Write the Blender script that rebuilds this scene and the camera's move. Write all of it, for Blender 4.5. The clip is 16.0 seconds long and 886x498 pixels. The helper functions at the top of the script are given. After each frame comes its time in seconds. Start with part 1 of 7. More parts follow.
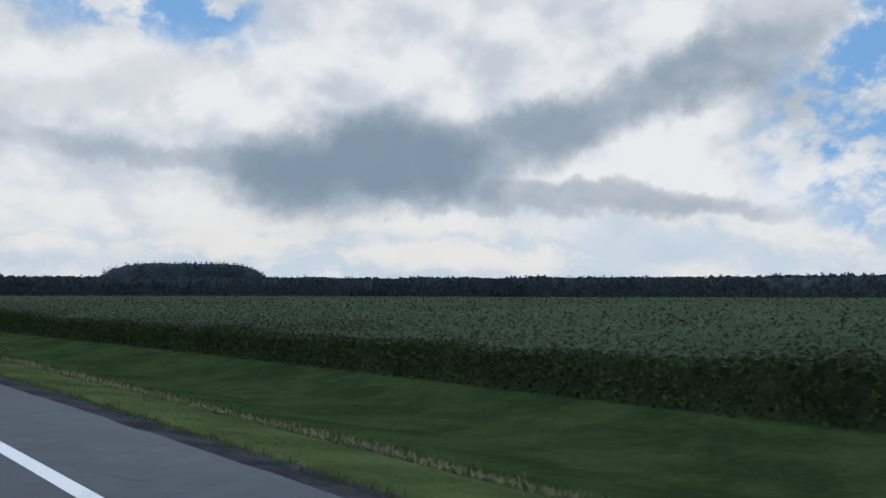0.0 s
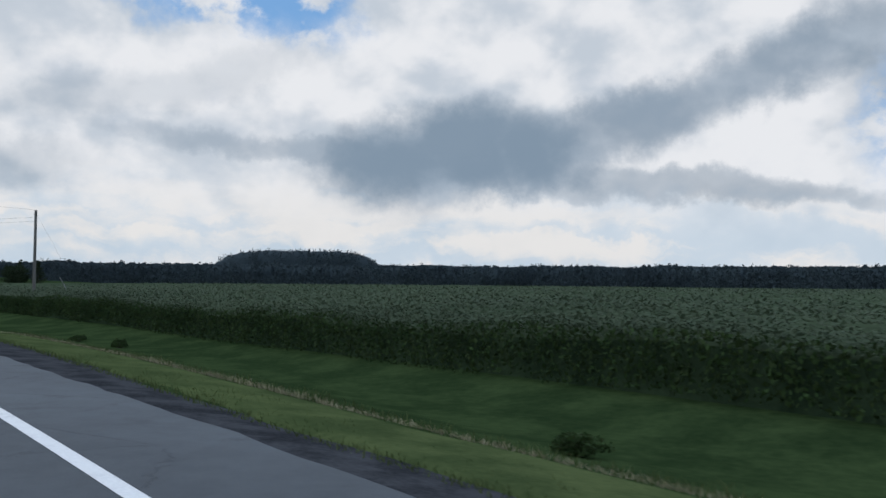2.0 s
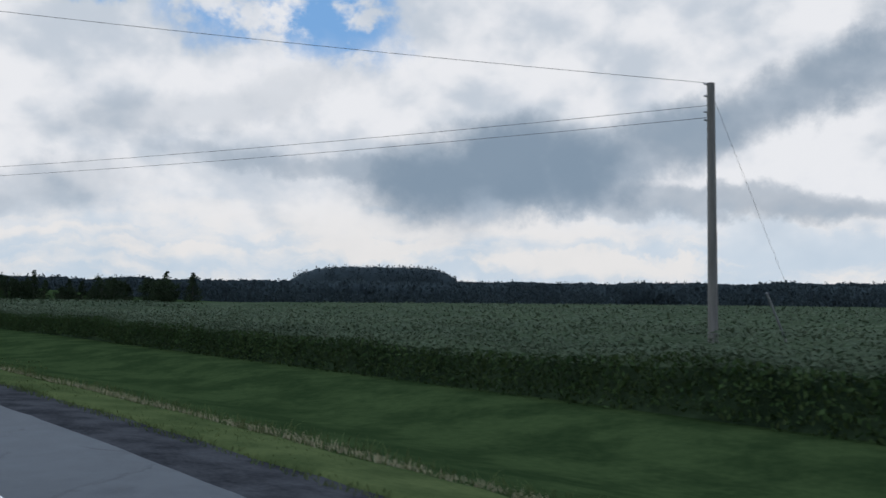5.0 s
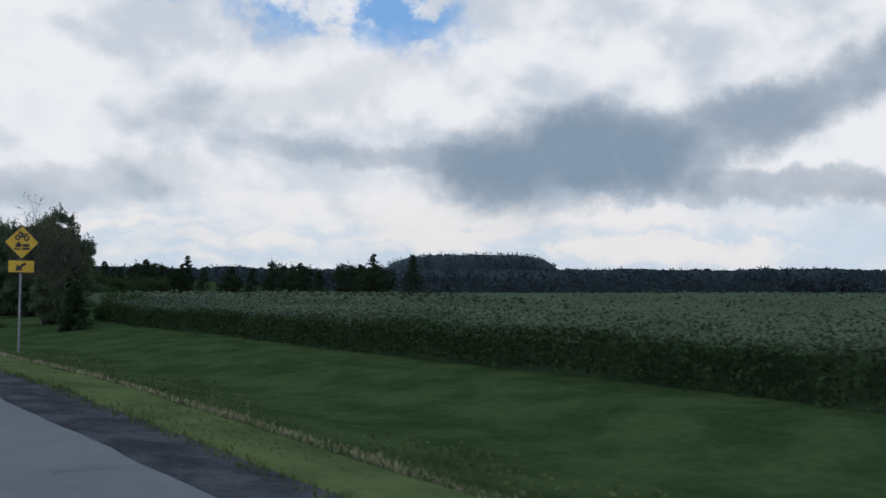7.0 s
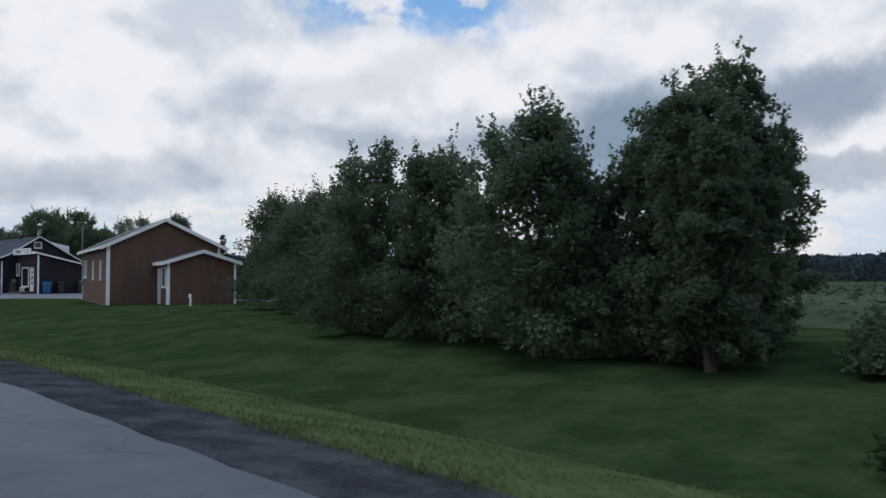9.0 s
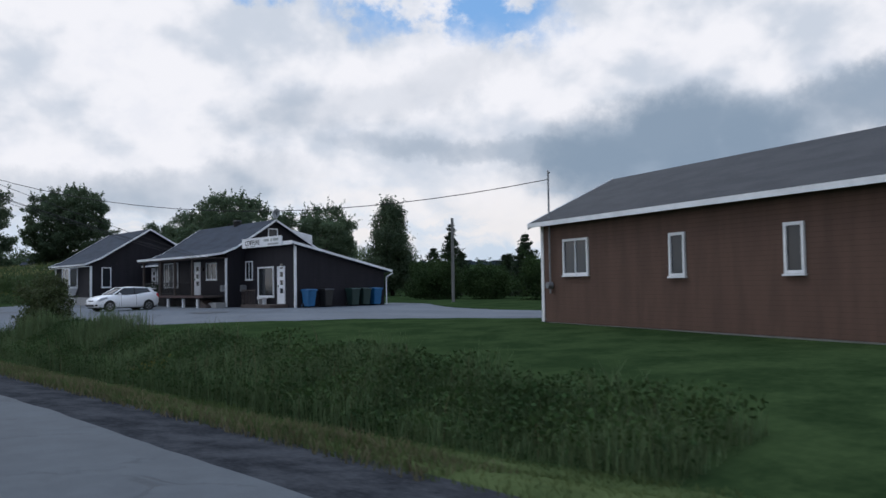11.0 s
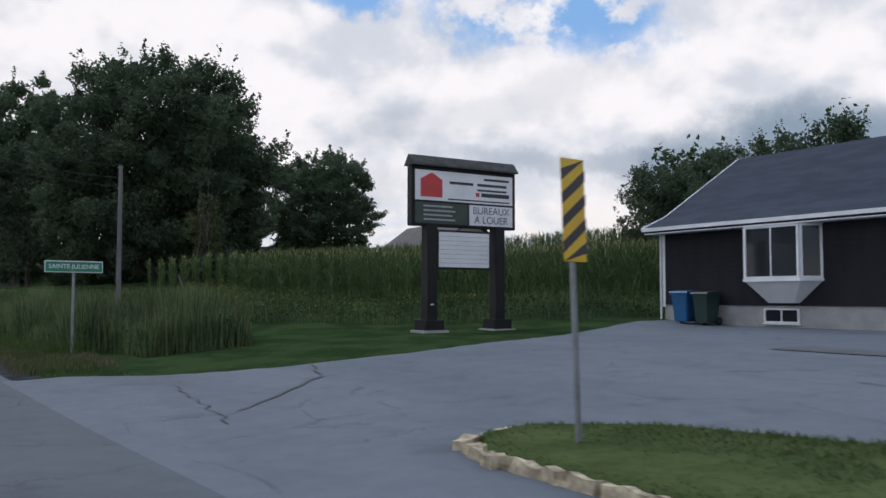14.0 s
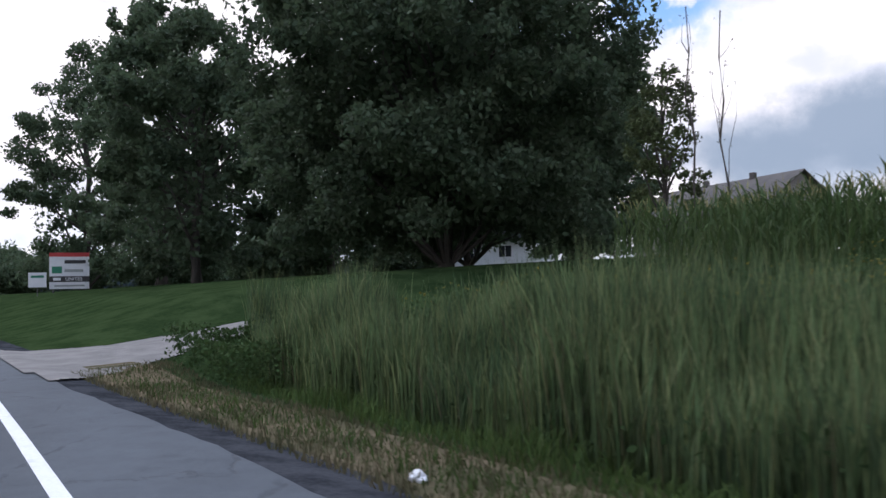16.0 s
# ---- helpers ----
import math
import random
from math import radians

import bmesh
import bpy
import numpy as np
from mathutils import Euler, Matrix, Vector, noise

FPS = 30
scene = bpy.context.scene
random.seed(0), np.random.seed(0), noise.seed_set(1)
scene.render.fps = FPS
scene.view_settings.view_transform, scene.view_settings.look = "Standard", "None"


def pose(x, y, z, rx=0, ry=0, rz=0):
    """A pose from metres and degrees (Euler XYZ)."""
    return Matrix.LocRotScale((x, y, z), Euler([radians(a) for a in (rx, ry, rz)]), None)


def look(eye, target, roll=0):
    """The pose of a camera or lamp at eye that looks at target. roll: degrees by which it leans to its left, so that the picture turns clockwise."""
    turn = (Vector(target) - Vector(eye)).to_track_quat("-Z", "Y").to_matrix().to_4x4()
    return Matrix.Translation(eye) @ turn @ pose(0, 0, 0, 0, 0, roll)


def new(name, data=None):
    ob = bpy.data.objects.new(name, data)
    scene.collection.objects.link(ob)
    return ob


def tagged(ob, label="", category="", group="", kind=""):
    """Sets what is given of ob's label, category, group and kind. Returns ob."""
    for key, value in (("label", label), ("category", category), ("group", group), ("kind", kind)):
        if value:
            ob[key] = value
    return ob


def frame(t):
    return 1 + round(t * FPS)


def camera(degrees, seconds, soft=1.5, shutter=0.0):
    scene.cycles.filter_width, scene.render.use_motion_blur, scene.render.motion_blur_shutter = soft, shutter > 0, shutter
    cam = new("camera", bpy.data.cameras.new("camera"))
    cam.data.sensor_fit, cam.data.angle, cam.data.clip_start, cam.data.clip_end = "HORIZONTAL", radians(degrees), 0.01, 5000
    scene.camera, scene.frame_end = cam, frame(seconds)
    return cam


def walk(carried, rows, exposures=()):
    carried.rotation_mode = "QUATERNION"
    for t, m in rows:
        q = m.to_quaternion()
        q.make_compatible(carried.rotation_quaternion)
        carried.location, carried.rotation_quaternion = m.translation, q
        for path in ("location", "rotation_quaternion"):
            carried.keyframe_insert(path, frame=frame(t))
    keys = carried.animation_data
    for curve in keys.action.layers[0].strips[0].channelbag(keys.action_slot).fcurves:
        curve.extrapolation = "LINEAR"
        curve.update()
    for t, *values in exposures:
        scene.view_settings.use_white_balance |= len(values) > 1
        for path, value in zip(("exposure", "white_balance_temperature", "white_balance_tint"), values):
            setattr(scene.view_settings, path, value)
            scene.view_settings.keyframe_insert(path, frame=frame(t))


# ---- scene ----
cam = camera(54.0, 16.0, shutter=0.06)
# Camera: carried in a car along a two-lane road, looking out to the right.
PATH = [
    (0, 244.772, -40.638, 1.600, 30.64, 3.07, 0.09),
    (0.5, 235.583, -37.238, 1.606, 32.09, 3.01, -0.13),
    (1, 226.307, -33.932, 1.613, 33.90, 2.56, -0.05),
    (1.5, 216.974, -30.763, 1.618, 35.62, 2.28, 0.01),
    (2, 207.596, -27.754, 1.615, 36.63, 2.32, 0.44),
    (2.5, 198.108, -24.928, 1.597, 36.77, 2.76, 0.83),
    (3, 188.551, -22.281, 1.579, 36.46, 3.54, 1.43),
    (3.5, 179.027, -19.806, 1.573, 36.79, 3.77, 1.28),
    (4, 169.751, -17.504, 1.600, 37.61, 3.68, 1.05),
    (6.5, 120.916, -7.825, 1.671, 42.79, 3.01, 0.15),
    (7, 110.677, -6.233, 1.677, 44.03, 2.68, 0.23),
    (7.5, 100.093, -4.706, 1.671, 45.16, 2.49, 0.23),
    (8, 89.604, -3.172, 1.735, 46.12, 2.30, -0.02),
    (8.5, 79.122, -2.264, 1.778, 46.98, 2.01, -0.16),
    (9, 69.083, -1.640, 1.778, 47.32, 1.90, -0.06),
    (9.2, 65.004, -1.459, 1.770, 47.76, 1.86, -0.11),
    (11.3, 23.762, -0.057, 1.574, 51.27, 2.26, -0.94),
    (11.5, 19.807, -0.017, 1.568, 51.87, 2.19, -0.95),
    (12, 10.222, 0.155, 1.539, 54.01, 2.20, -0.90),
    (12.5, 0.158, 0.147, 1.441, 56.04, 2.26, -0.80),
    (13, -9.741, -0.139, 1.396, 56.83, 2.63, -0.23),
    (13.5, -19.215, -0.423, 1.353, 57.03, 2.93, -0.08),
    (14, -29.015, -0.733, 1.230, 57.13, 3.17, 0.03),
    (14.5, -38.815, -1.012, 1.136, 57.78, 3.19, -0.25),
    (15, -48.639, -1.244, 1.117, 59.07, 2.99, -0.38),
    (15.5, -58.822, -1.509, 1.202, 60.39, 2.72, -1.17),
    (16, -69.173, -1.811, 1.299, 61.19, 2.77, -1.18),
]
walk(cam, [(t, pose(x, y, z, 90 + pitch, -roll, yaw)) for t, x, y, z, yaw, pitch, roll in PATH],
     [(0, 0.0, 6120, 6), (4, 0.0, 6120, 6.5), (9.2, 0.09, 6100, 8), (11.3, 0.14, 6090, 9), (13, 0.18, 6220, 10), (14, 0.2, 6330, 11), (15, 0.35, 6380, 13), (16, 0.62, 6230, 16)])

# ---- world and light ----


class Nodes:
    """A node tree with short calls for the nodes used here."""

    def __init__(self, tree):
        self.tree = tree
        tree.nodes.clear()

    def put(self, kind, ins=(), **props):
        n = self.tree.nodes.new(kind)
        for k, v in props.items():
            setattr_safe(n, k, v)
        for k, v in dict(ins).items():
            self.link(v, n.inputs[k])
        return n

    def link(self, v, socket):
        if isinstance(v, bpy.types.NodeSocket):
            self.tree.links.new(v, socket)
        elif isinstance(v, (tuple, list)) and len(v) == 3 and socket.type == "RGBA":
            socket.default_value = (*v, 1)
        else:
            socket.default_value = v

    def math(self, op, a, b=0.0, c=0.0, clamp=False):
        n = self.tree.nodes.new("ShaderNodeMath")
        n.operation, n.use_clamp = op, clamp
        for i, v in enumerate((a, b, c)):
            self.link(v, n.inputs[i])
        return n.outputs[0]

    def mix(self, f, a, b):
        n = self.tree.nodes.new("ShaderNodeMix")
        n.data_type = "RGBA"
        self.link(f, n.inputs[0])
        self.link(a, n.inputs[6])
        self.link(b, n.inputs[7])
        return n.outputs[2]

    def noise(self, vec, scale, detail=4.0, rough=0.55, dist=0.0):
        n = self.tree.nodes.new("ShaderNodeTexNoise")
        if vec is not None:
            self.link(vec, n.inputs["Vector"])
        n.inputs["Scale"].default_value, n.inputs["Detail"].default_value = scale, detail
        n.inputs["Roughness"].default_value, n.inputs["Distortion"].default_value = rough, dist
        return n.outputs[0]

    def span(self, v, lo, hi, a=0.0, b=1.0):
        n = self.tree.nodes.new("ShaderNodeMapRange")
        n.interpolation_type = "SMOOTHSTEP"
        self.link(v, n.inputs[0])
        for i, q in enumerate((lo, hi, a, b)):
            n.inputs[i + 1].default_value = q
        return n.outputs[0]


def setattr_safe(node, key, value):
    if key == "operation":
        node.operation = value
    elif key == "sky_type":
        node.sky_type = value
    elif key == "vector_type":
        node.vector_type = value


SUN_AZ, SUN_EL = 122.0, 62.0     # degrees to the left of +y, and above the ground


def build_world():
    world = bpy.data.worlds.new("sky")
    scene.world = world
    world.use_nodes = True
    N = Nodes(world.node_tree)
    sky = N.tree.nodes.new("ShaderNodeTexSky")
    sky.sky_type, sky.sun_disc = "NISHITA", False
    sky.sun_elevation, sky.sun_rotation = radians(SUN_EL), radians(-SUN_AZ)
    co = N.put("ShaderNodeTexCoord").outputs["Generated"]
    xyz = N.put("ShaderNodeSeparateXYZ", {0: co}).outputs
    # flat cloud layer seen in perspective
    den = N.math("ADD", N.math("MAXIMUM", xyz[2], 0.0), 0.30)
    flat = N.put("ShaderNodeCombineXYZ", {0: N.math("DIVIDE", xyz[0], den), 1: N.math("DIVIDE", xyz[1], den), 2: 0.0}).outputs[0]
    bulk = N.put("ShaderNodeMapping", {"Vector": co, "Scale": (1.0, 1.0, 1.35)}).outputs[0]
    def heap(vec):
        """Height of heaped clouds: rounded cells broken up by finer noise."""
        warp = N.put("ShaderNodeVectorMath", {0: vec, 1: N.put("ShaderNodeVectorMath", {0: N.put("ShaderNodeTexNoise", {"Vector": vec, "Scale": 7.0, "Detail": 5.0}).outputs["Color"], 1: (0.10, 0.10, 0.07)}, operation="MULTIPLY").outputs[0]}).outputs[0]
        v = N.tree.nodes.new("ShaderNodeTexVoronoi")
        v.feature = "SMOOTH_F1"
        N.link(warp, v.inputs["Vector"])
        for key, value in (("Scale", 8.5), ("Detail", 3.0), ("Roughness", 0.5), ("Smoothness", 0.5)):
            v.inputs[key].default_value = value
        return N.math("SUBTRACT", N.noise(vec, 5.0, 9.0, 0.55, 0.1), N.math("MULTIPLY", v.outputs["Distance"], 0.5))

    high = N.put("ShaderNodeVectorMath", {0: bulk, 1: (0.0, 0.0, 0.05)}).outputs[0]
    here = heap(bulk)
    relief = N.math("SUBTRACT", here, heap(high))
    puffs = N.math("ADD", N.math("MULTIPLY", N.noise(bulk, 6.5, 12.0, 0.56, 0.05), 0.75), N.math("MULTIPLY", N.noise(flat, 1.6, 6.0, 0.5, 0.1), 0.25))
    wisp = N.noise(bulk, 15.0, 10.0, 0.58, 0.08)
    # coordinates on a plane in front of azimuth 42 degrees left of +y
    a0 = radians(42)
    rx = N.math("ADD", N.math("MULTIPLY", xyz[0], math.cos(a0)), N.math("MULTIPLY", xyz[1], math.sin(a0)))
    ry = N.math("SUBTRACT", N.math("MULTIPLY", xyz[1], math.cos(a0)), N.math("MULTIPLY", xyz[0], math.sin(a0)))
    ry = N.math("MAXIMUM", N.math("ABSOLUTE", ry), 0.05)
    wob = N.noise(co, 7.0, 8.0, 0.62)
    wob2 = N.noise(N.put("ShaderNodeVectorMath", {0: co, 1: (3.1, 1.7, 9.2)}).outputs[0], 9.0, 8.0, 0.62)
    px = N.math("ADD", N.math("DIVIDE", rx, ry), N.math("MULTIPLY", N.math("SUBTRACT", wob2, 0.5), 0.20))
    pz = N.math("ADD", N.math("DIVIDE", xyz[2], ry), N.math("MULTIPLY", N.math("SUBTRACT", wob, 0.5), 0.12))

    def blob(x, z, wx, wz, slant=0.0, soft=0.5):
        dx = N.math("SUBTRACT", px, x)
        dz = N.math("SUBTRACT", N.math("SUBTRACT", pz, z), N.math("MULTIPLY", dx, slant))
        r2 = N.math("ADD", N.math("POWER", N.math("DIVIDE", N.math("ABSOLUTE", dx), wx), 2.0), N.math("POWER", N.math("DIVIDE", N.math("ABSOLUTE", dz), wz), 2.0))
        return N.span(N.math("ADD", r2, N.math("MULTIPLY", N.math("SUBTRACT", puffs, 0.5), 1.3)), 1.0 + soft, 1.0 - soft)

    blue = N.mix(0.75, N.put("ShaderNodeVectorMath", {0: sky.outputs[0], 1: (0.11, 0.11, 0.11)}, operation="MULTIPLY").outputs[0], (0.20, 0.40, 0.72))
    # broad shade, heaped lumps lit from above, fine wisps
    broad = N.noise(N.put("ShaderNodeMapping", {"Vector": co, "Scale": (1.0, 1.0, 2.2)}).outputs[0], 2.6, 5.0, 0.5, 0.3)
    tone = N.math("ADD", N.math("MULTIPLY", relief, 0.55), N.math("ADD", N.math("MULTIPLY", puffs, 0.75), N.math("MULTIPLY", broad, 0.5)))
    lit = N.mix(N.span(tone, 0.44, 0.72), (0.57, 0.595, 0.645), (0.85, 0.815, 0.815))
    lit = N.mix(N.math("MULTIPLY", N.span(wisp, 0.5, 0.72), 0.25), lit, (0.62, 0.635, 0.70))
    # cream and blue-grey bands near the horizon
    low = N.span(pz, 0.15, 0.05)
    bands = N.noise(N.put("ShaderNodeCombineXYZ", {0: N.math("MULTIPLY", px, 2.2), 1: N.math("MULTIPLY", pz, 16.0), 2: 1.0}).outputs[0], 1.6, 6.0, 0.55, 0.2)
    hor = N.mix(N.span(N.math("ADD", bands, N.math("MULTIPLY", relief, 0.4)), 0.38, 0.62), (0.55, 0.62, 0.70), (0.82, 0.76, 0.72))
    col = N.mix(N.math("MULTIPLY", low, 0.8), lit, hor)
    grey = (0.23, 0.29, 0.365)
    soft_grey = N.mix(N.span(N.math("ADD", puffs, N.math("MULTIPLY", relief, 0.5)), 0.40, 0.80), grey, (0.40, 0.455, 0.53))
    for args, amount in (((0.105, 0.150, 0.15, 0.054, 0.10, 0.8), 0.97), ((-0.02, 0.150, 0.24, 0.016, -0.08, 0.9), 0.5),
                         ((0.40, 0.225, 0.30, 0.040, 0.40, 0.95), 0.8), ((0.40, 0.118, 0.26, 0.018, 0.0, 0.8), 0.6), ((0.66, 0.34, 0.10, 0.10, 0.5, 0.95), 0.5),
                         ((-0.52, 0.125, 0.22, 0.030, 0.0, 0.9), 0.5), ((-0.25, 0.22, 0.16, 0.03, 0.2, 0.9), 0.3)):
        col = N.mix(N.math("MULTIPLY", blob(*args), amount), col, soft_grey)
    for args in ((-0.15, 0.335, 0.13, 0.055, -0.15, 0.7), (0.84, 0.27, 0.20, 0.18, 0.4, 0.6), (-0.38, 0.37, 0.07, 0.025, 0.0, 0.7)):
        col = N.mix(N.math("MULTIPLY", blob(*args), N.span(wisp, 0.60, 0.45)), col, blue)
    # thinner, bluer cloud overhead, unseen; added to tint the light on the ground
    col = N.mix(N.math("MULTIPLY", N.span(xyz[2], 0.40, 0.72), 0.8), col, (0.46, 0.62, 0.90))
    ground = N.span(xyz[2], 0.0, -0.03)
    col = N.mix(ground, col, (0.05, 0.06, 0.045))
    bg = N.put("ShaderNodeBackground", {"Color": col, "Strength": 1.0})
    out = N.tree.nodes.new("ShaderNodeOutputWorld")
    N.tree.links.new(bg.outputs[0], out.inputs[0])


build_world()
sun_data = bpy.data.lights.new("sun", "SUN")
sun_data.energy, sun_data.angle, sun_data.color = 1.1, radians(25), (1.0, 0.97, 0.93)
sun = new("sun", sun_data)
sun.matrix_world = look((-math.sin(radians(SUN_AZ)) * math.cos(radians(SUN_EL)), math.cos(radians(SUN_AZ)) * math.cos(radians(SUN_EL)), math.sin(radians(SUN_EL))), (0, 0, 0))

# ---- materials ----


def material(name, base, dark=None, scale=3.0, fine=40.0, rough=0.8, metal=0.0, bump=0.3, depth=0.02, vary=0.0, leafy=0.0, gloss=0.5, stretch=(1, 1, 1), lo=0.35, hi=0.65):
    """A surface of two mixed tones, coarse and fine grain, and fine relief."""
    m = bpy.data.materials.new(name)
    m.use_nodes = True
    N = Nodes(m.node_tree)
    co = N.put("ShaderNodeNewGeometry").outputs["Position"] if stretch is None else None
    if co is None:
        g = N.put("ShaderNodeTexCoord").outputs["Object"]
        mp = N.put("ShaderNodeMapping", {"Vector": g, "Scale": stretch})
        co = mp.outputs[0]
    dark = dark or tuple(c * 0.7 for c in base)
    big = N.noise(co, scale, 5.0, 0.6)
    small = N.noise(co, fine, 4.0, 0.6)
    f = N.math("ADD", N.math("MULTIPLY", N.span(big, lo, hi), 0.65), N.math("MULTIPLY", N.span(small, 0.3, 0.7), 0.35))
    col = N.mix(f, dark, base)
    if vary:
        rnd = N.put("ShaderNodeObjectInfo").outputs["Random"]
        isl = N.put("ShaderNodeNewGeometry").outputs["Random Per Island"]
        k = N.math("ADD", N.math("MULTIPLY", rnd, 0.4), N.math("MULTIPLY", isl, 0.6))
        v = N.math("ADD", 1.0 - vary, N.math("MULTIPLY", k, 2 * vary))
        hsv = N.put("ShaderNodeHueSaturation", {"Color": col, "Value": v, "Hue": N.math("ADD", 0.485, N.math("MULTIPLY", isl, 0.03))})
        col = hsv.outputs[0]
    p = N.put("ShaderNodeBsdfPrincipled", {"Base Color": col, "Metallic": metal, "Specular IOR Level": gloss,
                                          "Roughness": N.math("ADD", rough - 0.06, N.math("MULTIPLY", small, 0.12), clamp=True)})
    if bump:
        b = N.put("ShaderNodeBump", {"Strength": bump, "Distance": depth, "Height": N.math("ADD", N.math("MULTIPLY", big, 0.6), N.math("MULTIPLY", small, 0.4))})
        N.tree.links.new(b.outputs[0], p.inputs["Normal"])
    shader = p.outputs[0]
    if leafy:
        t = N.put("ShaderNodeBsdfTranslucent", {"Color": col})
        shader = N.put("ShaderNodeMixShader", {0: leafy, 1: shader, 2: t.outputs[0]}).outputs[0]
    out = N.tree.nodes.new("ShaderNodeOutputMaterial")
    N.tree.links.new(shader, out.inputs[0])
    return m


def siding(name, base, dark, pitch, upright=False):
    """Painted boards: a saw-tooth relief every pitch metres, with faint streaks."""
    m = bpy.data.materials.new(name)
    m.use_nodes = True
    N = Nodes(m.node_tree)
    co = N.put("ShaderNodeTexCoord").outputs["Object"]
    xyz = N.put("ShaderNodeSeparateXYZ", {0: co}).outputs
    run = N.math("ADD", xyz[0], xyz[1]) if upright else xyz[2]
    saw = N.math("FRACT", N.math("DIVIDE", run, pitch))
    gap = N.span(saw, 0.0, 0.10)
    streak = N.noise(N.put("ShaderNodeMapping", {"Vector": co, "Scale": (2.0, 2.0, 0.35)}).outputs[0], 1.2, 5.0, 0.6)
    fine = N.noise(co, 30.0, 4.0)
    f = N.math("ADD", N.math("MULTIPLY", N.span(streak, 0.3, 0.7), 0.7), N.math("MULTIPLY", fine, 0.3))
    col = N.mix(f, dark, base)
    col = N.mix(gap, tuple(c * 0.55 for c in dark), col)
    p = N.put("ShaderNodeBsdfPrincipled", {"Base Color": col, "Roughness": 0.66, "Specular IOR Level": 0.15})
    b = N.put("ShaderNodeBump", {"Strength": 0.5, "Distance": 0.015, "Height": N.math("ADD", saw, N.math("MULTIPLY", fine, 0.1))})
    N.tree.links.new(b.outputs[0], p.inputs["Normal"])
    out = N.tree.nodes.new("ShaderNodeOutputMaterial")
    N.tree.links.new(p.outputs[0], out.inputs[0])
    return m


def asphalt(name, base, dark):
    """Worn asphalt: broad stains, mottling, fine stones and a net of hair cracks."""
    m = bpy.data.materials.new(name)
    m.use_nodes = True
    N = Nodes(m.node_tree)
    co = N.put("ShaderNodeNewGeometry").outputs["Position"]
    broad = N.noise(N.put("ShaderNodeMapping", {"Vector": co, "Scale": (0.35, 1.0, 1.0)}).outputs[0], 0.35, 6.0, 0.6)
    mottle = N.noise(co, 2.6, 6.0, 0.65)
    stones = N.noise(co, 38.0, 3.0, 0.7)
    f = N.math("ADD", N.math("MULTIPLY", N.span(broad, 0.36, 0.64), 0.45), N.math("ADD", N.math("MULTIPLY", N.span(mottle, 0.34, 0.66), 0.3), N.math("MULTIPLY", N.span(stones, 0.3, 0.7), 0.25)))
    col = N.mix(f, dark, base)
    stain = N.noise(co, 0.9, 5.0, 0.6)
    col = N.mix(N.math("MULTIPLY", N.span(stain, 0.58, 0.72), 0.45), col, tuple(c * 0.6 for c in dark))
    wob = N.put("ShaderNodeVectorMath", {0: co, 1: N.put("ShaderNodeCombineXYZ", {0: mottle, 1: broad, 2: 0.0}).outputs[0]}).outputs[0]
    v = N.tree.nodes.new("ShaderNodeTexVoronoi")
    v.feature = "DISTANCE_TO_EDGE"
    N.link(wob, v.inputs["Vector"])
    v.inputs["Scale"].default_value = 0.42
    hair = N.math("MULTIPLY", N.span(v.outputs["Distance"], 0.012, 0.003), N.span(stain, 0.42, 0.56))
    col = N.mix(N.math("MULTIPLY", hair, 0.4), col, tuple(c * 0.35 for c in dark))
    p = N.put("ShaderNodeBsdfPrincipled", {"Base Color": col, "Roughness": N.math("ADD", 0.78, N.math("MULTIPLY", stones, 0.14)), "Specular IOR Level": 0.4})
    b = N.put("ShaderNodeBump", {"Strength": 0.5, "Distance": 0.012, "Height": N.math("SUBTRACT", N.math("ADD", N.math("MULTIPLY", mottle, 0.4), N.math("MULTIPLY", stones, 0.6)), hair)})
    N.tree.links.new(b.outputs[0], p.inputs["Normal"])
    out = N.tree.nodes.new("ShaderNodeOutputMaterial")
    N.tree.links.new(p.outputs[0], out.inputs[0])
    return m


def glass(name, tint=(0.02, 0.024, 0.028), rough=0.06):
    m = bpy.data.materials.new(name)
    m.use_nodes = True
    N = Nodes(m.node_tree)
    co = N.put("ShaderNodeTexCoord").outputs["Object"]
    n = N.noise(co, 1.5, 3.0)
    p = N.put("ShaderNodeBsdfPrincipled", {"Base Color": tint, "Roughness": N.math("ADD", rough, N.math("MULTIPLY", n, 0.04)), "Specular IOR Level": 0.45})
    b = N.put("ShaderNodeBump", {"Strength": 0.04, "Distance": 0.02, "Height": n})
    N.tree.links.new(b.outputs[0], p.inputs["Normal"])
    out = N.tree.nodes.new("ShaderNodeOutputMaterial")
    N.tree.links.new(p.outputs[0], out.inputs[0])
    return m


ASPHALT = asphalt("asphalt_road", (0.078, 0.091, 0.106), (0.045, 0.053, 0.063))
LOT = asphalt("asphalt_lot", (0.108, 0.126, 0.150), (0.066, 0.078, 0.095))
PATCH = material("asphalt_patch", (0.062, 0.068, 0.076), (0.044, 0.049, 0.055), 1.2, 50, 0.8, stretch=None)
GRAVEL = material("gravel", (0.060, 0.064, 0.072), (0.021, 0.023, 0.027), 1.6, 18, 0.95, bump=0.9, depth=0.03, stretch=None, gloss=0.0)
GRAVEL_PALE = material("gravel_pale", (0.21, 0.20, 0.19), (0.12, 0.115, 0.11), 1.2, 25, 0.95, bump=0.7, depth=0.03, stretch=None)
GRASS = material("grass_ground", (0.036, 0.058, 0.023), (0.016, 0.030, 0.012), 0.7, 6, 0.9, bump=0.8, depth=0.05, stretch=None, gloss=0.0, lo=0.38, hi=0.62)
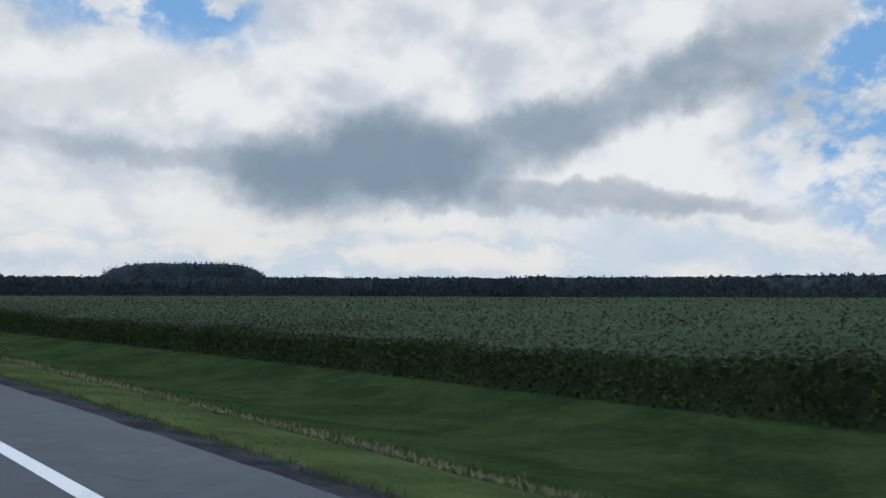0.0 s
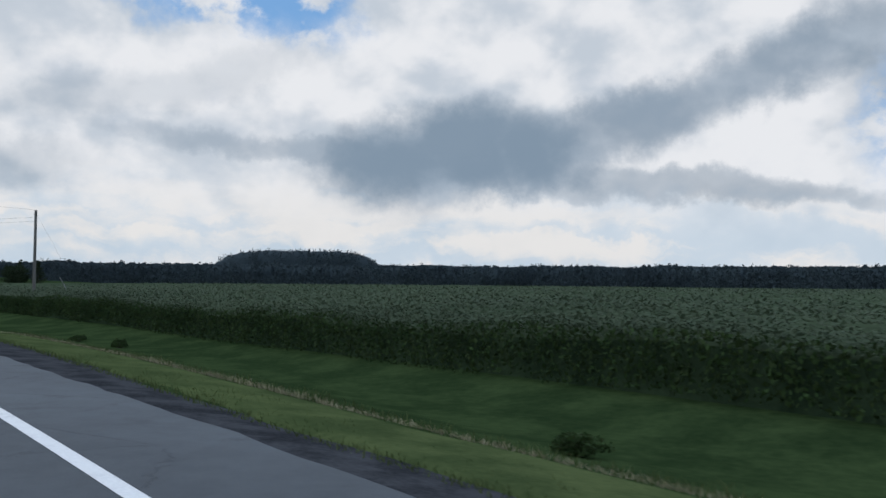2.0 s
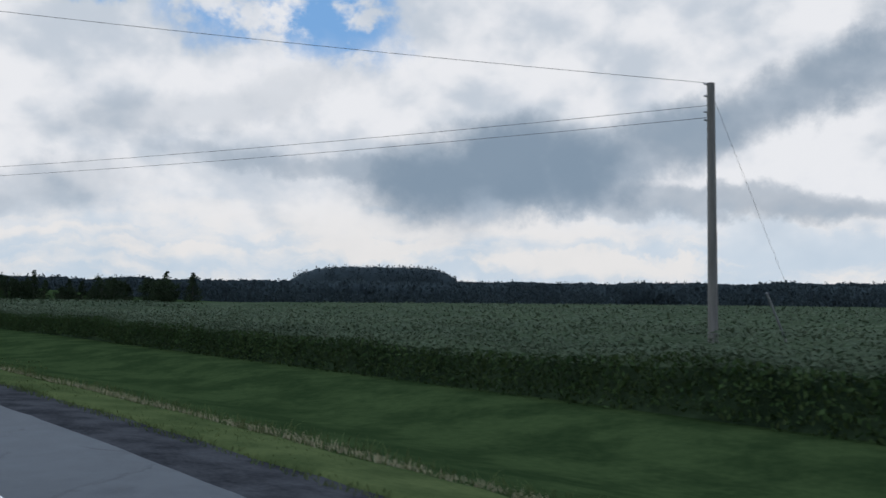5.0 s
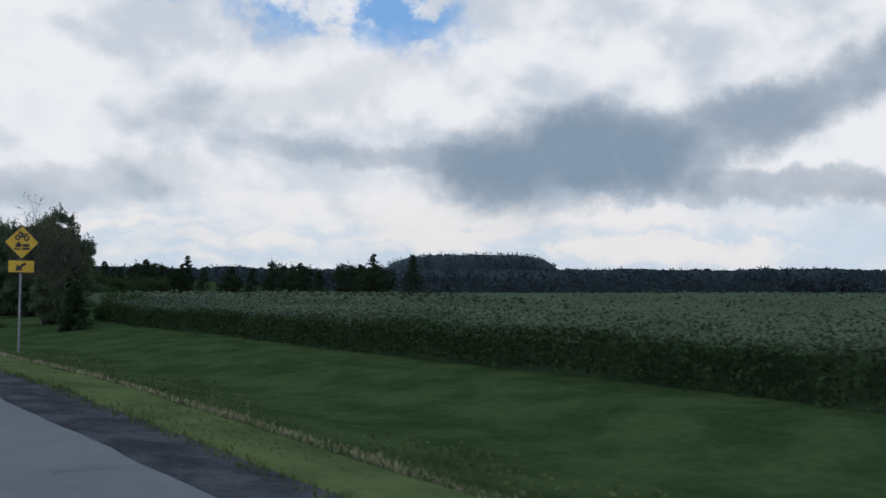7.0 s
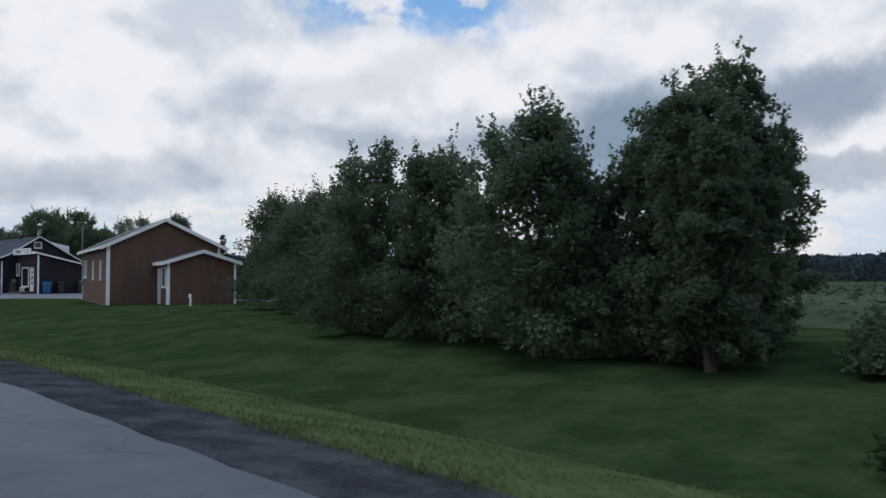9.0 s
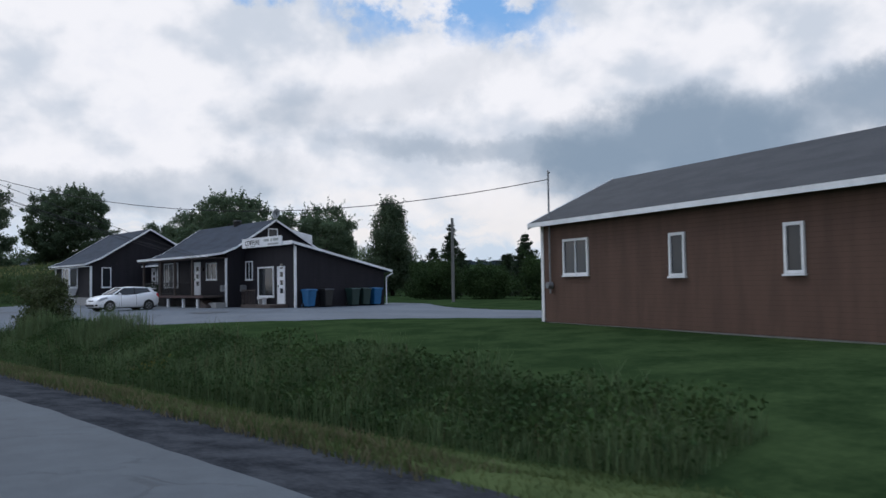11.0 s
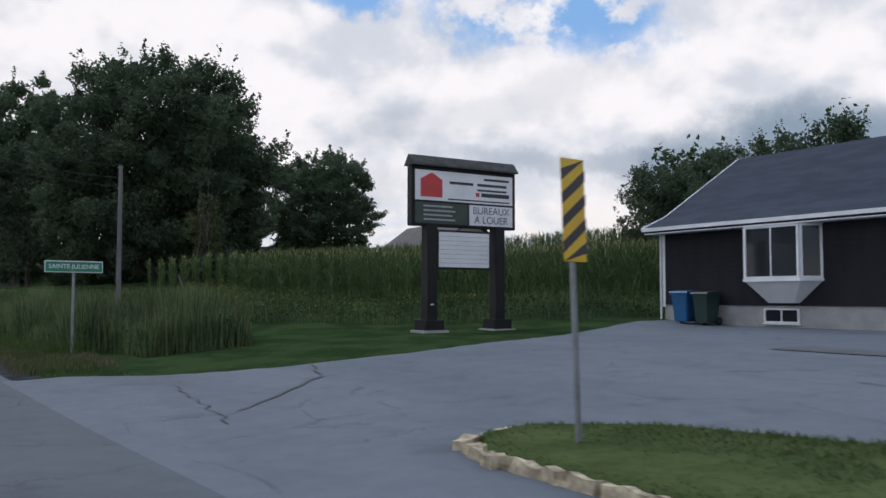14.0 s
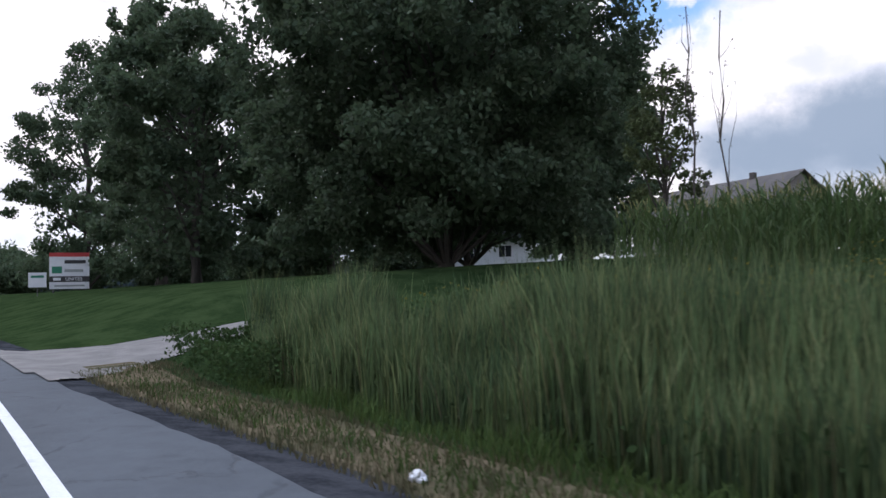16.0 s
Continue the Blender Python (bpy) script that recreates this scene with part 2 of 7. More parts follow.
WHITE_LINE = material("road_paint", (0.72, 0.73, 0.74), (0.45, 0.46, 0.48), 3.0, 30, 0.7, stretch=None, lo=0.2, hi=0.5)
BLADE = material("grass_blades", (0.074, 0.112, 0.034), (0.040, 0.068, 0.020), 0.6, 9, 0.8, bump=0, vary=0.35, leafy=0.25, stretch=None, gloss=0.1)
VERGE_BLADE = material("verge_blades", (0.092, 0.122, 0.046), (0.052, 0.076, 0.028), 0.8, 12, 0.9, bump=0, vary=0.18, leafy=0.2, stretch=None, gloss=0.1)
DRY = material("dry_grass", (0.135, 0.118, 0.072), (0.070, 0.074, 0.038), 0.7, 9, 0.9, bump=0, vary=0.3, leafy=0.2, stretch=None, gloss=0.1)
VERGE = material("verge_turf", (0.078, 0.102, 0.042), (0.036, 0.054, 0.022), 0.8, 12, 0.95, bump=0.8, depth=0.04, stretch=None, gloss=0.0)
STRAW = material("dry_turf", (0.165, 0.130, 0.088), (0.070, 0.068, 0.040), 0.7, 10, 0.95, bump=0.8, depth=0.04, stretch=None, gloss=0.0)
DITCH_REED = material("ditch_reed_blades", (0.115, 0.16, 0.075), (0.058, 0.09, 0.04), 0.5, 8, 0.7, bump=0, vary=0.4, leafy=0.2, stretch=None, gloss=0.15)
REED = material("reeds", (0.135, 0.188, 0.080), (0.036, 0.066, 0.029), 0.5, 8, 0.7, bump=0, vary=0.6, leafy=0.25, stretch=None, gloss=0.2)
REED_PALE = material("pale_reeds", (0.23, 0.26, 0.115), (0.09, 0.12, 0.045), 0.5, 8, 0.6, bump=0, vary=0.3, leafy=0.25, stretch=None, gloss=0.3)
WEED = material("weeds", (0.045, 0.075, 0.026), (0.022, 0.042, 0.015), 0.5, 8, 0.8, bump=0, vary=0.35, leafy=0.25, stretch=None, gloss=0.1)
GOLD = material("goldenrod", (0.24, 0.19, 0.035), (0.12, 0.115, 0.03), 1.0, 9, 0.85, bump=0, vary=0.3, leafy=0.2, stretch=None, gloss=0.1)
# one crop in paler top and darker edge tones; light and shade painted in
CROP = material("crop_leaves", (0.072, 0.099, 0.060), (0.046, 0.067, 0.041), 0.10, 0.8, 0.8, bump=0, vary=0.07, leafy=0.22, stretch=None, gloss=0.1)
CROP_SHADED_EDGE = material("crop_shaded_edge", (0.030, 0.048, 0.026), (0.012, 0.022, 0.012), 0.4, 3.0, 0.9, bump=1.0, depth=0.2, stretch=None, gloss=0.0)
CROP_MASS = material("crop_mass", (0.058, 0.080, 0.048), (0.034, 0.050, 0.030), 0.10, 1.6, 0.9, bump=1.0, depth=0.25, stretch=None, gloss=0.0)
CORN = material("corn_leaves", (0.066, 0.10, 0.034), (0.032, 0.056, 0.019), 0.5, 6, 0.7, bump=0, vary=0.3, leafy=0.25, stretch=None, gloss=0.2)
TASSEL = material("corn_tassels", (0.27, 0.25, 0.12), (0.16, 0.16, 0.07), 1, 9, 0.8, bump=0, vary=0.25, leafy=0.2, stretch=None, gloss=0.1)
LEAF = material("tree_leaves", (0.098, 0.140, 0.080), (0.054, 0.082, 0.046), 0.35, 3, 0.65, bump=0, vary=0.3, leafy=0.45, stretch=None, gloss=0.25)
LEAF_LIGHT = material("light_leaves", (0.075, 0.095, 0.04), (0.04, 0.055, 0.022), 0.5, 4, 0.7, bump=0, vary=0.4, leafy=0.25, stretch=None, gloss=0.2)
NEEDLE = material("needles", (0.03, 0.048, 0.024), (0.016, 0.027, 0.014), 0.6, 5, 0.8, bump=0, vary=0.35, leafy=0.1, stretch=None, gloss=0.1)
# the blue in this base colour stands for haze over the distance
HAZY_FOREST = material("hazy_far_forest", (0.044, 0.062, 0.072), (0.026, 0.038, 0.046), 0.03, 0.4, 0.9, bump=0, vary=0.1, leafy=0.1, stretch=None, gloss=0.05)
BARK = material("bark", (0.085, 0.076, 0.066), (0.035, 0.031, 0.027), 2.0, 14, 0.95, bump=0.8, depth=0.03, stretch=(1, 1, 0.25))
POLE = material("weathered_pole", (0.17, 0.172, 0.168), (0.088, 0.089, 0.087), 1.5, 18, 0.9, bump=0.4, stretch=(4, 4, 0.3))
DARK_SIDE = siding("dark_siding", (0.022, 0.021, 0.027), (0.014, 0.014, 0.018), 0.16)
BRICK = siding("brown_siding", (0.118, 0.074, 0.058), (0.082, 0.052, 0.042), 0.11)
SHINGLE = material("roof_shingles", (0.038, 0.048, 0.068), (0.023, 0.030, 0.043), 0.8, 16, 0.9, bump=0.6, depth=0.02, stretch=(1, 2.5, 2.5), gloss=0.2)
SHINGLE_DARK = material("dark_shingles", (0.045, 0.046, 0.05), (0.025, 0.026, 0.03), 0.8, 16, 0.9, bump=0.6, stretch=(1, 2.5, 2.5))
TRIM = material("white_trim", (0.72, 0.74, 0.77), (0.55, 0.57, 0.60), 1.2, 20, 0.5, bump=0.05)
CONCRETE = material("concrete", (0.33, 0.335, 0.34), (0.21, 0.215, 0.22), 1.2, 25, 0.9, bump=0.3)
KERB = material("kerb_stone", (0.50, 0.43, 0.31), (0.13, 0.10, 0.07), 5.0, 14, 0.95, bump=0.9, depth=0.04, vary=0.15)
STONE = material("planter_stone", (0.066, 0.068, 0.066), (0.028, 0.029, 0.028), 3.0, 25, 0.95, bump=0.8, depth=0.03, vary=0.25)
CAPSTONE = material("capstone", (0.135, 0.138, 0.135), (0.07, 0.072, 0.07), 3.0, 25, 0.95, bump=0.6, depth=0.02, vary=0.2)
PANE = glass("window_glass")
BLIND = material("pale_blind", (0.34, 0.37, 0.40), (0.22, 0.25, 0.28), 2.0, 20, 0.4, bump=0.05)
BLACK = material("black_paint", (0.014, 0.014, 0.016), (0.009, 0.009, 0.010), 2, 20, 0.6, bump=0.1, gloss=0.25)
WOOD_DARK = material("dark_wood", (0.06, 0.045, 0.04), (0.03, 0.022, 0.02), 2, 20, 0.7, bump=0.2)
GALV = material("galvanized_steel", (0.27, 0.29, 0.31), (0.17, 0.18, 0.20), 3, 30, 0.55, 0.6, bump=0.05)
YELLOW = material("sign_yellow", (0.66, 0.43, 0.025), (0.52, 0.33, 0.025), 2, 20, 0.45, bump=0)
GREEN_SIGN = material("sign_green", (0.012, 0.20, 0.115), (0.01, 0.15, 0.09), 3, 20, 0.45, bump=0)
SIGN_WHITE = material("sign_white", (0.70, 0.72, 0.75), (0.60, 0.62, 0.66), 1.5, 15, 0.4, bump=0)
SIGN_RED = material("sign_red", (0.50, 0.035, 0.04), (0.40, 0.03, 0.035), 2, 20, 0.45, bump=0)
SIGN_DKGREEN = material("sign_dark_green", (0.03, 0.055, 0.045), (0.02, 0.04, 0.03), 2, 20, 0.45, bump=0)
INK = material("sign_ink", (0.03, 0.03, 0.035), (0.02, 0.02, 0.022), 2, 20, 0.5, bump=0)
SLATE_INK = material("sign_slate", (0.09, 0.11, 0.13), (0.06, 0.075, 0.09), 2, 20, 0.5, bump=0)
GREY_INK = material("sign_grey", (0.30, 0.33, 0.33), (0.24, 0.27, 0.27), 2, 20, 0.5, bump=0)
BLUE_BIN = material("blue_plastic", (0.012, 0.115, 0.28), (0.01, 0.085, 0.21), 2, 20, 0.5, bump=0.05)
GREEN_BIN = material("dark_green_plastic", (0.018, 0.045, 0.04), (0.012, 0.03, 0.028), 2, 20, 0.5, bump=0.05)
BLACK_BIN = material("black_plastic", (0.020, 0.021, 0.023), (0.013, 0.014, 0.015), 2, 20, 0.5, bump=0.05)
BROWN_BIN = material("brown_plastic", (0.062, 0.042, 0.038), (0.04, 0.027, 0.025), 2, 25, 0.55, bump=0.08)
RUBBER = material("black_rubber", (0.015, 0.015, 0.016), (0.01, 0.01, 0.01), 4, 30, 0.85, bump=0.1)
CAR_WHITE = material("white_car_paint", (0.78, 0.79, 0.81), (0.74, 0.75, 0.77), 1, 5, 0.18, bump=0, gloss=0.6)
CAR_GLASS = glass("car_glass", (0.012, 0.013, 0.015), 0.03)
RIM = material("alloy", (0.38, 0.38, 0.40), (0.26, 0.26, 0.28), 5, 30, 0.35, 0.8, bump=0)
LAMP_GLASS = material("headlamp_glass", (0.55, 0.58, 0.62), (0.35, 0.37, 0.40), 12, 30, 0.12, 0.2, bump=0.1)
CABLE = material("black_cable", (0.02, 0.02, 0.022), (0.014, 0.014, 0.015), 3, 20, 0.7, bump=0)
HILL_WALL = material("pale_wall", (0.20, 0.19, 0.18), (0.15, 0.14, 0.135), 1, 15, 0.8)
PALE_STRAW = material("pale_straw", (0.36, 0.33, 0.23), (0.18, 0.175, 0.11), 0.9, 9, 0.9, bump=0, vary=0.25, leafy=0.2, stretch=None, gloss=0.1)
HILL_ROOF = material("grey_roof", (0.115, 0.105, 0.10), (0.075, 0.07, 0.068), 0.8, 12, 0.9, bump=0.4)
RED_WOOD = material("red_stain", (0.055, 0.026, 0.026), (0.032, 0.017, 0.018), 2, 18, 0.7)

# ---- mesh helpers ----
rng = np.random.default_rng(7)


def mesh_from(name, verts, faces, mats, smooth=False):
    """A mesh from arrays: verts (n, 3), faces (m, 3 or 4)."""
    verts, faces = np.asarray(verts, np.float32), np.asarray(faces, np.int32)
    me = bpy.data.meshes.new(name)
    k = faces.shape[1]
    me.vertices.add(len(verts))
    me.vertices.foreach_set("co", verts.ravel())
    me.loops.add(faces.size)
    me.loops.foreach_set("vertex_index", faces.ravel())
    me.polygons.add(len(faces))
    me.polygons.foreach_set("loop_start", np.arange(0, faces.size, k, dtype=np.int32))
    me.polygons.foreach_set("loop_total", np.full(len(faces), k, np.int32))
    if smooth:
        me.polygons.foreach_set("use_smooth", np.ones(len(faces), bool))
    me.update(calc_edges=True)
    for m in mats if isinstance(mats, (list, tuple)) else [mats]:
        me.materials.append(m)
    return me


def thing(name, m, label, category, group=""):
    ob = new(name)
    ob.empty_display_size = 0.2
    ob.matrix_basis = m
    return tagged(ob, label, category, group)


def part(name, bm, mat, parent, label="", smooth=False):
    me = bpy.data.meshes.new(name)
    bm.normal_update()
    bm.to_mesh(me)
    bm.free()
    me.materials.append(mat)
    if smooth:
        for p in me.polygons:
            p.use_smooth = True
    ob = new(name, me)
    ob.parent = parent
    if label:
        ob["label"] = label
    return ob


def box(x0, x1, y0, y1, z0, z1, bevel=0.0, bm=None):
    bm = bm or bmesh.new()
    vs = [bm.verts.new((x, y, z)) for z in (z0, z1) for y in (y0, y1) for x in (x0, x1)]
    fs = [bm.faces.new([vs[i] for i in f]) for f in ((0, 2, 3, 1), (4, 5, 7, 6), (0, 1, 5, 4), (1, 3, 7, 5), (3, 2, 6, 7), (2, 0, 4, 6))]
    if bevel:
        bmesh.ops.bevel(bm, geom=list({e for f in fs for e in f.edges}), offset=bevel, segments=2, affect="EDGES")
    return bm


def extrude(profile, axis, a, b, bm=None):
    """A closed outline (pairs) pushed along an axis from a to b. Pairs are the other two axes in x, y, z order."""
    bm = bm or bmesh.new()

    def at(p, v):
        return {"x": (v, p[0], p[1]), "y": (p[0], v, p[1]), "z": (p[0], p[1], v)}[axis]

    lo, hi = [bm.verts.new(at(p, a)) for p in profile], [bm.verts.new(at(p, b)) for p in profile]
    n = len(profile)
    fs = [bm.faces.new(lo), bm.faces.new(hi[::-1])]
    fs += [bm.faces.new((lo[i], hi[i], hi[(i + 1) % n], lo[(i + 1) % n])) for i in range(n)]
    bmesh.ops.recalc_face_normals(bm, faces=fs)
    return bm


def tube(p, q, r0, r1=None, seg=8, bm=None):
    """A round bar from p to q."""
    bm = bm or bmesh.new()
    p, q = Vector(p), Vector(q)
    m = Matrix.Translation((p + q) / 2) @ (q - p).to_track_quat("Z", "Y").to_matrix().to_4x4()
    bmesh.ops.create_cone(bm, cap_ends=True, segments=seg, radius1=r0, radius2=r0 if r1 is None else r1, depth=(q - p).length, matrix=m)
    return bm


def letters(text, size, depth, mat, parent, m, name="lettering", align="CENTER"):
    """Text in the built-in font, as a mesh."""
    cu = bpy.data.curves.new("text", "FONT")
    cu.body, cu.size, cu.extrude, cu.align_x, cu.align_y = text, size, depth, align, "CENTER"
    tmp = bpy.data.objects.new("text", cu)
    scene.collection.objects.link(tmp)
    me = bpy.data.meshes.new_from_object(tmp.evaluated_get(bpy.context.evaluated_depsgraph_get()))
    bpy.data.objects.remove(tmp)
    bpy.data.curves.remove(cu)
    me.materials.clear()
    me.materials.append(mat)
    ob = new(name, me)
    ob.parent, ob.matrix_basis = parent, m
    return ob


def wire(points, r, name, label, sag=0.0, group="overhead wires"):
    """A hanging cable between two points."""
    p, q = Vector(points[0]), Vector(points[1])
    cu = bpy.data.curves.new(name, "CURVE")
    cu.dimensions, cu.bevel_depth, cu.bevel_resolution = "3D", r, 1
    s = cu.splines.new("POLY")
    n = 20
    s.points.add(n)
    for i in range(n + 1):
        k = i / n
        v = p.lerp(q, k) - Vector((0, 0, 4 * sag * k * (1 - k)))
        s.points[i].co = (*v, 1)
    tmp = bpy.data.objects.new(name, cu)
    scene.collection.objects.link(tmp)
    me = bpy.data.meshes.new_from_object(tmp.evaluated_get(bpy.context.evaluated_depsgraph_get()))
    bpy.data.objects.remove(tmp)
    bpy.data.curves.remove(cu)
    me.materials.clear()
    me.materials.append(CABLE)
    ob = new(name, me)
    return tagged(ob, label, "cable", group)


# ---- the road's line and the lie of the land ----
LINE = (-0.176, 1.1798, -3.1771, -4.1522, 1.6106, 0.0201)


def line_y(x):
    x = np.asarray(x, float)
    c = np.clip(x, -60.0, 245.0) / 100
    y, dy = np.polyval(LINE, c), np.polyval(np.polyder(np.array(LINE)), c) / 100
    u = np.minimum(x + 85, 0)
    u = np.maximum(u, -120)
    return (y + dy * (x - c * 100) + np.where(x < -60, (x + 60) * 0.016, 0.0) - 0.0007 * u * u + np.where(x < -205, 0.168 * (x + 205), 0.0),
            dy + np.where(x < -60, 0.016, 0.0) - 0.0014 * np.where(x < -205, -120, u))


def on_road(x, d):
    """World place d metres to the right of the car's line at x along it."""
    y, dy = line_y(x)
    n = np.sqrt(1 + dy * dy)
    return x - d * dy / n, y + d / n


def along(X, Y):
    """The reverse: x along the line and d to its right."""
    s = np.asarray(X, float)
    for _ in range(4):
        y, dy = line_y(s)
        n = np.sqrt(1 + dy * dy)
        d = (Y - y) * n
        d = ((np.asarray(X) - s) * -dy + (Y - y)) / n
        s = np.asarray(X) + d * dy / n
    return s, d


def tab(x, *rows):
    return np.interp(x, [r[0] for r in rows], [r[1] for r in rows])


def smooth(a, b, x):
    t = np.clip((np.asarray(x, float) - a) / (b - a), 0, 1)
    return t * t * (3 - 2 * t)


def road_z(x):
    return tab(x, (-300, -0.1), (-120, -0.2), (-70, -0.22), (-55, -0.33), (-40, -0.34), (-20, -0.16), (0, -0.05), (24, 0.07), (50, 0.22), (70, 0.27), (90, 0.23), (120, 0.17), (180, 0.08), (250, 0.1), (700, 0.1))


def paved(x):
    """Where the asphalt ends to the right of the car's line."""
    return tab(x, (-300, 2.0), (-100, 2.05), (-85, 2.25), (-78, 2.7), (-66, 2.62), (-55, 2.5), (-44, 2.7), (-10, 3.9), (-4, 3.6), (5, 2.85), (14, 2.9), (24, 3.0), (55, 3.15), (73, 3.1), (88, 2.57),
               (112, 2.43), (140, 2.9), (168, 3.27), (180, 3.58), (200, 3.7), (212, 3.5), (220, 3.6), (245, 3.5), (700, 3.5))


def verge(x):
    """Where the grass begins."""
    return tab(x, (-300, 3.6), (-92, 2.95), (-84, 3.1), (-76, 3.5), (-66, 3.42), (-60, 3.3), (-54, 3.4), (-48, 3.05), (-44, 3.6), (-10, 3.95), (2, 4.0), (14, 4.15), (24, 4.35), (60, 4.5), (72, 4.48), (78, 4.1), (84, 3.5), (95, 3.75),
               (105, 3.4), (116, 3.62), (140, 4.0), (161, 4.3), (172, 4.4), (178, 4.95), (187, 4.9), (194, 4.68), (200, 4.5), (210, 4.55), (217, 4.45), (231, 4.22), (245, 4.0), (700, 4.0))


def verge_width(x):
    """How far the yellowish turf reaches beyond the gravel."""
    return tab(x, (-12, 1.0), (-4, 2.4), (2, 3.2), (20, 3.4), (66, 3.5), (76, 2.4), (88, 1.5), (105, 1.15), (118, 1.1), (160, 1.3), (174, 1.4), (182, 2.1), (192, 2.1), (210, 1.8), (230, 1.4), (700, 1.4))


def land(X, Y):
    """Height of the ground."""
    s, d = along(X, Y)
    base = road_z(s)
    g = verge(s)
    k = d - g
    side = base - 0.06 * smooth(paved(s), g, d)
    field = tab(k, (0, -0.06), (1.5, -0.22), (4, -0.62), (5.5, -0.6), (7.2, -0.32), (12, -0.2), (60, 0.1), (300, 0.0)) + base * np.clip(1 - k / 30, 0, 1)
    lawn = tab(k, (0, -0.06), (1.5, -0.3), (3.5, -0.62), (5.0, -0.5), (8, 0.0), (12, 0.28), (40, 0.3)) + base * np.clip(1 - k / 12, 0, 1) + 0.15 * smooth(8, 14, k)
    ditch = tab(k, (0, -0.06), (0.8, -0.2), (2.2, -0.75), (3.4, -0.75), (5.0, -0.1), (9, 0.12), (14, 0.32), (40, 0.35)) + base * np.clip(1 - k / 8, 0, 1)
    lot = tab(d, (2.5, 0.0), (5.0, 0.02), (9, 0.13), (18, 0.22), (24, 0.34), (60, 0.5)) + base * np.clip(1 - (d - 2.5) / 10, 0, 1)
    bank = tab(k, (0, -0.06), (0.8, -0.15), (2.5, -0.35), (5, -0.2), (8, 0.25), (11, 0.85), (14, 1.4), (22, 1.9), (55, 5.2), (75, 5.4), (140, 1.0), (300, 0.0)) + base * np.clip(1 - k / 8, 0, 1)
    sign = tab(d, (2.5, 0.0), (4, 0.05), (9, 0.2), (16, 0.3), (20, 0.65), (24, 1.0), (60, 4.0), (80, 4.2), (150, 0)) + base * np.clip(1 - (d - 2.5) / 10, 0, 1)
    z = np.where(d < g, side, field)
    w = smooth(82, 62, s)
    z = z * (1 - w) + np.where(d < g, side, lawn) * w
    w = smooth(30, 16, s)
    z = z * (1 - w) + np.where(d < g, side, ditch) * w
    w = smooth(-6, -12, s)
    z = z * (1 - w) + np.where(d < 2.5, base, lot) * w
    w = smooth(-46, -56, s)
    z = z * (1 - w) + np.where(d < 2.5, base, sign) * w
    w = smooth(-50, -60, s) * smooth(16, 9, d) + smooth(-60, -75, s) * smooth(9, 16, d)
    z = z * (1 - w) + np.where(d < g, side, bank) * w
    w = smooth(-85, -89, s)
    drive = tab(k, (0, -0.05), (2, 0.0), (5, 0.3), (8, 0.65), (12, 1.1), (20, 1.9), (60, 4.0), (75, 5.0), (140, 1), (300, 0)) + base * np.clip(1 - k / 8, 0, 1)
    z = z * (1 - w) + np.where(d < g, side, drive) * w
    w = smooth(-97, -102, s)
    rise = tab(k, (0, -0.06), (1, 0.02), (3, 0.5), (6.5, 1.35), (12, 2.05), (20, 2.5), (30, 2.9), (60, 3.8), (75, 4.5), (140, 1), (300, 0)) + base * np.clip(1 - k / 8, 0, 1)
    z = z * (1 - w) + np.where(d < g, side, rise) * w
    far = smooth(80, 160, -np.asarray(s) - 60) * smooth(8, 40, d)
    z = z * (1 - far) + 0.8 * far
    # the left side of the road and the far land
    z = np.where(d < -8, base - 0.4 * smooth(-8, -12, d), z)
    far = smooth(120, 400, np.abs(d))
    return z * (1 - far)


def sheet(name, xs, ds, mat, lift=0.0, label="", category="", keep=None, smooth_shade=True, sink=None, rim=None, near=0.3):
    """A strip of ground over the car's line."""
    S, Dd = np.meshgrid(xs, ds, indexing="ij")
    X, Y = on_road(S, Dd)
    Z = land(X, Y) + lift
    if sink is not None:
        Z = Z - sink(S, Dd)
    n, m = S.shape
    idx = np.arange(n * m).reshape(n, m)
    f = np.stack([idx[:-1, :-1], idx[:-1, 1:], idx[1:, 1:], idx[1:, :-1]], -1).reshape(-1, 4)
    if keep is not None:
        c = np.stack([X, Y], -1).reshape(-1, 2)[f].mean(1)
        f = f[keep(c[:, 0], c[:, 1])]
    if rim is not None:     # draw the border of the sheet onto the outline
        e = np.sort(np.concatenate([f[:, [0, 1]], f[:, [1, 2]], f[:, [2, 3]], f[:, [3, 0]]]), 1)
        u, n_ = np.unique(e, axis=0, return_counts=True)
        b = np.unique(u[n_ == 1])
        P = np.stack([X, Y], -1).reshape(-1, 2)[b]
        A, B = rim[None], np.roll(rim, -1, 0)[None]
        k = np.clip(((P[:, None] - A) * (B - A)).sum(-1) / ((B - A) ** 2).sum(-1), 0, 1)
        C = A + k[..., None] * (B - A)
        dist = np.hypot(*np.moveaxis(C - P[:, None], -1, 0))
        j = dist.argmin(1)
        best, C = dist[np.arange(len(P)), j], C[np.arange(len(P)), j]
        ok = best < near
        X.reshape(-1)[b[ok]], Y.reshape(-1)[b[ok]] = C[ok, 0], C[ok, 1]
        Z.reshape(-1)[b[ok]] = land(C[ok, 0], C[ok, 1]) + lift
    if rim is not None:     # let the sheet's edge dip under the road
        Z = Z - np.where(Dd < 2.3, 0.03, 0.0)
        Zf = Z.reshape(-1)
        Zf[b] -= 0.035
    V = np.stack([X, Y, Z], -1).reshape(-1, 3)
    used, inv = np.unique(f, return_inverse=True)
    ob = new(name, mesh_from(name, V[used], inv.reshape(f.shape), mat, smooth_shade))
    return tagged(ob, label, category, kind="structure")


